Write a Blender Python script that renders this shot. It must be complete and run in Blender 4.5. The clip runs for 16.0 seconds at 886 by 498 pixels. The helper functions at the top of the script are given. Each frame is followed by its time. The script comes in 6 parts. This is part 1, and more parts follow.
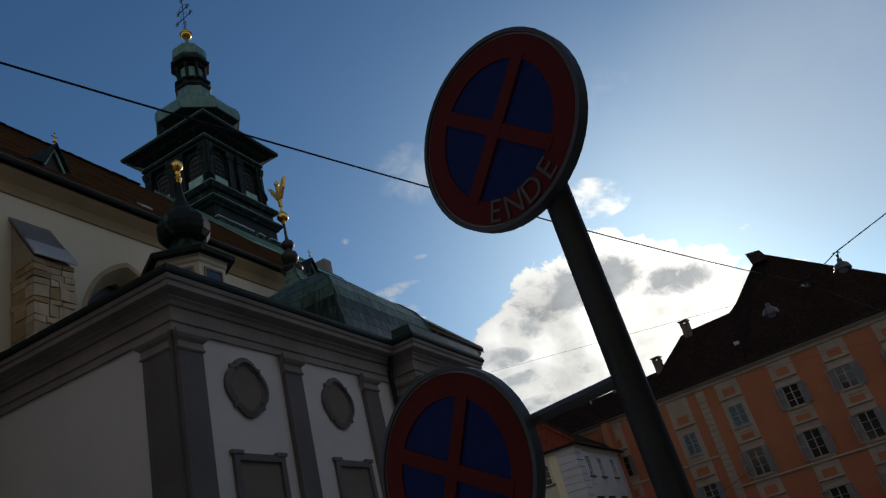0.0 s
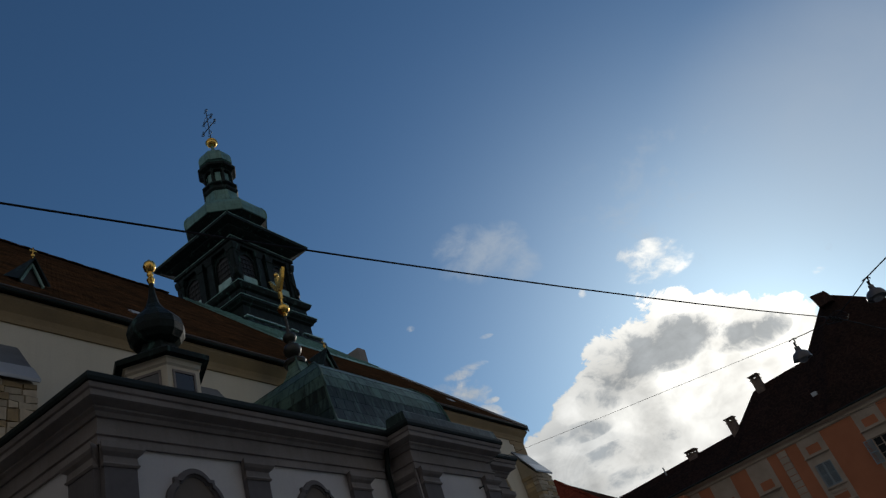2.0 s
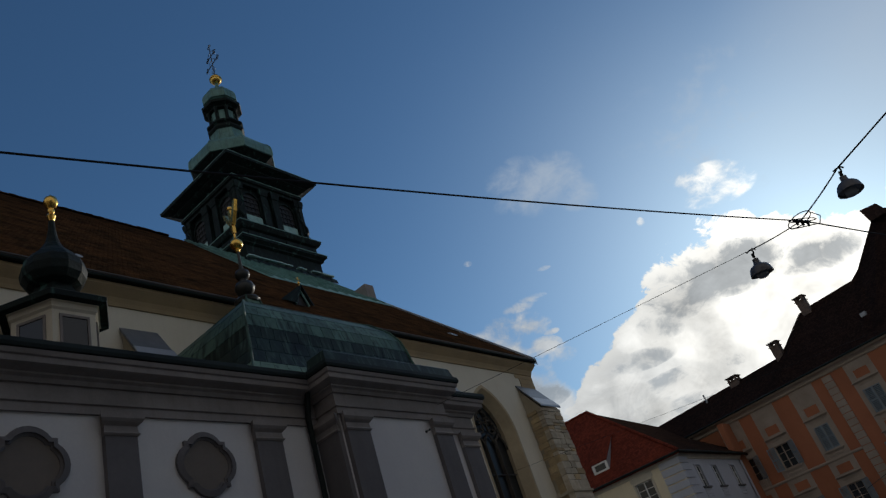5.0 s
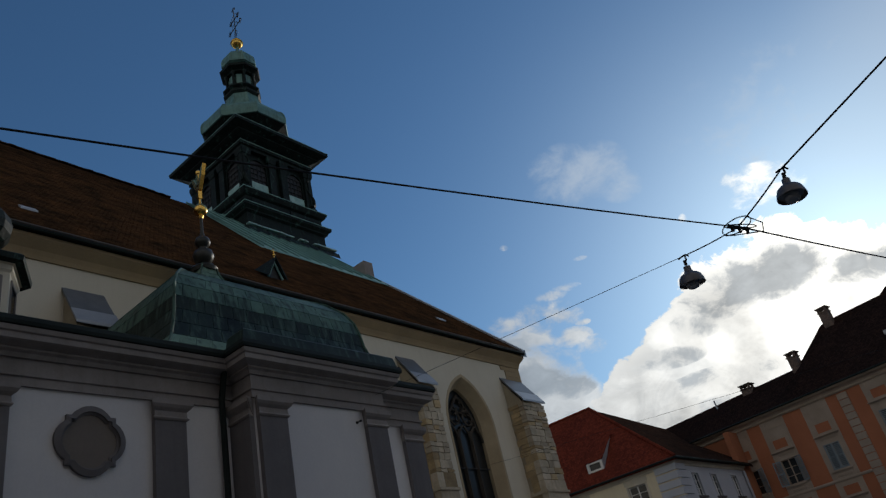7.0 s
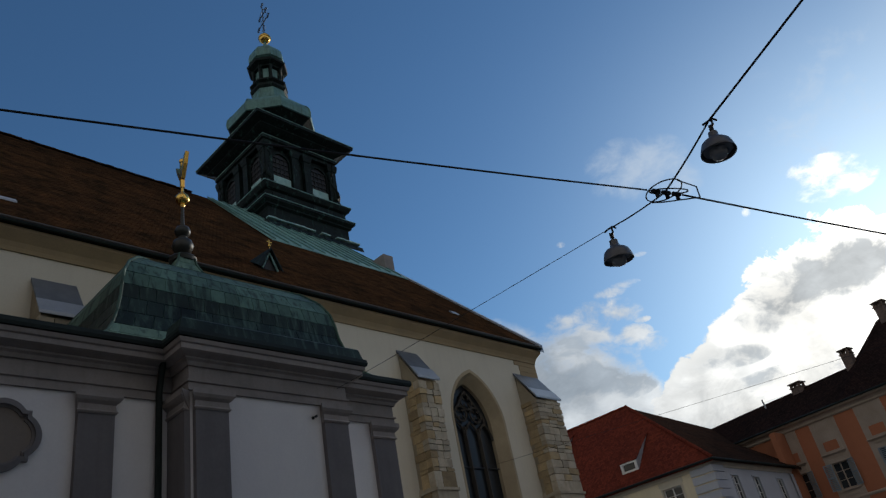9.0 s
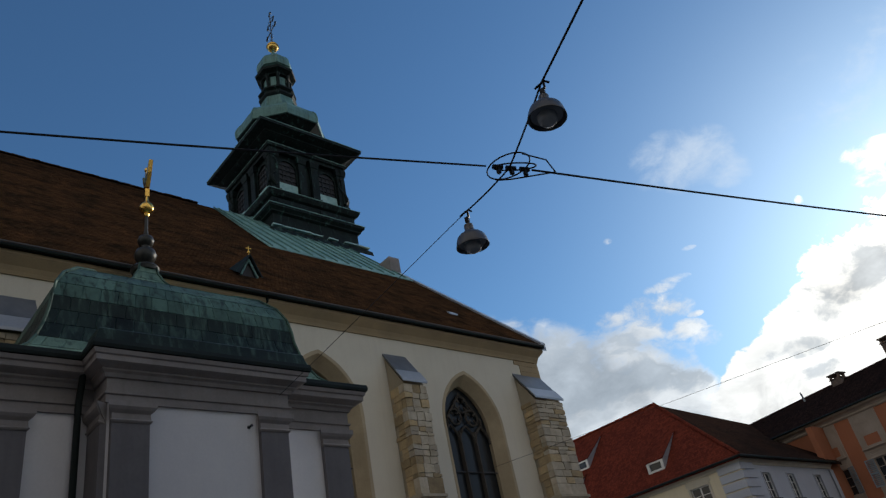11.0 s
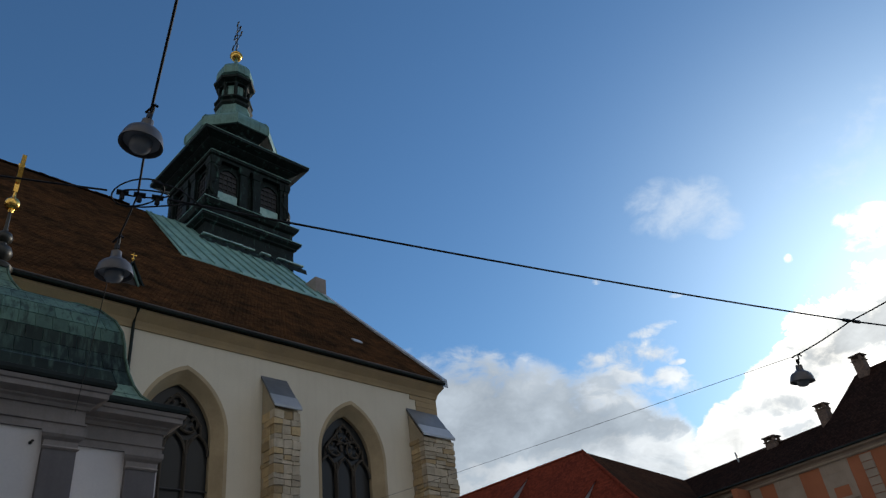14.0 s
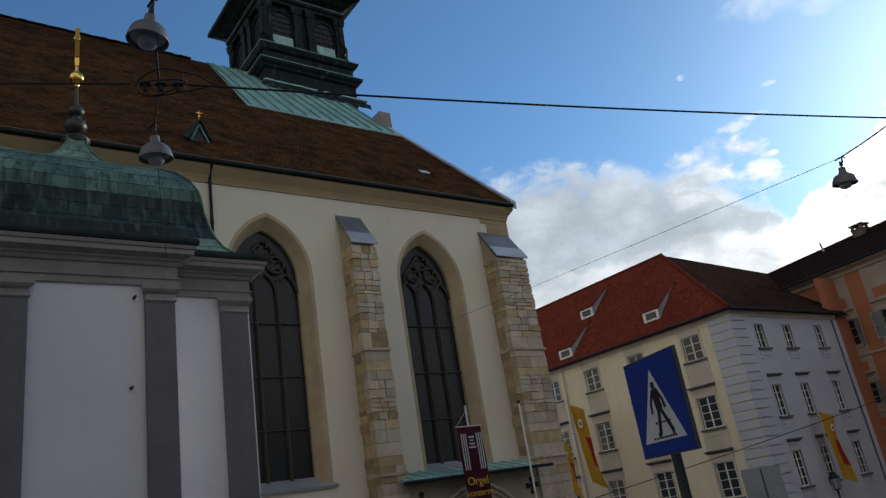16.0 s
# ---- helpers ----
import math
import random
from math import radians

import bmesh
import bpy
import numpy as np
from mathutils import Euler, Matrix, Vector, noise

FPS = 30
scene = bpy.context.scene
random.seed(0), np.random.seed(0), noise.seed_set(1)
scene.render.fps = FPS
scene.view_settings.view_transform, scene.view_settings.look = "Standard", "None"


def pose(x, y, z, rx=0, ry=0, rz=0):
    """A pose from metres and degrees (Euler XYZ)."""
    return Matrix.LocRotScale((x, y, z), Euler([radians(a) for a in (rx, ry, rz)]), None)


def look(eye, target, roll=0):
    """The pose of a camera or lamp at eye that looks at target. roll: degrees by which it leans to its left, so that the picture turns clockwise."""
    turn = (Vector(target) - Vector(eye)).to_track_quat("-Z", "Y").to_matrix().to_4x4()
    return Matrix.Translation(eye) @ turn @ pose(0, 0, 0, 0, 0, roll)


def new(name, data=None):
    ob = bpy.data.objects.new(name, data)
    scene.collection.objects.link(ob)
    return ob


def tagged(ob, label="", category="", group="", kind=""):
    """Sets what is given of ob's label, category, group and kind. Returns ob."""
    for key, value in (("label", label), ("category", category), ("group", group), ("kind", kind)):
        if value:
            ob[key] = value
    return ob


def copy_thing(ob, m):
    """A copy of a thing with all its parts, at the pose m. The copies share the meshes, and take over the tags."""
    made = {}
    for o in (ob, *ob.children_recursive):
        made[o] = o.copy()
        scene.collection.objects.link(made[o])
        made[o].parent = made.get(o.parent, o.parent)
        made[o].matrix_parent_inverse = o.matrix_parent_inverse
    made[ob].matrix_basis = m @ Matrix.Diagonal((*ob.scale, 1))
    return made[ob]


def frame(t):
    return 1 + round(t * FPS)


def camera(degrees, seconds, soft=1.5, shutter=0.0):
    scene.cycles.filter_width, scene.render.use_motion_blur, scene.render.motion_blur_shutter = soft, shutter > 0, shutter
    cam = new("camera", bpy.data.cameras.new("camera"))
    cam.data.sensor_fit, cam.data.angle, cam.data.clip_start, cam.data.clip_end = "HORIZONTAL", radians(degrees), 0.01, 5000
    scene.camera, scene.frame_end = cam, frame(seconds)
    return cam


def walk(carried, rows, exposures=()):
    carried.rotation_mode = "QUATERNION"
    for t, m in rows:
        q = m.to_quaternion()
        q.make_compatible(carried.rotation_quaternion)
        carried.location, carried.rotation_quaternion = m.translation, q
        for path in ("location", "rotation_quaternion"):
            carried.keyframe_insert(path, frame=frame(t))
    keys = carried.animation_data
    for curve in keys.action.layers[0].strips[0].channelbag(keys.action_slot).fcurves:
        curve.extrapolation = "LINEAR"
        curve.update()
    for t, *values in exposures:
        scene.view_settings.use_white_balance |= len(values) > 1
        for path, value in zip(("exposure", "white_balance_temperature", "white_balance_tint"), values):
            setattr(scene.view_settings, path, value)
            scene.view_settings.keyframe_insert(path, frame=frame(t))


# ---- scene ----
LENS = 62.25
PATH = [
    (0, (-11.472, -16.563, 1.572), (-3.058, -13.258, 5.847), -15.91),
    (0.2, (-11.228, -16.679, 1.622), (-2.889, -13.310, 5.992), -16.03),
    (0.5, (-10.819, -16.791, 1.652), (-2.672, -13.361, 6.329), -17.40),
    (1, (-10.112, -17.151, 1.650), (-2.040, -13.874, 6.559), -19.87),
    (1.5, (-9.436, -17.377, 1.659), (-1.650, -14.432, 7.201), -20.91),
    (2, (-8.789, -17.615, 1.619), (-1.125, -14.149, 7.028), -20.80),
    (2.5, (-8.114, -17.798, 1.657), (-0.498, -13.611, 6.602), -19.54),
    (3, (-7.410, -17.976, 1.654), (0.125, -13.406, 6.380), -19.29),
    (3.5, (-6.730, -18.222, 1.672), (0.705, -13.768, 6.661), -19.97),
    (4, (-5.990, -18.431, 1.667), (1.872, -14.363, 6.319), -18.78),
    (4.2, (-5.706, -18.498, 1.667), (1.940, -14.220, 6.487), -19.88),
    (6.3, (-2.873, -19.646, 1.835), (4.426, -14.915, 6.769), -18.69),
    (6.5, (-2.654, -19.749, 1.847), (4.466, -14.823, 6.852), -16.51),
    (7, (-2.063, -19.983, 1.832), (5.135, -15.002, 6.667), -13.96),
    (7.5, (-1.426, -20.253, 1.817), (5.540, -15.040, 6.747), -16.32),
    (8, (-0.773, -20.449, 1.785), (5.899, -15.026, 6.890), -13.57),
    (8.5, (-0.137, -20.682, 1.764), (6.533, -15.234, 6.846), -14.42),
    (9, (0.553, -20.805, 1.737), (7.241, -15.264, 6.693), -12.02),
    (9.2, (0.791, -20.879, 1.749), (7.600, -15.370, 6.575), -12.18),
    (11.3, (3.463, -22.130, 1.556), (9.658, -16.175, 6.670), -12.45),
    (11.5, (3.714, -22.259, 1.548), (9.980, -16.310, 6.583), -12.64),
    (12, (4.274, -22.656, 1.531), (10.762, -16.816, 6.409), -11.03),
    (12.5, (4.787, -23.077, 1.535), (10.391, -16.486, 6.550), -11.69),
    (13, (5.326, -23.527, 1.514), (10.506, -16.864, 6.877), -10.50),
    (13.5, (5.879, -23.930, 1.480), (11.845, -17.969, 6.854), -9.98),
    (14, (6.352, -24.298, 1.456), (12.590, -18.619, 6.827), -7.75),
    (14.5, (6.568, -24.600, 1.461), (13.440, -19.533, 6.667), -5.70),
    (15, (6.650, -24.903, 1.462), (13.386, -18.547, 5.232), -6.82),
    (15.5, (6.601, -25.106, 1.472), (12.577, -17.780, 4.732), -8.69),
    (16, (6.544, -25.271, 1.453), (12.415, -17.896, 4.791), -9.40),
]
EXPOSURES = [(0, -0.28, 6600, 10), (2, -0.40, 6600, 10), (3.5, -0.38, 6600, 10), (7, -0.12, 6600, 10), (9, 0.10, 6600, 10), (12.5, 0.48, 6650, 10), (14.5, 0.44, 6700, 10), (15.2, 0.38, 6750, 10), (16, 0.70, 6800, 10)]
cam = camera(LENS, 16.0, soft=1.3)
walk(cam, [(t, look(eye, target, roll)) for t, eye, target, roll in PATH], EXPOSURES)

# ---- sky, sun ----
SUN_AZ, SUN_EL = 86.0, 17.0          # degrees clockwise from +y, above the horizon
SKY_STRENGTH, SUN_STRENGTH = 0.115, 1.2


def make_world():
    w = bpy.data.worlds.new("sky")
    scene.world = w
    w.use_nodes = True
    nt = w.node_tree
    nt.nodes.clear()
    N, L = nt.nodes.new, nt.links.new

    def put(sock, v):
        if isinstance(v, bpy.types.NodeSocket):
            L(v, sock)
        else:
            sock.default_value = v

    def m(op, a, b=0.0, c=0.0, clamp=False):
        n = N("ShaderNodeMath")
        n.operation, n.use_clamp = op, clamp
        for k, v in enumerate((a, b, c)):
            put(n.inputs[k], v)
        return n.outputs[0]

    def dot(v, w3):
        n = N("ShaderNodeVectorMath")
        n.operation = "DOT_PRODUCT"
        put(n.inputs[0], v)
        n.inputs[1].default_value = w3
        return n.outputs["Value"]

    def ramp(v, lo, hi):
        n = N("ShaderNodeMapRange")
        n.interpolation_type = "SMOOTHSTEP"
        put(n.inputs["Value"], v)
        n.inputs["From Min"].default_value, n.inputs["From Max"].default_value = lo, hi
        return n.outputs["Result"]

    def mix(f, a, b, mode="MIX"):
        n = N("ShaderNodeMix")
        n.data_type, n.blend_type, n.clamp_factor = "RGBA", mode, True
        put(n.inputs["Factor"], f)
        put(n.inputs["A"], a)
        put(n.inputs["B"], b)
        return n.outputs["Result"]

    sky = N("ShaderNodeTexSky")
    sky.sky_type, sky.sun_disc = "NISHITA", False
    sky.sun_elevation, sky.sun_rotation = radians(SUN_EL), radians(SUN_AZ)
    sky.air_density, sky.dust_density, sky.ozone_density = 1.0, 0.4, 3.0
    d = N("ShaderNodeTexCoord").outputs["Generated"]
    yaw, el = radians(-52), radians(30)
    right = (math.cos(yaw), math.sin(yaw), 0)
    ahead = (-math.sin(yaw) * math.cos(el), math.cos(yaw) * math.cos(el), math.sin(el))
    up = tuple(Vector(right).cross(Vector(ahead)))
    depth = m("MAXIMUM", dot(d, ahead), 0.05)
    u, v = m("DIVIDE", dot(d, right), depth), m("DIVIDE", dot(d, up), depth)
    flat = N("ShaderNodeCombineXYZ")
    L(u, flat.inputs[0])
    L(v, flat.inputs[1])

    def fbm(scale, detail, rough, warp=0.0, off=0.0):
        n = N("ShaderNodeTexNoise")
        n.inputs["Scale"].default_value, n.inputs["Detail"].default_value = scale, detail
        n.inputs["Roughness"].default_value, n.inputs["Distortion"].default_value = rough, warp
        mp = N("ShaderNodeMapping")
        mp.inputs["Location"].default_value = (off, off * 0.7, 0.0)
        mp.inputs["Scale"].default_value = (1.0, 1.35, 1.0)
        L(flat.outputs[0], mp.inputs[0])
        L(mp.outputs[0], n.inputs["Vector"])
        return n.outputs["Fac"]

    def blob(u0, v0, a, b, gain=1.0):
        x = m("DIVIDE", m("SUBTRACT", u, u0), a)
        y = m("DIVIDE", m("SUBTRACT", v, v0), b)
        r2 = m("ADD", m("MULTIPLY", x, x), m("MULTIPLY", y, y))
        return m("MULTIPLY", m("MAXIMUM", m("SUBTRACT", 1.0, r2), 0.0), gain)

    def heap(rows):
        total = 0.0
        for row in rows:
            total = m("MAXIMUM", total, blob(*row))
        return total

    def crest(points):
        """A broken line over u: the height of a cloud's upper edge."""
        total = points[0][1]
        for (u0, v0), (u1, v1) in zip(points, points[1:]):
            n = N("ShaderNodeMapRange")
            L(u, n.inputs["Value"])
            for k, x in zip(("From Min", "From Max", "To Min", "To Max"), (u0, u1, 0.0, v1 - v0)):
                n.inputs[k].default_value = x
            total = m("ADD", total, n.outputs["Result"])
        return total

    def puffs(scale, off):
        n, mp = N("ShaderNodeTexVoronoi"), N("ShaderNodeMapping")
        n.feature = "SMOOTH_F1"
        n.inputs["Scale"].default_value = scale
        n.inputs["Smoothness"].default_value = 0.35
        mp.inputs["Location"].default_value = (off, off, 0.0)
        L(flat.outputs[0], mp.inputs[0])
        L(mp.outputs[0], n.inputs["Vector"])
        return m("SUBTRACT", 0.42, n.outputs["Distance"])

    billow, fine, broad = fbm(11.0, 9.0, 0.62, 0.4), fbm(34.0, 7.0, 0.62, 0.6, 3.1), fbm(5.5, 7.0, 0.55, 0.5, 7.7)
    heads = puffs(19.0, 1.3)
    grain = m("ADD", m("MULTIPLY", m("SUBTRACT", billow, 0.5), 2.6), m("MULTIPLY", m("SUBTRACT", fine, 0.5), 1.2))
    ragged = m("ADD", m("MULTIPLY", grain, 0.050), m("MULTIPLY", heads, 0.045))
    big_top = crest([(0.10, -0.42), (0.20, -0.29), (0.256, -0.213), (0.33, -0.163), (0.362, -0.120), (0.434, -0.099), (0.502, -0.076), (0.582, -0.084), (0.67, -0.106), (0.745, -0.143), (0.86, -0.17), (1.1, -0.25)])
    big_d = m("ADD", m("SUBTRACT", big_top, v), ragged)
    low_top = crest([(-0.60, -0.20), (-0.25, -0.12), (-0.08, -0.088), (-0.03, -0.090), (0.02, -0.125), (0.09, -0.132), (0.15, -0.150), (0.205, -0.185), (0.24, -0.28), (0.40, -0.34)])
    low_d = m("ADD", m("SUBTRACT", low_top, v), m("ADD", m("MULTIPLY", ragged, 1.1), m("MULTIPLY", m("SUBTRACT", broad, 0.5), 0.06)))
    small = heap([(0.505, -0.026, 0.072, 0.036, 0.80), (0.478, -0.016, 0.035, 0.022, 0.6), (0.53, -0.022, 0.035, 0.020, 0.6), (0.205, -0.106, 0.024, 0.007, 0.9), (0.182, -0.113, 0.026, 0.009, 0.9), (0.133, -0.035, 0.008, 0.005, 0.45), (0.233, -0.071, 0.012, 0.004, 0.4),
                  (0.218, -0.158, 0.013, 0.005, 0.7), (0.385, -0.048, 0.007, 0.008, 0.5), (0.225, -0.192, 0.026, 0.018, 0.6), (0.17, -0.14, 0.05, 0.026, 0.7), (0.11, -0.138, 0.034, 0.016, 0.9), (0.15, -0.128, 0.030, 0.012, 0.8), (0.195, -0.142, 0.030, 0.018, 1.0), (0.135, -0.165, 0.055, 0.022, 1.1), (0.20, -0.175, 0.032, 0.016, 0.9), (0.762, -0.103, 0.018, 0.006, 0.5)])
    veil = heap([(0.255, 0.045, 0.085, 0.05, 1.0), (0.218, 0.064, 0.025, 0.018, 0.7), (0.31, 0.018, 0.04, 0.03, 0.7), (0.62, 0.06, 0.30, 0.14, 0.35), (0.80, -0.02, 0.22, 0.12, 0.45)])
    film = m("MULTIPLY", ramp(heap([(1.02, 0.10, 0.50, 0.34, 1.0), (0.78, 0.02, 0.30, 0.16, 0.6)]), 0.0, 1.0), m("ADD", 0.30, m("MULTIPLY", broad, 0.25)))

    def torn(shape, gain):
        return m("ADD", shape, m("MULTIPLY", grain, m("MULTIPLY", ramp(shape, 0.0, 0.22), gain)))
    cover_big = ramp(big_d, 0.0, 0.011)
    cover_low = m("MULTIPLY", ramp(low_d, -0.010, 0.050), 0.90)
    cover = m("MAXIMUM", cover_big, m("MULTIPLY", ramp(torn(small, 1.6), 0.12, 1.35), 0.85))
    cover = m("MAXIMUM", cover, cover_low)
    haze = m("MAXIMUM", m("MULTIPLY", ramp(torn(veil, 0.85), 0.10, 1.4), 0.55), film)
    core = heap([(0.415, -0.155, 0.072, 0.055, 1.5), (0.50, -0.148, 0.11, 0.042, 1.4), (0.62, -0.165, 0.085, 0.030, 1.1), (0.38, -0.19, 0.05, 0.03, 0.7), (0.33, -0.235, 0.06, 0.018, 0.5), (0.40, -0.275, 0.10, 0.020, 0.6), (0.36, -0.31, 0.09, 0.02, 0.7)])
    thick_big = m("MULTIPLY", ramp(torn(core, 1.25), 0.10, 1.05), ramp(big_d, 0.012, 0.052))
    core_low = heap([(-0.075, -0.150, 0.11, 0.058, 2.0), (-0.02, -0.205, 0.16, 0.060, 2.0), (0.10, -0.225, 0.10, 0.036, 1.6), (0.08, -0.18, 0.16, 0.06, 0.6), (0.183, -0.238, 0.045, 0.024, 1.0), (-0.20, -0.22, 0.20, 0.09, 1.2)])
    thick_low = m("MULTIPLY", ramp(torn(core_low, 1.7), 0.05, 1.0), ramp(low_d, 0.0, 0.045))
    folds = m("MULTIPLY", ramp(m("ADD", fbm(8.0, 8.0, 0.6, 0.8, 12.4), m("MULTIPLY", heads, -0.16)), 0.47, 0.66), 0.62)
    folds = m("MULTIPLY", folds, m("MAXIMUM", ramp(big_d, 0.01, 0.05), ramp(low_d, 0.01, 0.05)))
    saz, sel = radians(SUN_AZ), radians(SUN_EL)
    toward = dot(d, (math.sin(saz) * math.cos(sel), math.cos(saz) * math.cos(sel), math.sin(sel)))
    near_sun = m("POWER", m("MAXIMUM", toward, 0.0), 24.0)
    glow = m("POWER", m("MAXIMUM", toward, 0.0), 22.0)
    thick = m("MAXIMUM", m("MAXIMUM", thick_big, thick_low), m("MULTIPLY", folds, m("SUBTRACT", 1.0, m("MULTIPLY", near_sun, 0.9))))
    bright = mix(near_sun, (4.3, 4.6, 4.85, 1), (13.5, 13.4, 12.7, 1))
    lumpy = N("ShaderNodeCombineColor")
    for k in range(3):
        L(m("ADD", m("ADD", 1.0, m("MULTIPLY", grain, 0.34)), m("MULTIPLY", heads, 0.35)), lumpy.inputs[k])
    cloud = mix(1.0, mix(m("MULTIPLY", thick, 0.78), bright, (2.5, 2.9, 3.3, 1)), lumpy.outputs[0], "MULTIPLY")
    clear = mix(1.0, sky.outputs[0], (0.495, 0.72, 0.86, 1), "MULTIPLY")
    aureole = mix(1.0, clear, mix(glow, (0, 0, 0, 1), (2.8, 3.1, 3.1, 1)), "ADD")
    round_noise = N("ShaderNodeTexNoise")
    round_noise.inputs["Scale"].default_value, round_noise.inputs["Detail"].default_value = 2.2, 6.0
    L(d, round_noise.inputs["Vector"])
    behind = m("MULTIPLY", ramp(dot(d, ahead), 0.45, 0.0), ramp(round_noise.outputs["Fac"], 0.30, 0.52))
    body = mix(haze, aureole, (5.2, 5.8, 6.4, 1))
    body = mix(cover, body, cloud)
    body = mix(m("MULTIPLY", behind, 0.85), body, (3.6, 3.47, 3.28, 1))
    bg, out = N("ShaderNodeBackground"), N("ShaderNodeOutputWorld")
    L(body, bg.inputs["Color"])
    bg.inputs["Strength"].default_value = SKY_STRENGTH
    L(bg.outputs[0], out.inputs["Surface"])


make_world()
sun_data = bpy.data.lights.new("sun", "SUN")
sun_data.energy, sun_data.angle, sun_data.color = SUN_STRENGTH, radians(6.0), (1.0, 0.93, 0.82)
sun = new("sun", sun_data)
sun.matrix_world = look((math.sin(radians(SUN_AZ)) * math.cos(radians(SUN_EL)) * 90 + 20, math.cos(radians(SUN_AZ)) * math.cos(radians(SUN_EL)) * 90, math.sin(radians(SUN_EL)) * 90), (20, 0, 0))


# ---- materials ----
def material(name, color, rough=0.8, metal=0.0, second=None, mixing=0.5, coarse=0.6, fine=9.0, vary=0.10, bump=0.25, bump_dist=0.01, stretch=(1, 1, 1),
             streak=None, streak_gain=0.6, streak_size=(1.6, 0.10), streak_span=(0.5, 0.68), spec=0.5, per_object=0.0, pattern=None):
    """A surface with grain and stains at two scales; streak: a colour that runs down in vertical trails; pattern: courses (width, height) of laid pieces."""
    mt = bpy.data.materials.new(name)
    mt.use_nodes = True
    nt = mt.node_tree
    N, L = nt.nodes.new, nt.links.new
    bsdf = nt.nodes["Principled BSDF"]
    pos = N("ShaderNodeNewGeometry").outputs["Position"]

    def noise_at(scale, detail, st=(1, 1, 1), rough_=0.6):
        mp, n = N("ShaderNodeMapping"), N("ShaderNodeTexNoise")
        mp.inputs["Scale"].default_value = st
        n.inputs["Scale"].default_value, n.inputs["Detail"].default_value, n.inputs["Roughness"].default_value = scale, detail, rough_
        L(pos, mp.inputs[0])
        L(mp.outputs[0], n.inputs["Vector"])
        return n.outputs["Fac"]

    def ramp(v, lo, hi, a=0.0, b=1.0):
        n = N("ShaderNodeMapRange")
        L(v, n.inputs["Value"])
        for k, x in zip(("From Min", "From Max", "To Min", "To Max"), (lo, hi, a, b)):
            n.inputs[k].default_value = x
        return n.outputs["Result"]

    def mix(f, a, b, mode="MIX"):
        n = N("ShaderNodeMix")
        n.data_type, n.blend_type = "RGBA", mode
        for s, x in ((n.inputs["Factor"], f), (n.inputs["A"], a), (n.inputs["B"], b)):
            if isinstance(x, bpy.types.NodeSocket):
                L(x, s)
            else:
                s.default_value = x
        return n.outputs["Result"]

    big, small = noise_at(coarse, 6.0, stretch), noise_at(fine, 5.0, stretch)
    base = (*color, 1)
    col = mix(ramp(big, 0.5 - mixing * 0.35, 0.5 + mixing * 0.35), base, (*(second or [c * (1 - 2 * vary) for c in color]), 1))
    tone = N("ShaderNodeCombineColor")
    g = ramp(small, 0.2, 0.8, 1 - vary, 1 + vary)
    for k in range(3):
        L(g, tone.inputs[k])
    col = mix(1.0, col, tone.outputs[0], "MULTIPLY")
    height = small
    if pattern:
        sep, flat, br = N("ShaderNodeSeparateXYZ"), N("ShaderNodeCombineXYZ"), N("ShaderNodeTexBrick")
        L(pos, sep.inputs[0])
        add = N("ShaderNodeMath")
        L(sep.outputs[0], add.inputs[0])
        L(sep.outputs[1], add.inputs[1])
        L(add.outputs[0] if len(pattern) > 2 and pattern[2] == "xy" else sep.outputs[1 if len(pattern) > 2 and pattern[2] == "y" else 0], flat.inputs[0])
        L(sep.outputs[2], flat.inputs[1])
        L(flat.outputs[0], br.inputs["Vector"])
        br.inputs["Scale"].default_value, br.inputs["Brick Width"].default_value, br.inputs["Row Height"].default_value = 1.0, pattern[0], pattern[1]
        br.inputs["Mortar Size"].default_value, br.inputs["Mortar Smooth"].default_value = 0.012, 0.6
        br.inputs["Color1"].default_value, br.inputs["Color2"].default_value, br.inputs["Mortar"].default_value = (1.25, 1.2, 1.1, 1), (0.62, 0.66, 0.7, 1), (0.4, 0.4, 0.4, 1)
        col = mix(0.8, col, br.outputs["Color"], "MULTIPLY")
        inv = N("ShaderNodeMath")
        inv.operation = "SUBTRACT"
        L(small, inv.inputs[0])
        L(br.outputs["Fac"], inv.inputs[1])
        height = inv.outputs[0]
    if streak:
        trails = noise_at(2.6, 7.0, (streak_size[0], streak_size[0], streak_size[1]), 0.65)
        col = mix(ramp(trails, *streak_span, 0.0, streak_gain), col, (*streak, 1))
    if per_object:
        info = N("ShaderNodeObjectInfo").outputs["Random"]
        tone2 = N("ShaderNodeCombineColor")
        g2 = ramp(info, 0, 1, 1 - per_object, 1 + per_object)
        for k in range(3):
            L(g2, tone2.inputs[k])
        col = mix(1.0, col, tone2.outputs[0], "MULTIPLY")
    L(col, bsdf.inputs["Base Color"])
    L(ramp(small, 0.2, 0.8, max(rough - 0.1, 0.02), min(rough + 0.1, 1.0)), bsdf.inputs["Roughness"])
    bsdf.inputs["Metallic"].default_value, bsdf.inputs["Specular IOR Level"].default_value = metal, spec
    if bump:
        bp = N("ShaderNodeBump")
        bp.inputs["Strength"].default_value, bp.inputs["Distance"].default_value = bump, bump_dist
        L(height, bp.inputs["Height"])
        L(bp.outputs[0], bsdf.inputs["Normal"])
    return mt


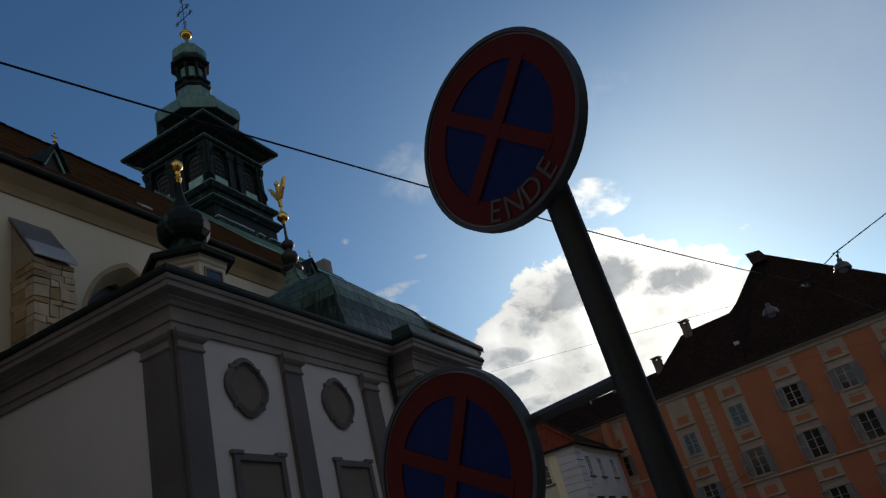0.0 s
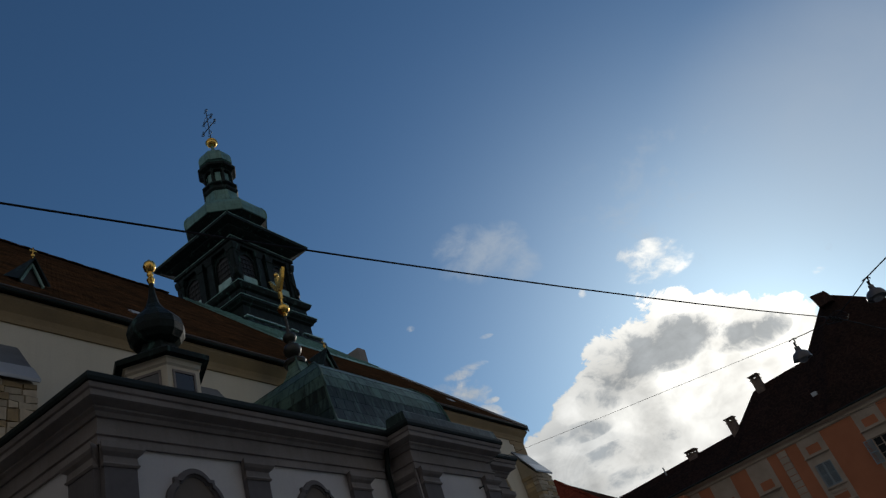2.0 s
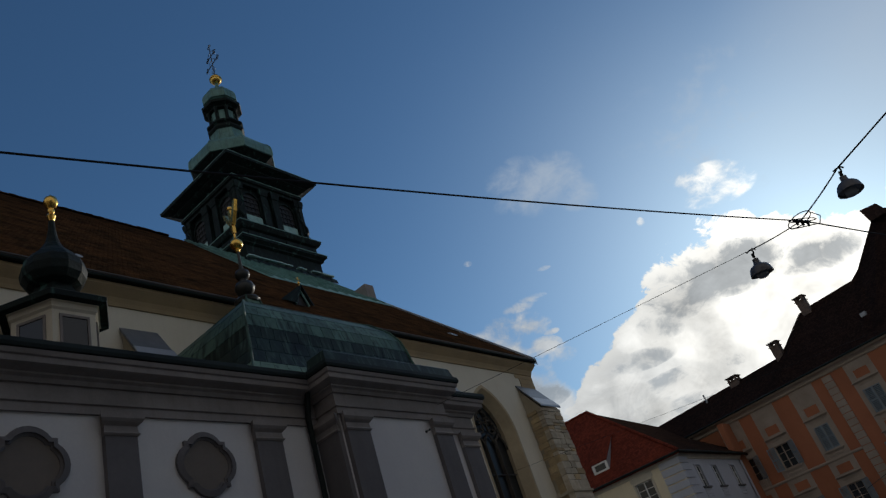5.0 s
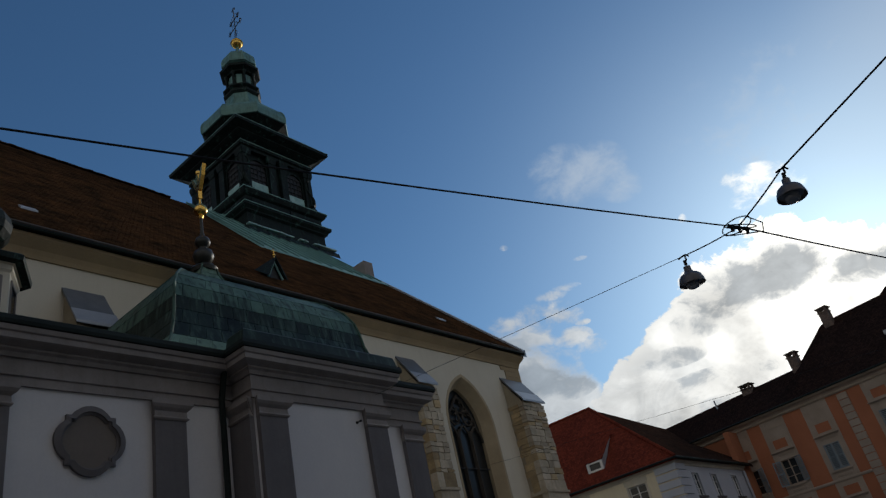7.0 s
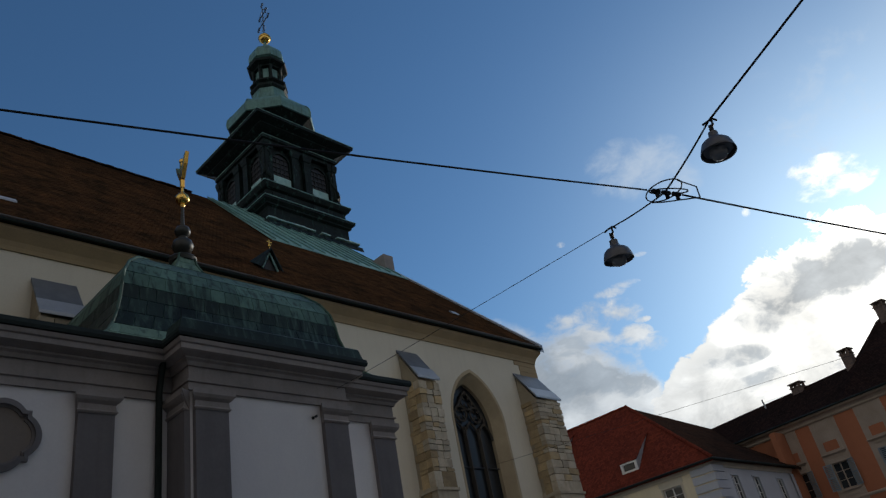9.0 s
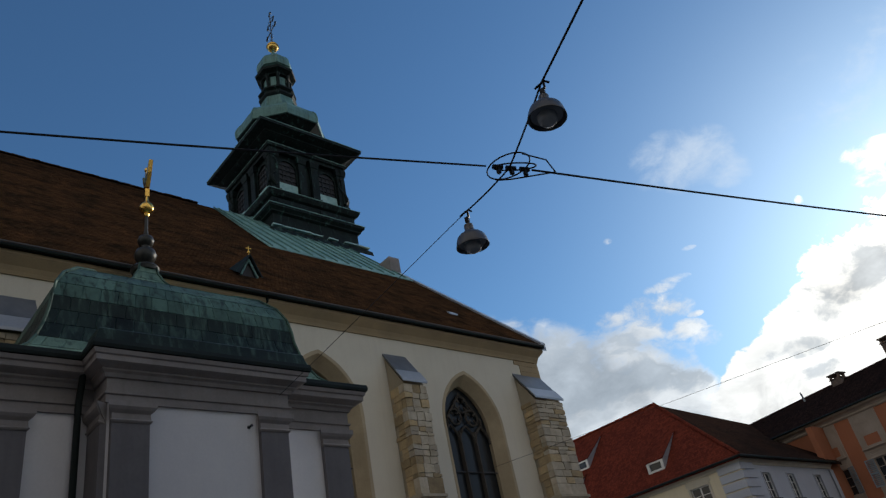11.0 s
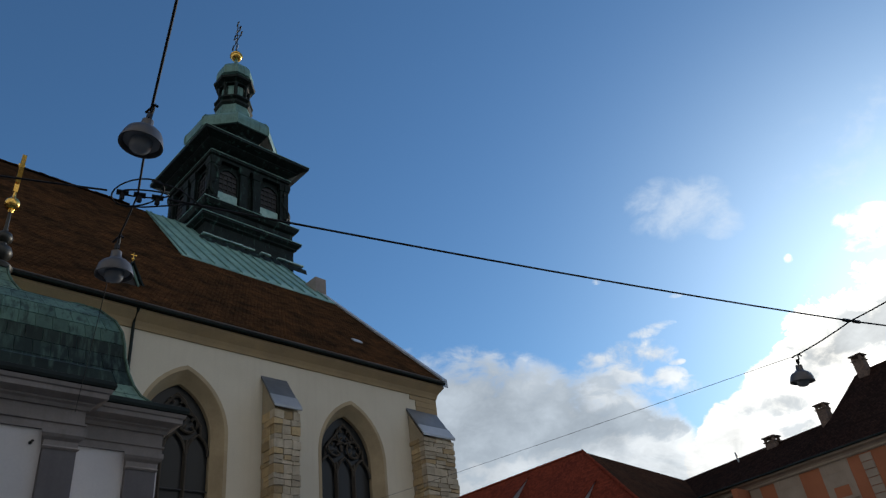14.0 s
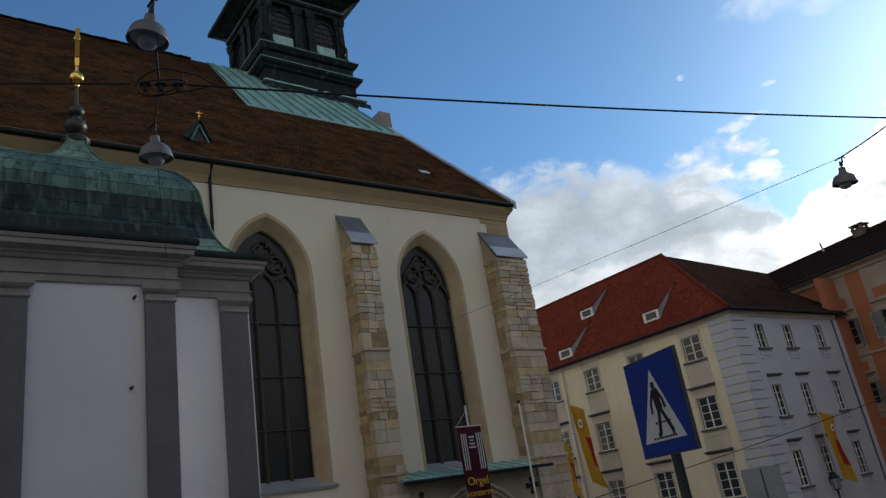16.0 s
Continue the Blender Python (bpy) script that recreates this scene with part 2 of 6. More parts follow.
def glass(name, color, rough=0.06, spec=0.6):
    mt = bpy.data.materials.new(name)
    mt.use_nodes = True
    b = mt.node_tree.nodes["Principled BSDF"]
    b.inputs["Base Color"].default_value, b.inputs["Roughness"].default_value, b.inputs["Specular IOR Level"].default_value = (*color, 1), rough, spec
    n, bp = mt.node_tree.nodes.new("ShaderNodeTexNoise"), mt.node_tree.nodes.new("ShaderNodeBump")
    n.inputs["Scale"].default_value, bp.inputs["Strength"].default_value, bp.inputs["Distance"].default_value = 2.2, 0.12, 0.02
    mt.node_tree.links.new(n.outputs["Fac"], bp.inputs["Height"])
    mt.node_tree.links.new(bp.outputs[0], b.inputs["Normal"])
    return mt


M = dict(
    ground=material("paving", (0.16, 0.155, 0.15), 0.85, second=(0.11, 0.11, 0.105), coarse=0.3, fine=14, bump=0.4),
    nave=material("cream_render", (0.74, 0.68, 0.56), 0.92, second=(0.62, 0.56, 0.45), mixing=0.9, coarse=0.35, fine=18, vary=0.05, bump=0.2, streak=(0.52, 0.46, 0.37), streak_gain=0.16),
    surround=material("pale_ochre_surround", (0.49, 0.385, 0.245), 0.9, second=(0.37, 0.285, 0.18), coarse=0.8, fine=16, vary=0.08, bump=0.3),
    ochre=material("ochre_stone", (0.40, 0.29, 0.16), 0.88, second=(0.31, 0.23, 0.135), coarse=0.8, fine=16, vary=0.10, bump=0.3),
    stone=material("weathered_sandstone", (0.60, 0.52, 0.40), 0.92, second=(0.36, 0.29, 0.20), mixing=0.7, coarse=1.5, fine=12, vary=0.2, bump=0.6, bump_dist=0.02, per_object=0.20, streak=(0.2, 0.17, 0.14), streak_gain=0.25),
    ochre_rubble=material("ochre_rubble_stone", (0.50, 0.37, 0.20), 0.92, second=(0.30, 0.22, 0.13), mixing=0.7, coarse=1.8, fine=12, vary=0.2, bump=0.6, bump_dist=0.02, per_object=0.30),
    joint=material("lime_mortar", (0.40, 0.335, 0.235), 0.95, fine=20, vary=0.15, bump=0.3),
    tracery=material("dark_tracery_stone", (0.070, 0.058, 0.046), 0.9, fine=12, vary=0.15),
    leaded=glass("leaded_glass", (0.014, 0.016, 0.018), 0.28, 0.30),
    lead=material("lead_came", (0.05, 0.05, 0.055), 0.7, vary=0.1),
    tile=material("old_clay_tiles", (0.082, 0.040, 0.020), 0.95, second=(0.030, 0.020, 0.013), spec=0.0, mixing=0.45, coarse=0.9, fine=5, vary=0.3, bump=0.9, bump_dist=0.05, pattern=(0.19, 0.155)),
    red_tile=material("red_clay_tiles", (0.195, 0.044, 0.027), 0.9, spec=0.0, second=(0.155, 0.037, 0.025), coarse=0.4, fine=6, vary=0.08, bump=0.3, bump_dist=0.03, pattern=(0.2, 0.16, "y")),
    brown_tile=material("brown_clay_tiles", (0.055, 0.030, 0.022), 0.95, spec=0.0, second=(0.035, 0.024, 0.02), coarse=0.4, fine=6, vary=0.25, bump=0.45, bump_dist=0.03, pattern=(0.2, 0.16)),
    dark_tile=material("dark_roof_tiles", (0.072, 0.042, 0.036), 0.95, spec=0.0, second=(0.050, 0.034, 0.031), coarse=0.4, fine=6, vary=0.25, bump=0.45, bump_dist=0.03, pattern=(0.2, 0.16, "y")),
    verdigris=material("verdigris_copper", (0.33, 0.55, 0.50), 0.5, 0.1, second=(0.17, 0.34, 0.32), coarse=0.7, fine=8, vary=0.14, bump=0.25, streak=(0.06, 0.11, 0.105), streak_gain=0.35, per_object=0.10),
    onion_copper=material("dull_green_copper", (0.16, 0.31, 0.275), 0.5, 0.2, second=(0.085, 0.19, 0.17), coarse=0.9, fine=8, vary=0.16, bump=0.3, streak=(0.03, 0.055, 0.052), streak_gain=0.55),
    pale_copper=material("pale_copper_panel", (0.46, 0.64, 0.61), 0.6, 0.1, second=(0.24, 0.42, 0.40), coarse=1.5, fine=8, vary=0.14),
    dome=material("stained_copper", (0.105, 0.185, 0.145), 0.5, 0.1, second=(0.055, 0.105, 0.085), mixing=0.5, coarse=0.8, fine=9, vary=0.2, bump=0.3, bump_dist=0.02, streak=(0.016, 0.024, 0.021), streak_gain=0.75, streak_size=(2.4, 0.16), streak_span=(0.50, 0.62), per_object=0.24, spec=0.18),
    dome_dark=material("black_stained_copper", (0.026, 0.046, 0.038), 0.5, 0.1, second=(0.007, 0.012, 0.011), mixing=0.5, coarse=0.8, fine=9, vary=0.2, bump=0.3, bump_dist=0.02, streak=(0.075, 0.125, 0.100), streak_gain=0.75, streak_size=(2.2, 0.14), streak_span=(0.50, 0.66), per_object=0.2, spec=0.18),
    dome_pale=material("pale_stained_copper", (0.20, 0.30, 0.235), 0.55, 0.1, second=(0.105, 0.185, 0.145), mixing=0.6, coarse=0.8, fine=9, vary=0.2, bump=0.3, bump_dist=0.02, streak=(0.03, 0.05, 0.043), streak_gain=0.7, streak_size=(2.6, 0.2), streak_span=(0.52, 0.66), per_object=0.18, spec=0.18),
    dark_copper=material("blackened_copper", (0.012, 0.023, 0.021), 0.6, 0.1, second=(0.006, 0.010, 0.010), coarse=1.6, fine=7, vary=0.4, bump=0.6, bump_dist=0.04, streak=(0.11, 0.24, 0.21), streak_gain=0.5, streak_size=(1.1, 0.25), streak_span=(0.57, 0.72), spec=0.18),
    edge_copper=material("dark_copper_gutter", (0.020, 0.029, 0.027), 0.65, 0.0, spec=0.2, fine=10, vary=0.25),
    white=material("white_render", (0.73, 0.705, 0.69), 0.92, second=(0.64, 0.62, 0.63), coarse=0.4, fine=18, vary=0.04, bump=0.18, streak=(0.56, 0.54, 0.53), streak_gain=0.10),
    grey=material("grey_painted_render", (0.185, 0.172, 0.175), 0.9, spec=0.25, second=(0.145, 0.135, 0.138), coarse=0.7, fine=16, vary=0.09, bump=0.25, streak=(0.12, 0.115, 0.115), streak_gain=0.35),
    frieze=material("warm_grey_render", (0.33, 0.295, 0.28), 0.9, spec=0.25, second=(0.235, 0.21, 0.20), coarse=0.7, fine=16, vary=0.09, bump=0.25, streak=(0.2, 0.18, 0.165), streak_gain=0.4),
    panel=material("brown_grey_blind_panel", (0.21, 0.175, 0.150), 0.92, second=(0.17, 0.145, 0.125), coarse=0.9, fine=16, vary=0.08),
    slate=material("slate_cap", (0.15, 0.16, 0.18), 0.42, second=(0.09, 0.10, 0.12), coarse=1.4, fine=10, vary=0.15),
    gold=material("gilding", (0.95, 0.58, 0.14), 0.24, 1.0, fine=12, vary=0.12, bump=0.15),
    iron=material("black_iron", (0.02, 0.02, 0.022), 0.5, 0.6, vary=0.15),
    bronze=material("dark_bronze_finial", (0.05, 0.05, 0.045), 0.45, 0.6, vary=0.2),
    yellow=material("pale_yellow_render", (0.80, 0.70, 0.51), 0.92, second=(0.72, 0.62, 0.45), coarse=0.3, fine=14, vary=0.05, bump=0.2, streak=(0.46, 0.40, 0.30), streak_gain=0.2),
    palegrey=material("pale_grey_render", (0.52, 0.535, 0.59), 0.92, second=(0.44, 0.455, 0.51), coarse=0.3, fine=14, vary=0.05, bump=0.2, streak=(0.4, 0.4, 0.42), streak_gain=0.2),
    trim=material("beige_window_trim", (0.60, 0.54, 0.44), 0.9, second=(0.50, 0.45, 0.36), coarse=0.8, fine=14, vary=0.08),
    orange=material("orange_render", (0.44, 0.165, 0.085), 0.92, spec=0.2, second=(0.36, 0.135, 0.07), coarse=0.3, fine=14, vary=0.06, bump=0.2, streak=(0.34, 0.12, 0.06), streak_gain=0.2),
    ledge=material("dark_weathered_ledge", (0.12, 0.115, 0.115), 0.85, second=(0.085, 0.082, 0.08), coarse=1.2, fine=14, vary=0.15),
    # sign letters greyed down, with the shade on them in the colour
    letter=material("shaded_grey_letter", (0.17, 0.165, 0.165), 0.6, coarse=6, fine=60, vary=0.1, bump=0.05),
    otrim=material("sand_stucco_trim", (0.41, 0.325, 0.255), 0.9, second=(0.33, 0.26, 0.20), coarse=0.8, fine=14, vary=0.08),
    shutter=material("grey_blue_shutter_paint", (0.23, 0.27, 0.29), 0.7, second=(0.17, 0.205, 0.225), coarse=2, fine=20, vary=0.1),
    sash=material("white_window_paint", (0.74, 0.73, 0.70), 0.6, vary=0.05),
    pane=glass("window_glass", (0.02, 0.023, 0.026)),
    zinc=material("grey_zinc", (0.42, 0.44, 0.47), 0.45, 0.3, fine=10, vary=0.12),
    lamp=material("grey_lamp_enamel", (0.15, 0.145, 0.15), 0.4, 0.2, fine=14, vary=0.12),
    lamp_in=material("lamp_reflector", (0.30, 0.31, 0.33), 0.35, 0.3, vary=0.05),
    lens=glass("lamp_glass", (0.35, 0.37, 0.40), 0.15),
    cable=material("black_cable", (0.012, 0.012, 0.014), 0.7, vary=0.1),
    pole=material("dull_galvanised_steel", (0.075, 0.08, 0.078), 0.55, 0.4, second=(0.055, 0.06, 0.058), coarse=6, fine=40, vary=0.15),
    # red and blue of the backlit round signs, darkened by their shade
    sign_red=material("shaded_sign_red_film", (0.19, 0.016, 0.012), 0.6, spec=0.25, second=(0.15, 0.014, 0.011), coarse=4, fine=60, vary=0.07, bump=0.05),
    sign_blue=material("shaded_sign_blue_film", (0.008, 0.026, 0.17), 0.6, spec=0.25, second=(0.007, 0.022, 0.14), coarse=4, fine=60, vary=0.07, bump=0.05),
    # brighter copies of the films, for the better lit crossing sign
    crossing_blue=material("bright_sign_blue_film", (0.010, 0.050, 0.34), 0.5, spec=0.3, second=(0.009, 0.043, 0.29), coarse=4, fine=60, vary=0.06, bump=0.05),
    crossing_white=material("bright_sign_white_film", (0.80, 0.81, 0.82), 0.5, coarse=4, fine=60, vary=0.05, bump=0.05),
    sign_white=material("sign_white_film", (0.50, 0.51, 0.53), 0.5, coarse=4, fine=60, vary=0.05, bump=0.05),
    sign_back=material("sign_back_aluminium", (0.13, 0.135, 0.14), 0.55, 0.4, vary=0.08),
    black=material("black_paint", (0.012, 0.012, 0.014), 0.5, vary=0.1),
    maroon=material("maroon_banner_cloth", (0.11, 0.016, 0.030), 0.9, fine=40, vary=0.1),
    cloth_yellow=material("yellow_flag_cloth", (0.72, 0.42, 0.035), 0.85, fine=40, vary=0.08),
    cloth_red=material("red_flag_cloth", (0.50, 0.035, 0.02), 0.85, fine=40, vary=0.08),
    cloth_white=material("white_flag_cloth", (0.72, 0.70, 0.68), 0.85, fine=40, vary=0.08),
    brick=material("chimney_brick", (0.23, 0.16, 0.13), 0.9, fine=14, vary=0.2, bump=0.4, pattern=(0.25, 0.08, "xy")),
)


# ---- mesh tools ----
def hexa(bm, low, high):
    """A closed solid between two loops of the same count."""
    a, b = [bm.verts.new(p) for p in low], [bm.verts.new(p) for p in high]
    n = len(a)
    bm.faces.new(a[::-1])
    bm.faces.new(b)
    for k in range(n):
        bm.faces.new((a[k], a[(k + 1) % n], b[(k + 1) % n], b[k]))


def box(bm, x0, x1, y0, y1, z0, z1):
    hexa(bm, [(x0, y0, z0), (x1, y0, z0), (x1, y1, z0), (x0, y1, z0)], [(x0, y0, z1), (x1, y0, z1), (x1, y1, z1), (x0, y1, z1)])


def loft(bm, rings, closed=True, caps=True):
    made = [[bm.verts.new(p) for p in ring] for ring in rings]
    for a, b in zip(made, made[1:]):
        n = len(a)
        for k in range(n if closed else n - 1):
            bm.faces.new((a[k], a[(k + 1) % n], b[(k + 1) % n], b[k]))
    if caps and closed:
        bm.faces.new(made[0][::-1])
        bm.faces.new(made[-1])


def lathe(bm, profile, cx=0.0, cy=0.0, n=16, turn=0.0):
    loft(bm, [[(cx + r * math.cos(turn + 2 * math.pi * k / n), cy + r * math.sin(turn + 2 * math.pi * k / n), z) for k in range(n)] for r, z in profile])


def stack(bm, rows, cx, cy):
    """Square tiers: (half width, z) from the bottom to the top."""
    loft(bm, [[(cx + sx * h, cy + sy * h, z) for sx, sy in ((-1, -1), (1, -1), (1, 1), (-1, 1))] for h, z in rows])


def tube(bm, pts, r, n=8):
    pts = [Vector(p) for p in pts]
    rings = []
    for k, p in enumerate(pts):
        way = (pts[min(k + 1, len(pts) - 1)] - pts[max(k - 1, 0)]).normalized()
        side = way.orthogonal() if abs(way.z) > 0.9 else way.cross(Vector((0, 0, 1)))
        side.normalize()
        over = side.cross(way)
        rings.append([p + r * (math.cos(2 * math.pi * j / n) * side + math.sin(2 * math.pi * j / n) * over) for j in range(n)])
    loft(bm, rings)


def sweep(bm, path, profile, closed=False):
    """A moulding: the profile (out, z) along a path of (x, y) with its outward side on the right of the way."""
    pts = [Vector((x, y)) for x, y in path]
    n = len(pts)
    rings = []
    for k, p in enumerate(pts):
        before = (p - pts[k - 1]).normalized() if closed or k else (pts[1] - p).normalized()
        after = (pts[(k + 1) % n] - p).normalized() if closed or k < n - 1 else before
        na, nb = Vector((before.y, -before.x)), Vector((after.y, -after.x))
        nrm = na + nb
        nrm = nrm / max(nrm.dot(na), 0.2)
        rings.append([(p.x + nrm.x * o, p.y + nrm.y * o, z) for o, z in profile])
    if closed:
        rings.append(rings[0])
    loft(bm, rings, True, not closed)


def soften(bm, width, segments=1, angle=30):
    edges = [e for e in bm.edges if len(e.link_faces) == 2 and e.calc_face_angle(0) > radians(angle)]
    bmesh.ops.bevel(bm, geom=edges, offset=width, segments=segments, affect="EDGES", clamp_overlap=True)


WORLD = {}


def thing(name, label, category, at=(0, 0, 0), group="", kind="", m=None):
    ob = new(name)
    ob.empty_display_size = 0.3
    ob.matrix_basis = m or Matrix.Translation(at)
    WORLD[ob] = ob.matrix_basis.copy()
    return tagged(ob, label, category, group, kind)


def mesh_of(name, bm, mat, smooth=False):
    bmesh.ops.recalc_face_normals(bm, faces=bm.faces[:])
    me = bpy.data.meshes.new(name)
    bm.to_mesh(me)
    bm.free()
    me.materials.append(M[mat] if isinstance(mat, str) else mat)
    if smooth:
        for p in me.polygons:
            p.use_smooth = True
        me.set_sharp_from_angle(angle=radians(40))
    return me


def put(name, me, parent, m=None, label=""):
    """One mesh object under a thing or a part; m: its pose in the world."""
    ob = new(name, me)
    m = m or Matrix.Identity(4)
    WORLD[ob] = m
    ob.parent = parent
    ob.matrix_basis = WORLD[parent].inverted() @ m
    return tagged(ob, label)


def part(name, bm, mat, parent, label="", smooth=False, m=None):
    return put(name, mesh_of(name, bm, mat, smooth), parent, m, label)


def single(name, bm, mat, label, category, group="", kind="", smooth=False, m=None):
    ob = new(name, mesh_of(name, bm, mat, smooth))
    ob.matrix_basis = m or Matrix.Identity(4)
    WORLD[ob] = ob.matrix_basis.copy()
    return tagged(ob, label, category, group, kind)


def ground_z(x):
    return 0.0 if x < 4 else max(-0.06 * (x - 4), -4.0)


def pointed(hw, spring, apex, n=9, cx=0.0):
    """The outline of a pointed arch from the left spring over the apex to the right one, as (x, z)."""
    h = apex - spring
    r = (h * h + hw * hw) / (2 * hw)
    top = math.atan2(h, r - hw)
    right = [(cx + hw - r + r * math.cos(top * k / n), spring + r * math.sin(top * k / n)) for k in range(n + 1)]
    left = [(2 * cx - x, z) for x, z in right]
    return left + right[::-1][1:]


# ---- ground ----
def make_ground():
    bm = bmesh.new()
    xs = [-2500, -60, 4, 20, 40, 70.7, 300, 2500]
    rows = [[bm.verts.new((x, y, ground_z(x))) for x in xs] for y in (-2500, -40, 0, 40, 2500)]
    for a, b in zip(rows, rows[1:]):
        for k in range(len(xs) - 1):
            bm.faces.new((a[k], a[k + 1], b[k + 1], b[k]))
    single("ground", bm, "ground", "grey stone paving of the street falling gently away", "ground", kind="structure")


make_ground()

# ---- church: nave ----
NAVE_L, NAVE_R, NAVE_TOP = -16.0, 30.95, 14.75
RIDGE_Y, RIDGE_Z, EAVE_Y, EAVE_Z, VERGE_X = 17.2, 33.1, -0.45, 15.62, 31.3
SLOPE = (RIDGE_Z - EAVE_Z) / (RIDGE_Y - EAVE_Y)
WINDOWS = (-3.3, 3.75, 10.9, 18.0, 25.68)
church = thing("church", "cream rendered gothic church nave with steep brown tiled roof", "church", (14, 16, ground_z(14)))


def roof_z(y):
    return EAVE_Z + SLOPE * (y - EAVE_Y)


def nave_walls():
    bm = bmesh.new()
    y0, y1, low = 0.0, 0.95, -3.0
    edge = NAVE_L
    for cx in WINDOWS:
        a, b = cx - 1.66, cx + 1.66
        box(bm, edge, a, y0, y1, low, NAVE_TOP)
        box(bm, a, b, y0, y1, low, 3.0)
        arch = pointed(1.66, 11.2, 13.58, 9, cx)
        for (xa, za), (xb, zb) in zip(arch, arch[1:]):
            hexa(bm, [(xa, y0, za), (xb, y0, zb), (xb, y1, zb), (xa, y1, za)], [(xa, y0, NAVE_TOP), (xb, y0, NAVE_TOP), (xb, y1, NAVE_TOP), (xa, y1, NAVE_TOP)])
        edge = b
    box(bm, edge, NAVE_R, y0, y1, low, NAVE_TOP)
    part("nave_wall", bm, "nave", church, "cream lime render with faint stains")
    bm = bmesh.new()
    gable = [(0.95, -3.0), (33.45, -3.0), (33.45, EAVE_Z - 0.3), (RIDGE_Y, RIDGE_Z - 0.5), (0.95, EAVE_Z - 0.3)]
    hexa(bm, [(NAVE_R - 0.9, y, z) for y, z in gable], [(NAVE_R, y, z) for y, z in gable])
    part("gable_wall", bm, "nave", church)
    bm = bmesh.new()
    hexa(bm, [(NAVE_L, y, z) for y, z in gable], [(NAVE_L + 0.9, y, z) for y, z in gable])
    part("rear_gable_wall", bm, "nave", church)
    bm = bmesh.new()
    box(bm, NAVE_L + 0.9, NAVE_R - 0.9, 33.4, 34.4, -3.0, 15.2)
    part("far_wall", bm, "nave", church)
    bm = bmesh.new()
    sweep(bm, [(NAVE_L, 0.0), (NAVE_R + 0.0, 0.0), (NAVE_R, 3.0)], [(-0.3, 14.72), (0.05, 14.72), (0.08, 14.85), (0.14, 15.0), (0.3, 15.2), (0.36, 15.28), (0.36, 15.4), (-0.3, 15.4)])
    part("eaves_cornice", bm, "ochre", church, "ochre coved stone cornice below the eaves")
    z = 12.2
    rng = random.Random(21)
    while z < 14.6:
        h = rng.choice((0.3, 0.38, 0.46))
        x0 = rng.choice((29.25, 29.45, 29.6))
        bm = bmesh.new()
        box(bm, x0, NAVE_R + 0.025, -0.03, 0.9, z, min(z + h, 14.71) - 0.012)
        soften(bm, 0.015)
        part("corner_stone", bm, "ochre", church, "brownish stone of the nave corner")
        z += h
    bm = bmesh.new()
    tube(bm, [(NAVE_L, -0.50, 15.47), (NAVE_R + 0.3, -0.50, 15.47)], 0.068, 8)
    part("eaves_gutter_line", bm, "edge_copper", church, "dark gutter along the eaves", True)
    bm = bmesh.new()
    box(bm, NAVE_L, NAVE_R + 0.3, -0.585, -0.565, 15.52, 15.56)
    part("gutter_lip", bm, "ledge", church, "worn grey gutter lip")
    bm = bmesh.new()
    box(bm, NAVE_L, NAVE_R + 0.2, -0.40, -0.30, 15.40, 15.44)
    part("fascia", bm, "edge_copper", church, "dark gutter along the eaves", True)


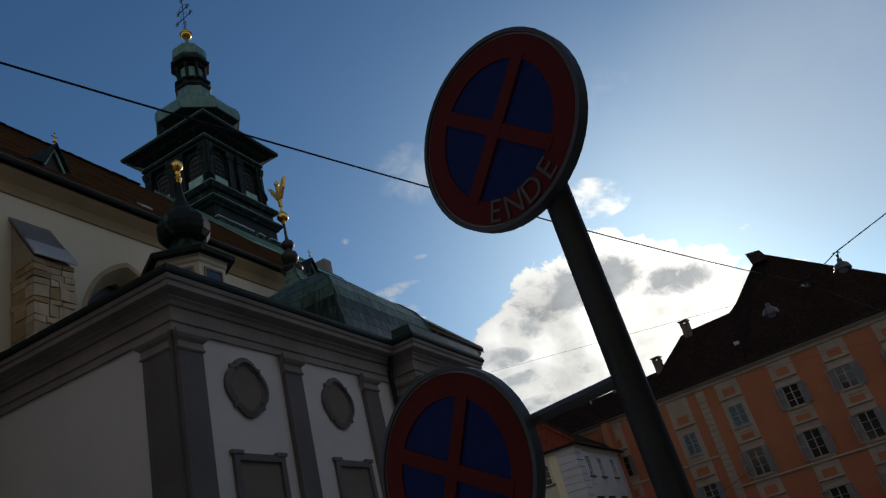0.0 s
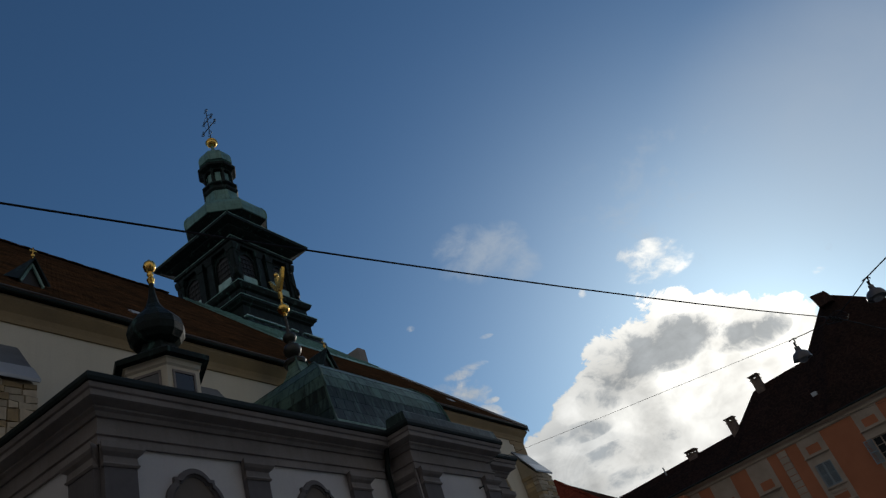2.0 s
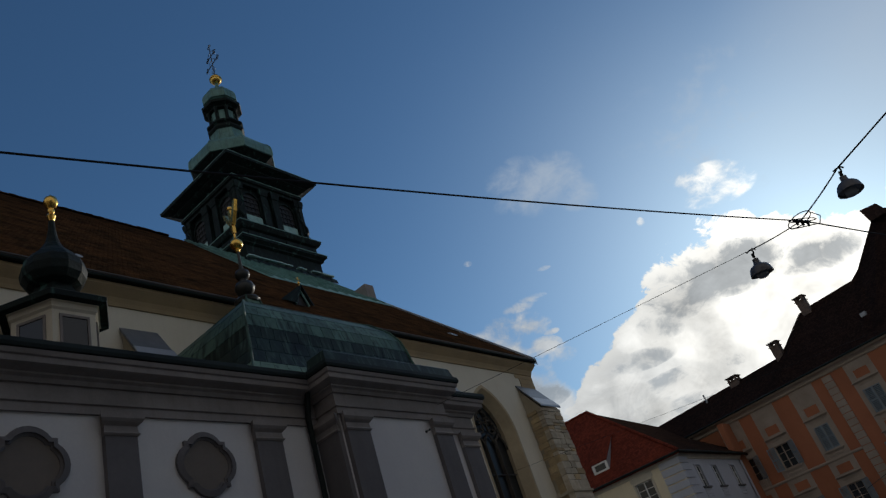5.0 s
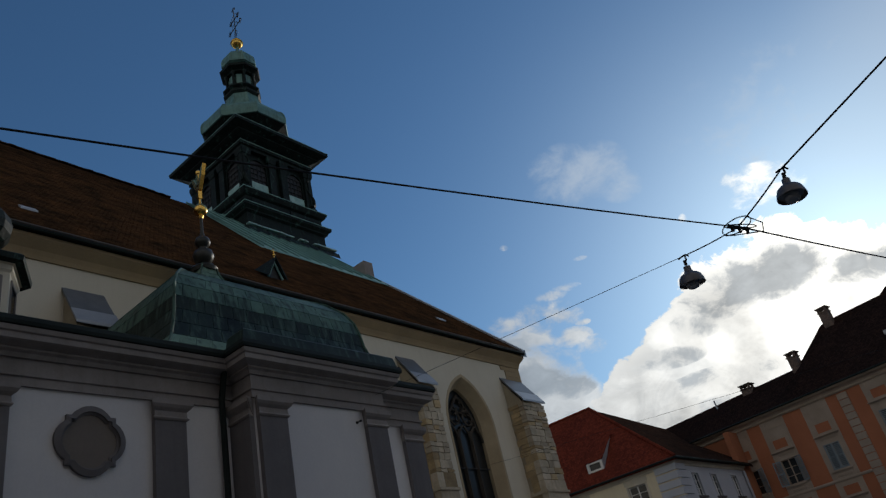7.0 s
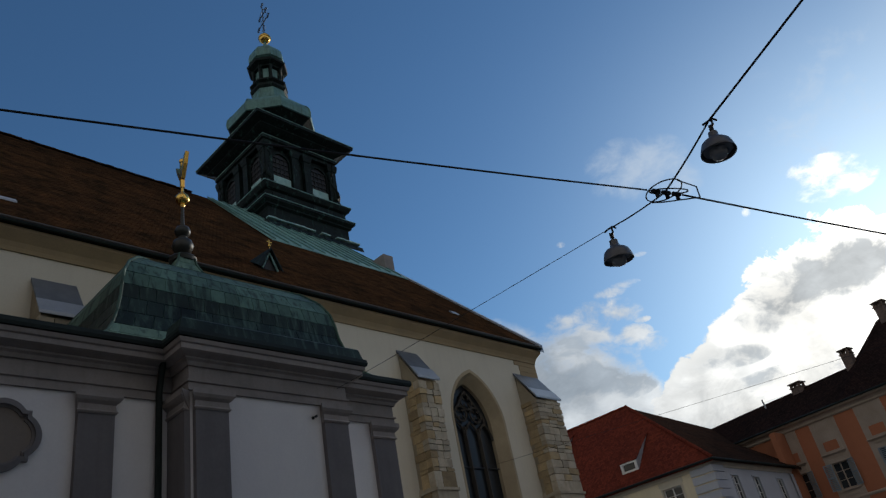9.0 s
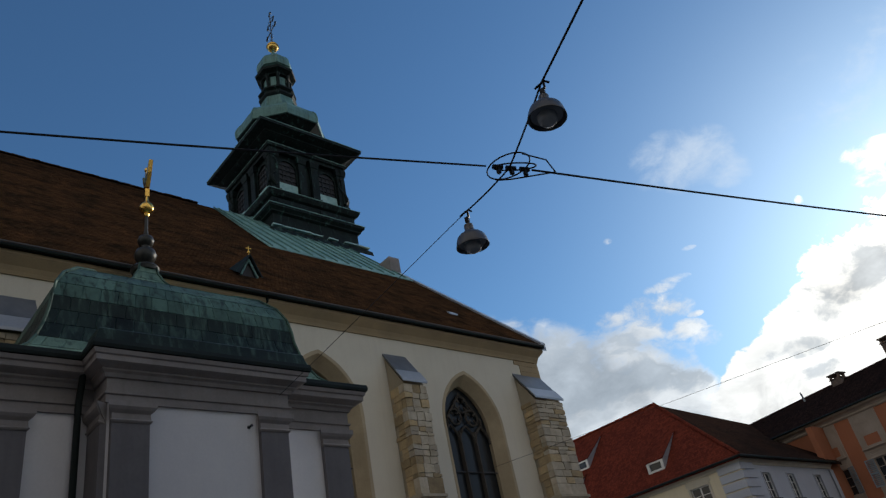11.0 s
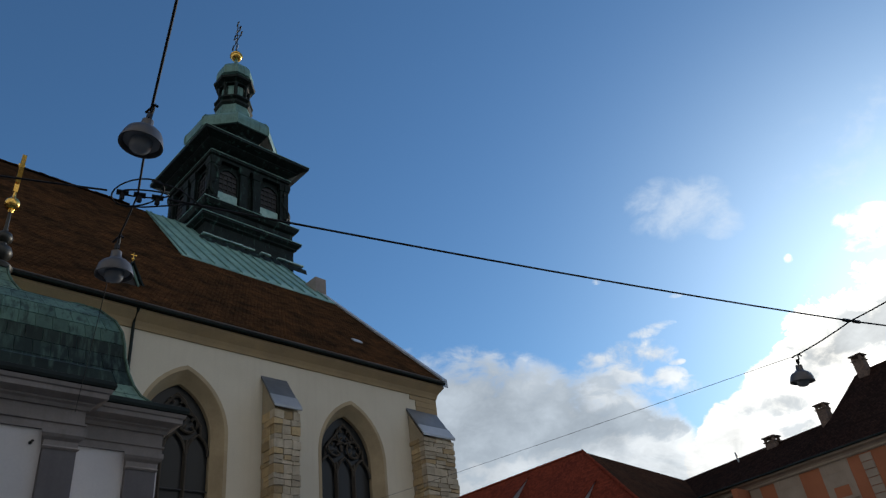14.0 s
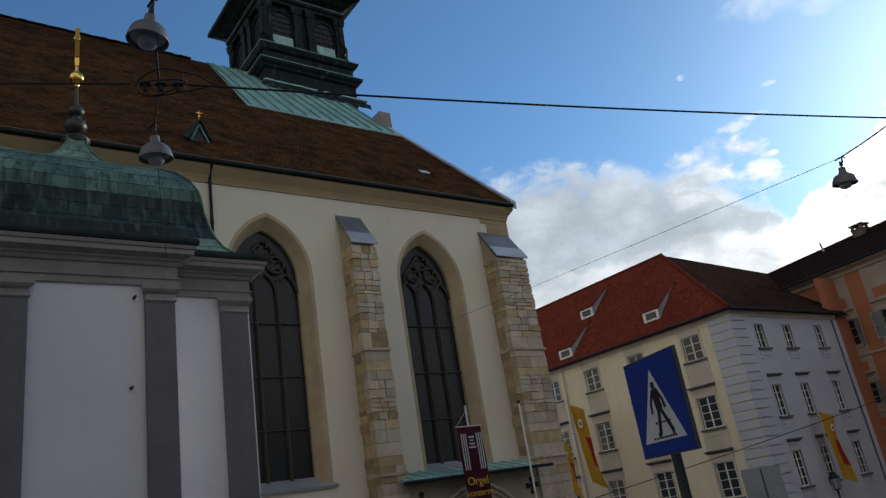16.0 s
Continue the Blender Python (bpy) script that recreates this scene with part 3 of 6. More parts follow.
def nave_roof():
    bm = bmesh.new()
    t = 0.22
    for sgn in (1, -1):
        e = EAVE_Y if sgn > 0 else 2 * RIDGE_Y - EAVE_Y
        hexa(bm, [(NAVE_L - 0.3, e, EAVE_Z - t), (VERGE_X, e, EAVE_Z - t), (VERGE_X, RIDGE_Y, RIDGE_Z - t), (NAVE_L - 0.3, RIDGE_Y, RIDGE_Z - t)],
             [(NAVE_L - 0.3, e, EAVE_Z), (VERGE_X, e, EAVE_Z), (VERGE_X, RIDGE_Y, RIDGE_Z), (NAVE_L - 0.3, RIDGE_Y, RIDGE_Z)])
    part("tiled_roof", bm, "tile", church, "steep roof of weathered brown and rust clay tiles")
    bm = bmesh.new()
    rng = random.Random(3)
    x = NAVE_L - 0.3
    while x < 21.0:
        w = 0.38 + rng.uniform(-0.02, 0.02)
        z = RIDGE_Z + rng.uniform(-0.03, 0.03)
        loft(bm, [[(xx, RIDGE_Y + 0.16 * math.cos(a), z + 0.16 * math.sin(a)) for a in [math.pi * k / 5 for k in range(6)]] for xx in (x, x + w)])
        x += w
    part("ridge_tiles", bm, "tile", church, "row of half-round ridge tiles")
    # verge coping down the gable
    n = 15
    for k in range(n):
        bm = bmesh.new()
        ya, yb = EAVE_Y + k * 0.72, EAVE_Y + (k + 1) * 0.72 - 0.02
        hexa(bm, [(VERGE_X - 0.1, ya, roof_z(ya) - 0.3), (VERGE_X + 0.22, ya, roof_z(ya) - 0.3), (VERGE_X + 0.22, yb, roof_z(yb) - 0.3), (VERGE_X - 0.1, yb, roof_z(yb) - 0.3)],
             [(VERGE_X - 0.1, ya, roof_z(ya) + 0.13), (VERGE_X + 0.22, ya, roof_z(ya) + 0.13), (VERGE_X + 0.22, yb, roof_z(yb) + 0.13), (VERGE_X - 0.1, yb, roof_z(yb) + 0.13)])
        part("verge_coping", bm, "zinc", church, "pale grey metal-capped coping along the gable verge")
    bm = bmesh.new()
    box(bm, VERGE_X - 0.55, VERGE_X + 0.28, 9.4, 11.0, roof_z(9.4) - 0.2, roof_z(10.4) + 0.25)
    soften(bm, 0.04)
    part("verge_block", bm, "frieze", church, "grey rendered block ending the coping")
    for x, y in ((27.6, 1.9), (5.9, 1.4), (-2.0, 1.6)):
        bm = bmesh.new()
        z = roof_z(y)
        hexa(bm, [(x, y, z + 0.01), (x + 0.55, y, z + 0.01), (x + 0.55, y + 0.2, z + 0.21), (x, y + 0.2, z + 0.21)],
             [(x, y, z + 0.09), (x + 0.55, y, z + 0.07), (x + 0.55, y + 0.2, z + 0.27), (x, y + 0.2, z + 0.27)])
        part("glass_tile", bm, "zinc", church, "small glazed roof hatch")


def roof_dormer(x, y):
    z = roof_z(y)
    top = z + 1.0
    bm = bmesh.new()
    for sgn in (-1, 1):
        hexa(bm, [(x, y - 0.12, top), (x + sgn * 0.46, y - 0.12, z + 0.05), (x + sgn * 0.46, y + 0.7, z + 0.7), (x, y + 1.0, top)],
             [(x, y - 0.12, top + 0.09), (x + sgn * 0.54, y - 0.12, z + 0.05), (x + sgn * 0.54, y + 0.7, z + 0.7), (x, y + 1.0, top + 0.09)])
    roof = part("dormer", bm, "dark_copper", church, "tiny copper gabled roof dormer with gilt tip")
    bm = bmesh.new()
    hexa(bm, [(x - 0.38, y + 0.12, z + 0.1), (x + 0.38, y + 0.12, z + 0.1), (x, y + 0.12, top - 0.12)], [(x - 0.38, y + 0.2, z + 0.1), (x + 0.38, y + 0.2, z + 0.1), (x, y + 0.2, top - 0.12)])
    part("dormer_front", bm, "black", roof, "dark open dormer front")
    bm = bmesh.new()
    for sgn in (-1, 1):
        tube(bm, [(x + sgn * 0.37, y + 0.05, z + 0.1), (x, y + 0.05, top - 0.1)], 0.05, 6)
    part("dormer_frame", bm, "verdigris", roof)
    bm = bmesh.new()
    lathe(bm, [(0.015, top), (0.02, top + 0.14), (0.06, top + 0.18), (0.06, top + 0.24), (0.02, top + 0.28), (0.012, top + 0.5), (0.03, top + 0.52), (0.004, top + 0.56)], x, y, 8)
    box(bm, x - 0.12, x + 0.12, y - 0.015, y + 0.015, top + 0.38, top + 0.42)
    part("dormer_finial", bm, "gold", roof, "small gilt finial", True)


def copper_apron():
    bm = bmesh.new()
    lift = 0.10

    def p(x, y, up=0.0):
        return (x, y, roof_z(y) + up)
    hexa(bm, [p(21.1, 8.2, 0.02), p(VERGE_X - 0.05, 8.0, 0.02), p(VERGE_X - 0.05, 17.0, 0.02), p(22.3, 17.0, 0.02)],
         [p(21.1, 8.2, lift), p(VERGE_X - 0.05, 8.0, lift), p(VERGE_X - 0.05, 17.0, lift), p(22.3, 17.0, lift)])
    apron = part("copper_roof_apron", bm, "verdigris", church, "pale green copper sheeting round the turret foot")
    for k in range(12):
        x = 21.3 + k * 0.86
        bm = bmesh.new()
        x2 = x + (0.9 if k == 0 else 0.35)
        hexa(bm, [p(x, 8.2, lift), p(x + 0.08, 8.2, lift), p(x2 + 0.08, 16.9, lift), p(x2, 16.9, lift)],
             [p(x, 8.2, lift + 0.12), p(x + 0.08, 8.2, lift + 0.12), p(x2 + 0.08, 16.9, lift + 0.12), p(x2, 16.9, lift + 0.12)])
        part("standing_seam", bm, "onion_copper", apron)


def gothic_window(cx, sill):
    spring, apex = 11.2, 13.62
    # splayed stone surround
    bm = bmesh.new()
    rows = []
    for hw, ap, y, low in ((1.80, 13.74, 0.0, 3.0), (1.80, 13.74, -0.012, 3.0), (1.66, 13.58, -0.012, 3.0), (1.62, 13.53, 0.03, 3.05), (1.42, 13.26, 0.48, 3.3), (1.37, 13.20, 0.52, 3.3), (1.37, 13.20, 0.80, 3.3), (1.80, 13.7, 0.80, 3.0)):
        arch = pointed(hw, spring, ap, 10, cx)
        rows.append([(cx - hw, y, low)] + [(x, y, z) for x, z in arch] + [(cx + hw, y, low)])
    made = [[bm.verts.new(q) for q in row] for row in rows]
    for a, b in zip(made, made[1:]):
        for k in range(len(a) - 1):
            bm.faces.new((a[k], a[k + 1], b[k + 1], b[k]))
    win = part("gothic_window", bm, "surround", church, "tall pointed window in an ochre stone surround", True)
    bm = bmesh.new()
    arch = pointed(1.38, spring, 13.21, 10, cx)
    loop = [(cx - 1.38, 3.2)] + arch + [(cx + 1.38, 3.2)]
    hexa(bm, [(x, 0.70, z) for x, z in loop], [(x, 0.73, z) for x, z in loop])
    part("leaded_glass", bm, "leaded", win, "dark leaded glass")
    for dx in (-0.46, 0.46):
        bm = bmesh.new()
        loft(bm, [[(cx + dx - 0.07, 0.68, z), (cx + dx - 0.03, 0.52, z), (cx + dx + 0.03, 0.52, z), (cx + dx + 0.07, 0.68, z)] for z in (3.3, 11.1)])
        part("mullion", bm, "tracery", win, "slender stone mullion")
    for z in (5.2, 7.2, 9.3):
        bm = bmesh.new()
        tube(bm, [(cx - 1.37, 0.60, z), (cx + 1.37, 0.60, z)], 0.03, 6)
        part("saddle_bar", bm, "lead", win)
    bm = bmesh.new()
    for dx in (-0.91, 0.0, 0.91):
        arch = pointed(0.43, 10.6, 11.35, 5, cx + dx)
        tube(bm, [(x, 0.60, z) for x, z in arch], 0.06, 6)
    for dx, zz, r in ((-0.5, 11.75, 0.36), (0.5, 11.75, 0.36), (0.0, 12.35, 0.38)):
        tube(bm, [(cx + dx + r * math.sin(a), 0.60, zz + r * math.cos(a)) for a in [2 * math.pi * k / 16 for k in range(17)]], 0.055, 6)
        for q in range(4):
            a = math.pi * (q / 2 + 0.25)
            tube(bm, [(cx + dx + r * math.sin(a), 0.60, zz + r * math.cos(a)), (cx + dx + 0.4 * r * math.sin(a), 0.60, zz + 0.4 * r * math.cos(a))], 0.05, 5)
    for sgn in (-1, 1):
        tube(bm, [(cx + sgn * 1.0, 0.6, 11.3), (cx + sgn * 0.98, 0.6, 11.7), (cx + sgn * 0.55, 0.6, 12.2), (cx, 0.6, 12.85)], 0.055, 6)
    part("tracery", bm, "tracery", win, "carved stone window tracery")
    if sill:
        bm = bmesh.new()
        hexa(bm, [(cx - 1.95, -0.12, 2.92), (cx + 1.95, -0.12, 2.92), (cx + 1.95, 0.72, 2.92), (cx - 1.95, 0.72, 2.92)], [(cx - 1.95, -0.16, 3.02), (cx + 1.95, -0.16, 3.02), (cx + 1.6, 0.72, 3.42), (cx - 1.6, 0.72, 3.42)])
        part("sill", bm, "zinc", win, "sloping blue-grey slate sill")


def buttress(x0, x1, front=-0.95):
    low = ground_z(x0) - 1.0
    d = front + 0.05
    bm = bmesh.new()
    hexa(bm, [(x0 + 0.03, d, low), (x1 - 0.03, d, low), (x1 - 0.03, 0.0, low), (x0 + 0.03, 0.0, low)], [(x0 + 0.03, d, 12.35), (x1 - 0.03, d, 12.35), (x1 - 0.03, 0.0, 13.75), (x0 + 0.03, 0.0, 13.75)])
    core = part("buttress", bm, "joint", church, "stepped sandstone buttress with a slate cap")
    bm = bmesh.new()
    hexa(bm, [(x0 - 0.05, front - 0.10, 12.33), (x1 + 0.05, front - 0.10, 12.33), (x1 + 0.05, 0.0, 13.88), (x0 - 0.05, 0.0, 13.88)],
         [(x0 - 0.05, front - 0.10, 12.44), (x1 + 0.05, front - 0.10, 12.44), (x1 + 0.05, 0.0, 13.99), (x0 - 0.05, 0.0, 13.99)])
    part("cap", bm, "slate", core, "sloping slate cap")
    bm = bmesh.new()
    f0, f1 = front - 0.125, front + 0.24
    za, zb = 12.44, 12.44 + 1.55 * (f1 - front + 0.10) / (0.10 - front)
    hexa(bm, [(x0 - 0.075, f0, za - 0.10), (x1 + 0.075, f0, za - 0.10), (x1 + 0.075, f1, zb - 0.02), (x0 - 0.075, f1, zb - 0.02)],
         [(x0 - 0.075, f0, za + 0.0), (x1 + 0.075, f0, za + 0.0), (x1 + 0.075, f1, zb + 0.03), (x0 - 0.075, f1, zb + 0.03)])
    part("cap_flashing", bm, "zinc", core, "pale lead sheet along the lower edge of the cap")
    for z, out in ((7.9, 0.05), (3.1, 0.12)):
        bm = bmesh.new()
        hexa(bm, [(x0 - 0.06, front - out - 0.06, z - 0.10), (x1 + 0.06, front - out - 0.06, z - 0.10), (x1 + 0.06, 0.0, z - 0.10), (x0 - 0.06, 0.0, z - 0.10)],
             [(x0 - 0.06, front - out - 0.06, z), (x1 + 0.06, front - out - 0.06, z), (x1 + 0.0, 0.0, z + 0.16), (x0 - 0.0, 0.0, z + 0.16)])
        part("drip_course", bm, "stone", core, "projecting stone drip course")
    return core


nave_walls()
nave_roof()
roof_dormer(15.84, 1.0)
roof_dormer(2.05, 1.0)
copper_apron()
for i, wx in enumerate(WINDOWS):
    gothic_window(wx, True)
BUTTRESSES = [(-8.1, -6.9), (-0.15, 1.0), (6.75, 7.95), (14.1, 15.2), (21.2, 22.32), (29.0, 30.85)]
cores = [buttress(a, b) for a, b in BUTTRESSES]


def downpipe(parent, x, y, z0, z1, mat="edge_copper", r=0.06):
    bm = bmesh.new()
    tube(bm, [(x, y - 0.42, z1 + 0.1), (x, y - 0.25, z1 - 0.2), (x, y, z1 - 0.6), (x, y, z0)], r, 8)
    for k in range(int((z1 - z0) / 2.2)):
        lathe(bm, [(r + 0.02, z0 + 1 + 2.2 * k), (r + 0.02, z0 + 1.08 + 2.2 * k)], x, y, 8)
    part("downpipe", bm, mat, parent, "dark metal rainwater pipe", True)


downpipe(church, 15.75, -0.10, -1.2, 15.5)
downpipe(church, -2.2, -0.10, -1.2, 15.5)

# ---- ridge turret ----
CX, CY = 28.85, 17.9
turret = thing("ridge_turret", "blackened copper baroque ridge turret with green onion cap", "church turret", (CX, CY, roof_z(14.3)))


def ridge_turret():
    c = (CX, CY)
    bm = bmesh.new()
    stack(bm, [(3.55, 25.0), (3.55, 31.75), (3.75, 31.85), (3.75, 31.95), (3.98, 32.15), (3.98, 32.35), (3.62, 32.5), (3.5, 32.55), (3.5, 33.25), (3.7, 33.35), (3.85, 33.6), (3.85, 33.75), (3.4, 33.9), (3.4, 34.05), (2.9, 34.06), (2.9, 37.95)], *c)
    part("tower_body", bm, "dark_copper", turret)
    bm = bmesh.new()
    stack(bm, [(3.25, 37.9), (3.25, 38.15), (3.4, 38.2), (3.4, 38.45), (3.25, 38.5), (3.25, 38.75), (3.6, 38.9), (3.85, 39.05), (3.85, 39.15), (4.45, 39.38), (4.45, 39.62), (3.9, 39.95), (3.2, 40.35), (2.4, 40.8)], *c)
    part("eaves_roof", bm, "dark_copper", turret, "wide flaring dark eaves")
    # pale verdigris rims: the light on the moulding edges, put in as coloured strips
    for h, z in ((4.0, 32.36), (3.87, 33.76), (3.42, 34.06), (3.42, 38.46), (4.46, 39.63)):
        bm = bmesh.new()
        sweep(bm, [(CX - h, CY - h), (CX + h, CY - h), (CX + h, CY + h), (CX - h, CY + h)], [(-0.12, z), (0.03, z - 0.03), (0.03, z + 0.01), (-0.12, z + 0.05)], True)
        part("flashing", bm, "verdigris", turret, "pale verdigris strip with the moulding's edge light in its colour")
    # ragged lead skirt where the tower meets the roof
    rng = random.Random(9)
    bm = bmesh.new()
    y0 = CY - 3.98
    x = CX - 3.9
    while x < CX + 3.8:
        w = rng.uniform(0.5, 0.95)
        zb = roof_z(y0) + 0.05
        hexa(bm, [(x, y0 - 0.15 - rng.uniform(0, 0.1), zb - 0.15), (x + w, y0 - 0.15, zb - 0.15), (x + w, y0 + 0.4, zb + 0.3), (x, y0 + 0.4, zb + 0.3)],
             [(x, y0 - 0.05, zb + 0.30 + rng.uniform(0, 0.15)), (x + w, y0 - 0.05, zb + 0.28), (x + w, y0 + 0.42, zb + 0.55), (x, y0 + 0.42, zb + 0.55)])
        x += w
    part("base_flashing", bm, "dark_copper", turret, "ragged dark sheet flashing with pale edges")
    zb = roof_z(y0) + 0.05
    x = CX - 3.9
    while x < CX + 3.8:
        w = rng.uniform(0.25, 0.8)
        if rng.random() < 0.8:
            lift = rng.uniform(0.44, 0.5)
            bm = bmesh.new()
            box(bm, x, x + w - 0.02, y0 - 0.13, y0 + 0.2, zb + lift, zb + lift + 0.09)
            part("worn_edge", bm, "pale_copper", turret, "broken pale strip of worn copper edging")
        x += w
    # faces: corner pilasters, volutes, louvred openings with pale panels below
    for f in range(4):
        R = Matrix.Translation((CX, CY, 0)) @ Matrix.Rotation(f * math.pi / 2, 4, "Z")
        for x in (-2.95, -0.55, 0.55, 2.95):
            bm = bmesh.new()
            w = 0.36 if abs(x) > 1 else 0.3
            loft(bm, [[(x - a, -2.9, z), (x - a, -2.9 - o, z), (x + a, -2.9 - o, z), (x + a, -2.9, z)] for a, o, z in
                      ((w + .08, .45, 34.05), (w + .08, .45, 34.35), (w, .34, 34.45), (w, .34, 37.3), (w + .06, .40, 37.35), (w + .12, .46, 37.7), (w + .12, .46, 37.92))])
            part("pilaster", bm, "dark_copper", turret, m=R)
        for x in (-1.72, 1.72):
            bm = bmesh.new()
            arch = pointed(0.72, 36.6, 37.35, 6, x)
            loop = [(x - 0.72, 35.3)] + arch + [(x + 0.72, 35.3)]
            outer = [(x - 0.85, 35.2)] + pointed(0.85, 36.6, 37.5, 6, x) + [(x + 0.85, 35.2)]
            for (a, b), (a2, b2) in zip(zip(loop, loop[1:]), zip(outer, outer[1:])):
                hexa(bm, [(a[0], -2.88, a[1]), (b[0], -2.88, b[1]), (b2[0], -2.88, b2[1]), (a2[0], -2.88, a2[1])], [(a[0], -3.05, a[1]), (b[0], -3.05, b[1]), (b2[0], -3.05, b2[1]), (a2[0], -3.05, a2[1])])
            op = part("sound_opening", bm, "dark_copper", turret, "arched sound opening with dark bars", m=R)
            bm = bmesh.new()
            hexa(bm, [(a, -2.905, b) for a, b in loop], [(a, -2.92, b) for a, b in loop])
            part("opening_back", bm, "black", op, m=R)
            for k in range(4):
                bm = bmesh.new()
                box(bm, x - 0.7, x + 0.7, -3.0, -2.93, 35.55 + 0.45 * k, 35.62 + 0.45 * k)
                part("cross_bar", bm, "bronze", op, m=R)
            for k in (-0.35, 0.0, 0.35):
                bm = bmesh.new()
                box(bm, x + k - 0.03, x + k + 0.03, -2.99, -2.94, 35.3, 37.0)
                part("upright_bar", bm, "bronze", op, m=R)
            bm = bmesh.new()
            box(bm, x - 0.78, x + 0.78, -3.02, -2.9, 34.2, 35.2)
            soften(bm, 0.03)
            part("breast_panel", bm, "pale_copper", turret, "pale green copper panel below the opening", m=R)
        # scroll volutes on the outer edges
        for sgn in (-1, 1):
            bm = bmesh.new()
            pts = [(sgn * (2.95 + 0.28 * math.sin(a)), -3.30 - 0.10 * math.cos(a * 0.7), 34.5 + 2.6 * a / 6.3) for a in [6.3 * k / 14 for k in range(15)]]
            tube(bm, pts, 0.13, 6)
            part("volute", bm, "dark_copper", turret, "scrolled copper ornament", True, m=R)
        # sunk panels of the plinth
        for x in (-1.75, 1.75):
            bm = bmesh.new()
            box(bm, x - 1.3, x + 1.3, -3.58, -3.5, 32.68, 33.15)
            soften(bm, 0.03)
            part("plinth_panel", bm, "dark_copper", turret, m=R)
    # onion
    oct_turn = math.pi / 8
    bm = bmesh.new()
    lathe(bm, [(3.36, 42.22), (3.60, 42.26), (3.64, 42.75), (3.56, 43.2), (3.32, 43.6), (2.75, 44.0), (2.1, 44.45), (1.70, 45.0), (1.50, 45.7), (1.42, 46.4)], *c, 8, oct_turn)
    onion = part("onion_dome", bm, "onion_copper", turret, "pale green eight-sided onion dome")
    bm = bmesh.new()
    lathe(bm, [(2.3, 40.6), (2.45, 41.2), (2.8, 41.75), (3.50, 42.20), (3.50, 42.24)], *c, 8, oct_turn)
    part("onion_soffit", bm, "dark_copper", turret, "dark copper underside of the onion dome")
    for k in range(8):
        bm = bmesh.new()
        a = oct_turn + k * math.pi / 4
        tube(bm, [(CX + r * math.cos(a), CY + r * math.sin(a), z) for r, z in [(3.62, 42.28), (3.66, 42.75), (3.58, 43.2), (3.34, 43.6), (2.77, 44.0), (2.12, 44.45), (1.72, 45.0), (1.52, 45.7)]], 0.05, 6)
        part("hip_roll", bm, "onion_copper", onion, "", True)
    bm = bmesh.new()
    lathe(bm, [(1.45, 46.3), (1.6, 46.5), (1.6, 46.65), (1.4, 46.75), (1.4, 46.95), (1.62, 47.1), (1.62, 47.25), (1.2, 47.35), (1.0, 47.36), (1.0, 48.9), (1.25, 48.95), (1.3, 49.05), (1.72, 49.25), (1.78, 49.45), (1.5, 49.6), (1.3, 49.8)], *c, 8, oct_turn)
    lan = part("lantern", bm, "dark_copper", turret, "dark eight-sided open lantern")
    for k in range(8):
        a = oct_turn + k * math.pi / 4
        bm = bmesh.new()
        lathe(bm, [(0.16, 47.3), (0.16, 47.45), (0.11, 47.5), (0.11, 48.7), (0.17, 48.8), (0.17, 48.98)], CX + 1.22 * math.cos(a), CY + 1.22 * math.sin(a), 8)
        part("colonnette", bm, "dark_copper", lan, "", True)
        bm = bmesh.new()
        b = a + math.pi / 8
        tx, ty = -math.sin(b), math.cos(b)
        q = [(CX + 0.97 * math.cos(b) + s * 0.24 * tx, CY + 0.97 * math.sin(b) + s * 0.24 * ty) for s in (-1, 1)]
        hexa(bm, [(q[0][0], q[0][1], 47.5), (q[1][0], q[1][1], 47.5), (q[1][0], q[1][1], 48.7), (q[0][0], q[0][1], 48.7)],
             [(q[0][0] + 0.06 * math.cos(b), q[0][1] + 0.06 * math.sin(b), 47.5), (q[1][0] + 0.06 * math.cos(b), q[1][1] + 0.06 * math.sin(b), 47.5), (q[1][0] + 0.06 * math.cos(b), q[1][1] + 0.06 * math.sin(b), 48.7), (q[0][0] + 0.06 * math.cos(b), q[0][1] + 0.06 * math.sin(b), 48.7)])
        part("lantern_shutter", bm, "onion_copper", lan)
    bm = bmesh.new()
    lathe(bm, [(1.15, 49.75), (1.46, 49.95), (1.56, 50.0), (1.57, 50.5), (1.48, 50.95), (1.22, 51.35), (0.8, 51.7), (0.42, 51.98), (0.2, 52.25), (0.13, 52.95)], *c, 8, oct_turn)
    part("cap_dome", bm, "onion_copper", turret, "small pale green cap dome")
    bm = bmesh.new()
    bmesh.ops.create_uvsphere(bm, u_segments=16, v_segments=10, radius=0.52, matrix=Matrix.Translation((CX, CY, 53.4)))
    lathe(bm, [(0.56, 53.35), (0.56, 53.45)], *c, 16)
    part("gilt_ball", bm, "gold", turret, "polished gilt ball", True)
    bm = bmesh.new()
    z0 = 53.85
    tube(bm, [(CX, CY, z0), (CX, CY, z0 + 3.75)], 0.045, 6)
    u = Vector((0.15, 0.989, 0))
    up_z = Vector((0, 0, 1))

    def hoop(at, r, thick):
        tube(bm, [at + r * (math.cos(a) * u + math.sin(a) * up_z) for a in [2 * math.pi * k / 10 for k in range(11)]], thick, 5)
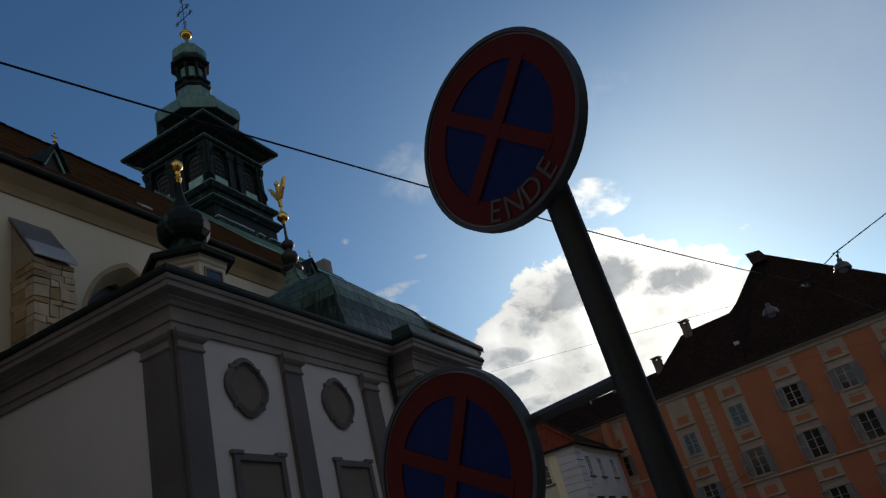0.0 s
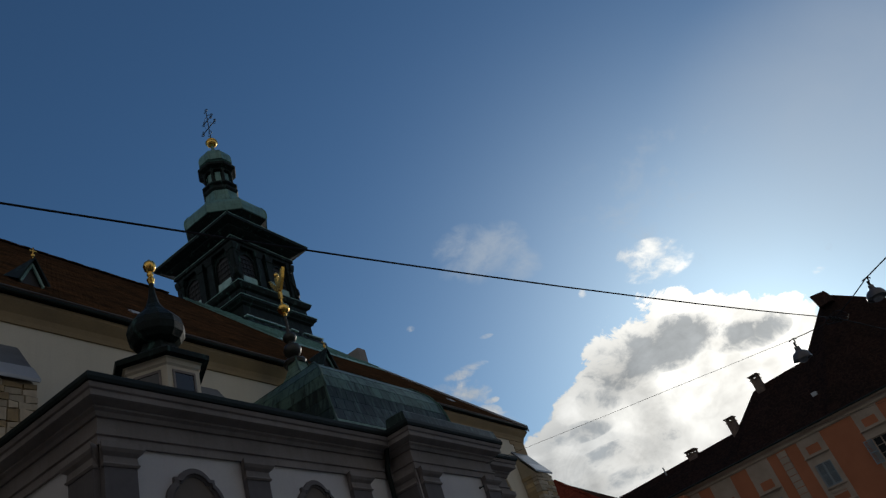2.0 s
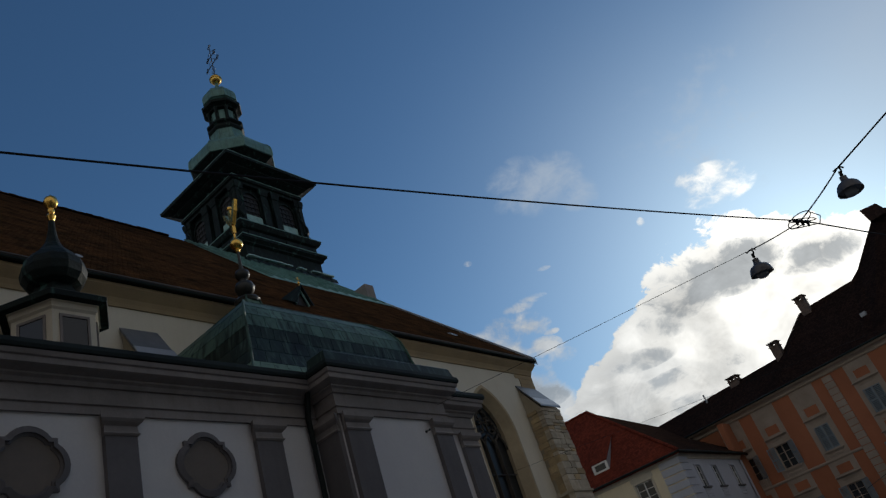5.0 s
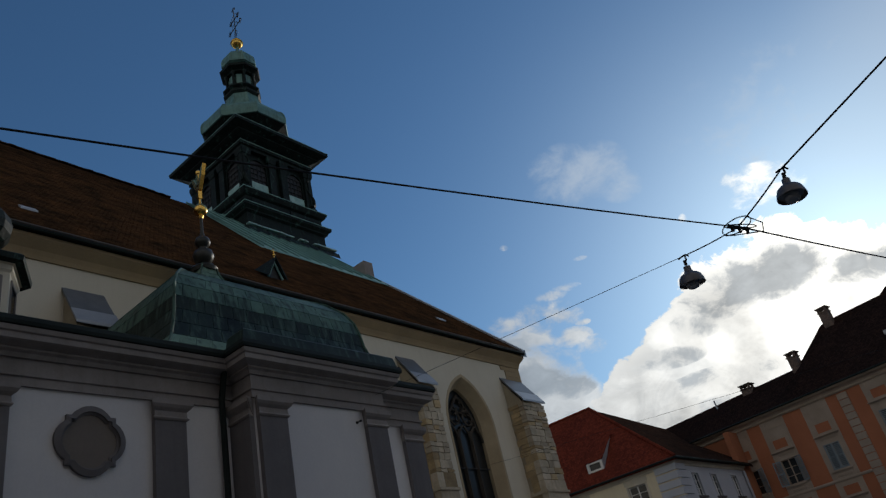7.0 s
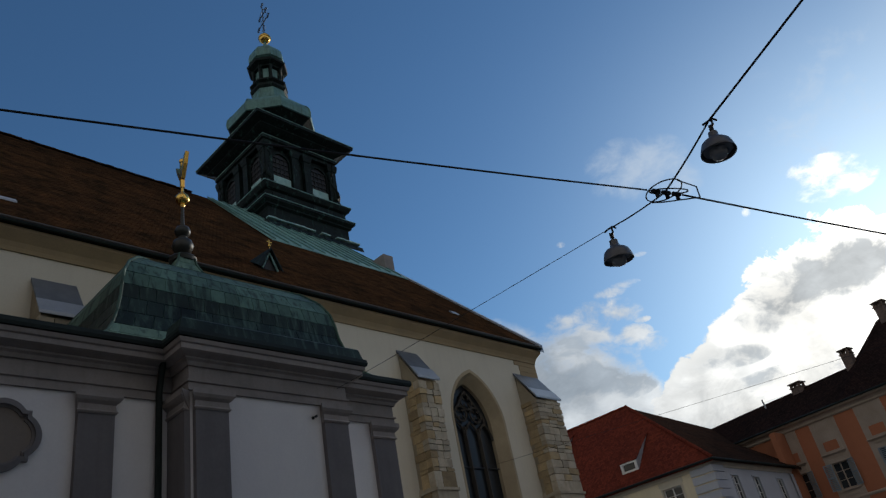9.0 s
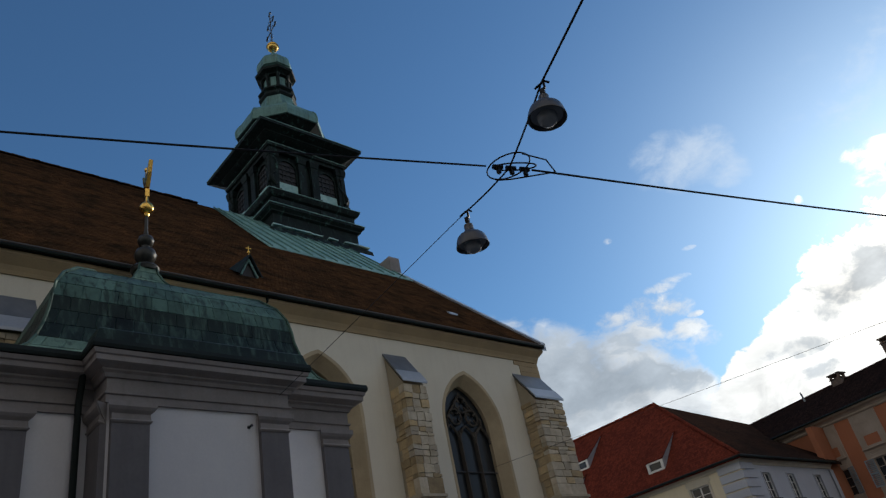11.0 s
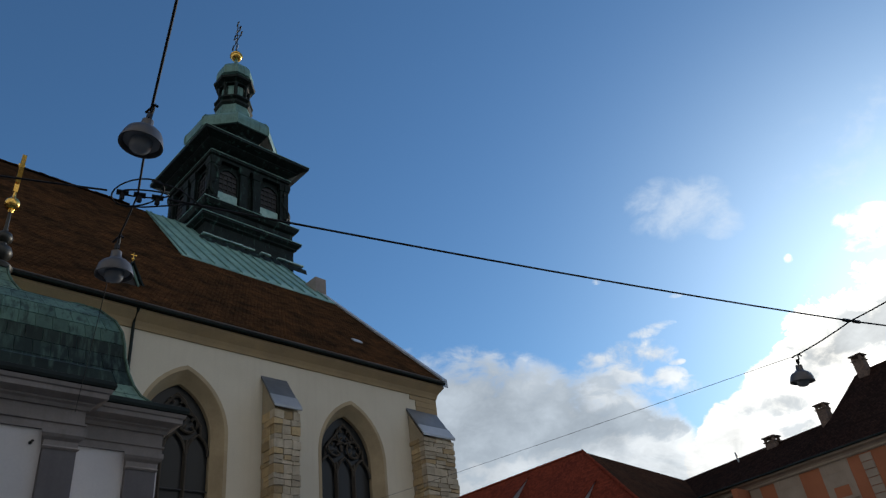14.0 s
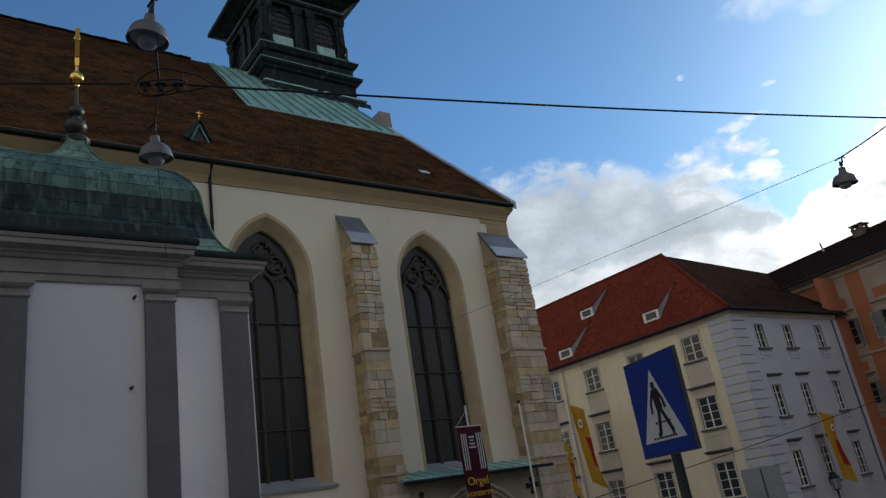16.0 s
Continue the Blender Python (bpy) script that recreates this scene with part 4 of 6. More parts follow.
    for z, w in ((z0 + 1.6, 0.95), (z0 + 2.65, 0.62)):
        mid = Vector((CX, CY, z))
        tube(bm, [mid - w * u, mid + w * u], 0.045, 6)
        for sgn in (-1, 1):
            for du, dz in ((0.17, 0.0), (0.0, 0.17), (0.0, -0.17)):
                hoop(mid + sgn * (w + du) * u + dz * up_z, 0.12, 0.028)
            tube(bm, [mid + sgn * 0.12 * u + 0.55 * up_z, mid + sgn * 0.42 * u + 0.40 * up_z, mid + sgn * 0.50 * u + 0.12 * up_z, mid + sgn * 0.34 * u], 0.026, 5)
    top_z = Vector((CX, CY, z0 + 3.9))
    for du, dz in ((0.0, 0.15), (0.17, 0.0), (-0.17, 0.0)):
        hoop(top_z + du * u + dz * up_z, 0.12, 0.028)
    for sgn in (-1, 1):
        tube(bm, [Vector((CX, CY, z0 + 0.4)), Vector((CX, CY, z0 + 0.75)) + sgn * 0.32 * u, Vector((CX, CY, z0 + 1.2)) + sgn * 0.1 * u], 0.028, 5)
    part("cross", bm, "bronze", turret, "ornate wrought metal double cross", True)


ridge_turret()

# ---- side chapel ----
chapel = thing("chapel", "white baroque side chapel with grey pilasters and green copper roof", "chapel", (7, -3, ground_z(7)))
FRONT, BAY = -6.15, -6.90
LEFT, RIGHT = -0.88, 14.45
PLAN = [(LEFT, 0.0), (LEFT, FRONT), (8.0, FRONT), (8.0, BAY), (12.2, BAY), (12.2, FRONT), (RIGHT, FRONT), (RIGHT, 0.0)]


def chapel_walls():
    low = -1.6
    # front wall pieces leave the round panels and blind windows as real recesses
    for name, x0, x1, y0, y1 in (("side_wall", LEFT, LEFT + 0.6, FRONT, 0.0), ("side_wall", RIGHT - 0.6, RIGHT, FRONT, 0.0), ("front_wall", LEFT + 0.6, 8.0, FRONT, FRONT + 0.6),
                                 ("bay_wall", 8.0, 12.2, BAY, BAY + 0.7), ("front_wall", 12.2, RIGHT - 0.6, FRONT, FRONT + 0.6)):
        bm = bmesh.new()
        box(bm, x0, x1, y0, y1, low, 8.0)
        part(name, bm, "white", chapel, "smooth off-white render")
    bm = bmesh.new()
    hexa(bm, [(LEFT, FRONT, 8.9), (RIGHT, FRONT, 8.9), (RIGHT, 0, 8.9), (LEFT, 0, 8.9)], [(LEFT, FRONT, 9.16), (RIGHT, FRONT, 9.16), (RIGHT, 0, 9.6), (LEFT, 0, 9.6)])
    box(bm, 8.0, 12.2, BAY, FRONT, 8.9, 9.16)
    part("flat_roof", bm, "edge_copper", chapel, "dark metal flat roof")


def chapel_mouldings():
    path = PLAN
    bm = bmesh.new()
    sweep(bm, path, [(-0.5, 7.95), (0.06, 7.95), (0.06, 8.12), (0.10, 8.14), (0.10, 8.18), (0.05, 8.2), (0.05, 8.5), (-0.5, 8.5)])
    part("frieze", bm, "frieze", chapel, "warm grey architrave and frieze")
    bm = bmesh.new()
    sweep(bm, path, [(-0.5, 8.5), (0.10, 8.5), (0.14, 8.58), (0.20, 8.62), (0.20, 8.66), (0.36, 8.72), (0.40, 8.74), (0.40, 8.86), (0.44, 8.88), (0.47, 8.97), (-0.5, 9.0)])
    part("cornice", bm, "frieze", chapel, "moulded grey cornice")
    bm = bmesh.new()
    sweep(bm, path, [(0.2, 8.975), (0.50, 8.99), (0.52, 9.06), (0.50, 9.16), (0.46, 9.18), (0.2, 9.17)])
    part("gutter_edge", bm, "edge_copper", chapel, "dark copper edge along the cornice")


def bay_fascia():
    bm = bmesh.new()
    sweep(bm, [(8.0, FRONT - 0.5), (8.0, BAY), (12.2, BAY), (12.2, FRONT - 0.5)], [(0.05, 9.17), (0.44, 9.185), (0.38, 9.46), (0.34, 9.50), (0.05, 9.52)])
    part("bay_fascia", bm, "dome_dark", chapel, "dark stained copper apron above the bay cornice")


bay_fascia()


def pilaster(x0, x1, y, side="front"):
    low = -1.3
    p = 0.13
    bm = bmesh.new()
    if side == "front":
        box(bm, x0, x1, y - p, y, low, 7.55)
    else:
        box(bm, x0 - p, x0, y, x1, low, 7.55)
    pil = part("pilaster", bm, "grey", chapel, "flat grey pilaster")
    bm = bmesh.new()
    prof = [(0.0, 7.50), (p + 0.02, 7.50), (p + 0.05, 7.54), (p + 0.02, 7.58), (p + 0.01, 7.70), (p + 0.08, 7.76), (p + 0.12, 7.82), (p + 0.12, 7.94), (0.0, 7.94)]
    if side == "front":
        loft(bm, [[(x0 - max(o - p, 0), y - o, z) for o, z in prof], [(x1 + max(o - p, 0), y - o, z) for o, z in prof]])
    else:
        loft(bm, [[(x0 - o, y - max(o - p, 0), z) for o, z in prof], [(x0 - o, x1 + max(o - p, 0), z) for o, z in prof]])
    part("capital", bm, "frieze", pil, "moulded grey capital")


def foil(cx, cz, s, n=9):
    """The outline of a quatrefoil with small square barbs between the lobes, about s across half."""
    pts = []
    for q in range(4):
        turn = -q * math.pi / 2
        local = [(0.65 * math.sin(a), 0.35 + 0.65 * math.cos(a)) for a in [radians(-57 + 114 * k / (n - 1)) for k in range(n)]] + [(0.56, 0.70), (0.70, 0.70), (0.70, 0.56)]
        for x, z in local:
            pts.append((cx + s * (x * math.cos(turn) - z * math.sin(turn)), cz + s * (x * math.sin(turn) + z * math.cos(turn))))
    return pts


def medallion(cx, cz):
    outer, mid, inner = foil(cx, cz, 0.70), foil(cx, cz, 0.58), foil(cx, cz, 0.53)
    bm = bmesh.new()
    rings = [[(x, FRONT - o, z) for x, z in loop] for loop, o in ((outer, 0.0), (outer, 0.07), (mid, 0.10), (mid, 0.05), (inner, 0.035), (inner, 0.0))]
    loft(bm, rings, True, False)
    fr = part("quatrefoil_frame", bm, "grey", chapel, "grey moulded quatrefoil frame")
    bm = bmesh.new()
    hexa(bm, [(x, FRONT - 0.002, z) for x, z in inner], [(x, FRONT - 0.016, z) for x, z in inner])
    part("blind_panel", bm, "panel", fr, "brown-grey blind panel")


def blind_window(x0, x1, z0, z1):
    bm = bmesh.new()
    w, y = 0.15, FRONT
    box(bm, x0, x0 + w, y - 0.08, y, z0, z1)
    box(bm, x1 - w, x1, y - 0.08, y, z0, z1)
    box(bm, x0 + w, x1 - w, y - 0.08, y, z1 - w, z1)
    box(bm, x0 - 0.06, x0 + 0.28, y - 0.10, y - 0.002, z1 - 0.02, z1 + 0.06)
    box(bm, x1 - 0.28, x1 + 0.06, y - 0.10, y - 0.002, z1 - 0.02, z1 + 0.06)
    box(bm, x0 - 0.06, x1 + 0.06, y - 0.16, y, z0 - 0.12, z0)
    fr = part("blind_window", bm, "grey", chapel, "grey eared frame of a blind window")
    bm = bmesh.new()
    box(bm, x0 + w, x1 - w, y - 0.015, y - 0.002, z0, z1 - w)
    part("blind_panel", bm, "panel", fr, "brown-grey blind panel")


chapel_walls()
chapel_mouldings()
pilaster(LEFT, -0.20, FRONT)
pilaster(8.0, FRONT, BAY, "left")
pilaster(2.48, 3.13, FRONT)
pilaster(5.96, 6.69, FRONT)
pilaster(8.06, 8.84, BAY)
pilaster(11.42, 12.14, BAY)
pilaster(13.60, 14.36, FRONT)
pilaster(LEFT, FRONT + 0.75, FRONT + 0.0, "left")
medallion(1.15, 6.96)
medallion(4.66, 6.98)
blind_window(0.42, 2.05, 2.4, 5.45)
blind_window(4.0, 5.62, 2.4, 5.45)
bm = bmesh.new()
tube(bm, [(7.62, FRONT - 0.30, 8.75), (7.62, FRONT - 0.22, 8.45), (7.62, FRONT - 0.13, 8.1), (7.62, FRONT - 0.13, -0.6)], 0.07, 10)
part("downpipe", bm, "edge_copper", chapel, "black rainwater pipe beside the bay", True)
for x, z in ((11.18, 7.62), (11.08, 5.35)):
    bm = bmesh.new()
    lathe(bm, [(0.04, 0.0), (0.04, 0.02), (0.018, 0.03), (0.018, 0.12), (0.032, 0.13), (0.032, 0.16)], 0, 0, 10)
    part("wall_hook", bm, "iron", chapel, "small iron wall fixing", True, m=pose(x, BAY, z, 90, 0, 0))
# blind window in the left side wall, seen at its top
bm = bmesh.new()
box(bm, LEFT - 0.08, LEFT, -4.3, -2.9, 4.2, 4.4)
box(bm, LEFT - 0.08, LEFT, -4.3, -4.15, 1.5, 4.2)
box(bm, LEFT - 0.08, LEFT, -3.05, -2.9, 1.5, 4.2)
part("side_window_frame", bm, "grey", chapel, "grey frame of a side window")

# ---- chapel dome ----
AX, AY = 10.8, -1.3
DOME = [(1.03, 9.12), (1.0, 9.2), (0.95, 9.38), (0.90, 9.62), (0.86, 9.95), (0.825, 10.4), (0.80, 10.85), (0.79, 11.25), (0.77, 11.67), (0.725, 12.10), (0.635, 12.57), (0.51, 12.96),
        (0.36, 13.27), (0.25, 13.6), (0.17, 13.9), (0.11, 14.3), (0.075, 14.65), (0.06, 15.0)]
DX0, DX1, DY0, DY1 = 6.2 - AX, 14.3 - AX, -6.3 - AY, 0.05 - AY


def dome_at(edge, a, s):
    """A point of the roof's ring scaled by s, on one of its sides (front, left, right, back), a from 0 to 1 along it."""
    x, y = {"front": (DX0 + (DX1 - DX0) * a, DY0), "left": (DX0, DY1 + (DY0 - DY1) * a), "right": (DX1, DY0 + (DY1 - DY0) * a), "back": (DX1 + (DX0 - DX1) * a, DY1)}[edge]
    return AX + x * s, AY + y * s


def chapel_dome():
    bm = bmesh.new()
    inner = [(s - 0.012, z - 0.012) for s, z in DOME]
    loft(bm, [[(*dome_at(e, 0.0, s), z) for e in ("front", "right", "back", "left")] for s, z in inner])
    dome = part("bell_roof", bm, "onion_copper", chapel, "bell-shaped roof of stained green copper sheets")
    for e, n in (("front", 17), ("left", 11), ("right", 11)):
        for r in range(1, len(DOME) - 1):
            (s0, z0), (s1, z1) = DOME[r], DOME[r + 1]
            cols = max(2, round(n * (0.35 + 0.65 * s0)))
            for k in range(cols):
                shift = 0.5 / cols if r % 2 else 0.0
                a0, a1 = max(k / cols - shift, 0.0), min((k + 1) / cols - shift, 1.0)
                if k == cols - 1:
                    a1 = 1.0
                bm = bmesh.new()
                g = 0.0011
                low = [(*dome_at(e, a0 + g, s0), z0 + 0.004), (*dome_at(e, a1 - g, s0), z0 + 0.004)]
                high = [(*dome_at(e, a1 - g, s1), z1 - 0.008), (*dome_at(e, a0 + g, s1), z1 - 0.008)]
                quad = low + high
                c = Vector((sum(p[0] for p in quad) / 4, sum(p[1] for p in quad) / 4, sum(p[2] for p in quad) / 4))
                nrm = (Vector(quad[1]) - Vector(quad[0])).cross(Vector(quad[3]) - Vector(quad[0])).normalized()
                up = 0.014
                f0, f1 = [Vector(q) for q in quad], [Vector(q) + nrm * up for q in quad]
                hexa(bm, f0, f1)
                # sheet tone goes by height: pale foot and tip, darkest rows midway
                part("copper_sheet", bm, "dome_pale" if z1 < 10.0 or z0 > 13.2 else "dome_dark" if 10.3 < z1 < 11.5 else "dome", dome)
    for e, a in (("front", 0.0), ("front", 1.0)):
        bm = bmesh.new()
        tube(bm, [(*dome_at(e, a, s + 0.004), z + 0.01) for s, z in DOME], 0.04, 6)
        part("hip_roll", bm, "dome", dome, "", True)
    # finial
    bm = bmesh.new()
    lathe(bm, [(0.42, 14.85), (0.46, 14.98), (0.40, 15.06), (0.20, 15.14), (0.16, 15.22), (0.30, 15.34), (0.36, 15.52), (0.30, 15.70), (0.15, 15.80), (0.14, 15.88), (0.24, 15.98), (0.27, 16.10), (0.22, 16.24), (0.09, 16.32), (0.06, 16.5), (0.045, 17.3)], AX, AY, 14)
    fin = part("finial", bm, "bronze", chapel, "turned dark finial with gilt ball and vane", True)
    bm = bmesh.new()
    bmesh.ops.create_uvsphere(bm, u_segments=14, v_segments=10, radius=0.24, matrix=Matrix.Translation((AX, AY, 17.45)))
    lathe(bm, [(0.07, 17.1), (0.10, 17.2), (0.05, 17.25)], AX, AY, 10)
    lathe(bm, [(0.10, 17.66), (0.06, 17.75), (0.05, 17.85), (0.04, 18.0)], AX, AY, 10)
    part("ball", bm, "gold", fin, "gilt ball", True)
    bm = bmesh.new()
    u = Vector((0.15, 0.989, 0.0))
    o = Vector((AX, AY, 0))

    def plate(pts):
        side = Vector((0, 0, 1)).cross(u).normalized() * 0.07
        hexa(bm, [o + u * a + Vector((0, 0, z)) - side for a, z in pts], [o + u * a + Vector((0, 0, z)) + side for a, z in pts])
    plate([(-0.05, 17.95), (0.05, 17.95), (0.07, 19.0), (-0.07, 19.0)])
    plate([(-0.10, 18.30), (-0.36, 18.78), (-0.52, 19.2), (-0.36, 19.12), (-0.20, 18.82), (0.0, 18.5)])
    plate([(0.10, 18.30), (0.34, 18.72), (0.48, 19.1), (0.33, 19.02), (0.18, 18.75), (0.0, 18.5)])
    lathe(bm, [(0.03, 18.95), (0.10, 19.05), (0.11, 19.14), (0.03, 19.24)], AX, AY, 10)
    part("vane", bm, "gold", fin, "winged gilt vane")


chapel_dome()

# ---- lantern turret on the chapel roof ----
TX, TY = 3.35, -2.85
lantern_turret = thing("lantern_turret", "small white roof turret with dark copper onion and gilt tip", "roof turret", (TX, TY, 9.2))
bm = bmesh.new()
lathe(bm, [(1.04, 9.1), (1.04, 11.80), (1.10, 11.86), (1.10, 11.98), (1.18, 12.04)], TX, TY, 6)
tb = part("turret_body", bm, "nave", lantern_turret, "cream rendered six-sided body")
for k in range(6):
    a = radians(30 + 60 * k)
    m6 = Matrix.Translation((TX, TY, 0)) @ Matrix.Rotation(a + math.pi / 2, 4, "Z")
    bm = bmesh.new()
    box(bm, -0.30, 0.30, -0.912, -0.86, 10.35, 11.62)
    w6 = part("turret_window", bm, "pane", tb, "dark small window", m=m6)
    bm = bmesh.new()
    for x0, x1, z0, z1 in ((-0.36, -0.30, 10.28, 11.69), (0.30, 0.36, 10.28, 11.69), (-0.30, 0.30, 11.62, 11.69), (-0.30, 0.30, 10.28, 10.35)):
        box(bm, x0, x1, -0.935, -0.86, z0, z1)
    part("window_frame", bm, "frieze", tb, m=m6)
bm = bmesh.new()
lathe(bm, [(1.16, 12.02), (1.36, 12.04), (1.38, 12.18), (1.30, 12.24), (0.86, 12.40), (0.58, 12.66), (0.48, 12.9), (0.48, 13.0)], TX, TY, 6)
part("eaves_skirt", bm, "dark_copper", lantern_turret, "dark flared copper eaves")
bm = bmesh.new()
lathe(bm, [(0.46, 12.92), (0.64, 13.02), (0.76, 13.2), (0.79, 13.42), (0.73, 13.66), (0.55, 13.9), (0.34, 14.12), (0.20, 14.36), (0.13, 14.62), (0.09, 14.88), (0.07, 15.15)], TX, TY, 12)
part("onion", bm, "dark_copper", lantern_turret, "dark ribbed onion cap")
bm = bmesh.new()
lathe(bm, [(0.06, 15.1), (0.09, 15.2), (0.12, 15.30), (0.07, 15.40), (0.10, 15.48), (0.07, 15.56), (0.16, 15.66), (0.19, 15.78), (0.16, 15.90), (0.06, 15.98), (0.02, 16.04)], TX, TY, 12)
part("gilt_tip", bm, "gold", lantern_turret, "gilt knob", True)


# ---- facade pieces in a wall's own frame: x along it, -y outwards, z up ----
def facing(x, y, angle):
    return Matrix.Translation((x, y, 0)) @ Matrix.Rotation(angle, 4, "Z")


CACHE = {}


def shared(key, build):
    if key not in CACHE:
        CACHE[key] = build()
    return CACHE[key]


def facade_window(parent, base, cx, z0, w, h, trim, rows=3, hood=True, apron=True, shutters="", sash="sash", deep=0.16, surround=0.16):
    """A casement with its surround, sill, hood and shutters; the pane stands back in the opening."""
    m = base @ Matrix.Translation((cx, 0, z0))
    key = (w, h, trim, rows, hood, apron, surround, sash)
    ledge = "otrim" if trim == "otrim" else "ledge"

    def surround_mesh():
        bm = bmesh.new()
        s = surround
        rings = []
        for x, z, o in ((-w / 2, -0.02, (-s, 0.0)), (-w / 2, h, (-s, s)), (w / 2, h, (s, s)), (w / 2, -0.02, (s, 0.0))):
            rings.append([(x, -0.05, z), (x + o[0], -0.05, z + o[1]), (x + o[0], 0.0, z + o[1]), (x, deep, z)])
        loft(bm, rings)
        return mesh_of("window_surround", bm, trim)

    def field_mesh(z0, z1, x1):
        bm = bmesh.new()
        loft(bm, [[(sx * (x1 - i), y, (z0 if sz < 0 else z1) - sz * i) for sx, sz in ((-1, -1), (1, -1), (1, 1), (-1, 1))] for i, y in ((0.0, 0.0), (0.0, -0.045), (0.12, -0.045), (0.14, -0.02), (0.20, -0.02), (0.22, -0.06))])
        return mesh_of("field", bm, trim)

    def cornice_mesh():
        bm = bmesh.new()
        s, z = surround + 0.10, h + surround + 0.42
        loft(bm, [[(e * (w / 2 + s + o - 0.05), -o, z + dz) for o, dz in ((0.0, 0.0), (0.08, 0.0), (0.14, 0.08), (0.24, 0.13), (0.24, 0.19), (0.0, 0.24))] for e in (-1, 1)])
        return mesh_of("hood", bm, ledge)

    def sill_mesh():
        bm = bmesh.new()
        box(bm, -w / 2 - 0.24, w / 2 + 0.24, -0.17, deep, -0.15, -0.02)
        soften(bm, 0.02)
        return mesh_of("sill", bm, ledge)

    def sash_mesh():
        bm = bmesh.new()
        f, y0, y1 = 0.07, deep - 0.07, deep
        for a, b in ((-w / 2, -w / 2 + f), (w / 2 - f, w / 2), (-0.05, 0.05)):
            box(bm, a, b, y0, y1, -0.02, h)
        for a, b in ((-w / 2 + f, -0.05), (0.05, w / 2 - f)):
            box(bm, a, b, y0, y1, -0.02, f)
            box(bm, a, b, y0, y1, h - f, h)
            for k in range(1, rows):
                z = h * k / rows
                box(bm, a, b, y0 + 0.015, y1 - 0.01, z - 0.022, z + 0.022)
        return mesh_of("sash", bm, sash)

    def pane_mesh():
        bm = bmesh.new()
        box(bm, -w / 2, w / 2, deep - 0.03, deep - 0.01, 0.0, h)
        return mesh_of("pane", bm, "pane")

    win = put("window", shared(key + ("s",), surround_mesh), parent, m, "casement window with moulded surround")
    put("sash", shared(key + ("f",), sash_mesh), win, m, "white painted sash bars")
    put("pane", shared(key + ("p",), pane_mesh), win, m, "dark reflecting glass")
    put("sill", shared(key + ("i",), sill_mesh), win, m)
    if apron:
        put("apron_field", shared(key + ("a",), lambda: field_mesh(-0.78, -0.17, w / 2 + surround)), win, m)
    if hood:
        put("frieze_field", shared(key + ("z",), lambda: field_mesh(h + surround, h + surround + 0.42, w / 2 + surround)), win, m)
        put("hood", shared(key + ("h",), cornice_mesh), win, m, "projecting moulded hood")
    if shutters:
        def shutter_mesh():
            bm = bmesh.new()
            sw = w / 2
            box(bm, 0.0, 0.07, 0.0, 0.045, 0.0, h)
            box(bm, sw - 0.07, sw, 0.0, 0.045, 0.0, h)
            for z in (0.0, h / 2 - 0.04, h - 0.08):
                box(bm, 0.07, sw - 0.07, 0.0, 0.045, z, z + 0.08)
            for k in range(14):
                z = 0.10 + (h - 0.2) * k / 14
                hexa(bm, [(0.07, 0.005, z), (sw - 0.07, 0.005, z), (sw - 0.07, 0.035, z + 0.05), (0.07, 0.035, z + 0.05)],
                     [(0.07, 0.005, z + 0.02), (sw - 0.07, 0.005, z + 0.02), (sw - 0.07, 0.035, z + 0.07), (0.07, 0.035, z + 0.07)])
            return mesh_of("shutter", bm, "shutter")
        me = shared(("shutter", w, h), shutter_mesh)
        for side, way in (("l", -1), ("r", 1)):
            if shutters == "closed":
                q = m @ Matrix.Translation((-w / 2 if side == "l" else 0.0, -0.10, 0))
            else:
                q = m @ Matrix.Translation((way * (w / 2 + 0.02), -0.07, 0)) @ Matrix.Rotation(radians(180 + 22 if side == "l" else -22), 4, "Z")
            put("shutter", me, win, q, "louvred grey-blue shutter")
    return win


def wall_with_holes(x0, x1, z0, z1, holes, deep):
    """A wall in its own frame with rectangular openings (a, b, low, high)."""
    bm = bmesh.new()
    xs = sorted({x0, x1, *[h[0] for h in holes], *[h[1] for h in holes]})
    for a, b in zip(xs, xs[1:]):
        mid = (a + b) / 2
        cuts = sorted((h[2], h[3]) for h in holes if h[0] < mid < h[1])
        low = z0
        for c, d in cuts:
            box(bm, a, b, 0.0, deep, low, c)
            low = d
        box(bm, a, b, 0.0, deep, low, z1)
    return bm


# ---- corner house: pale yellow and pale grey ----
corner = thing("corner_house", "three-storey corner house, yellow and grey render, red tiled roof", "house", (58, 10, ground_z(58)))
YW, GW = facing(50.9, 32.0, radians(-90)), facing(50.9, 1.5, 0.0)
YCOLS = [32.0 - y for y in (4.85, 9.88, 14.4, 18.9, 23.4)]
ROWS = ((8.53, 1.68), (3.92, 2.08), (-0.55, 2.25))
GCOLS = [54.05 - 50.9, 57.65 - 50.9, 62.1 - 50.9]


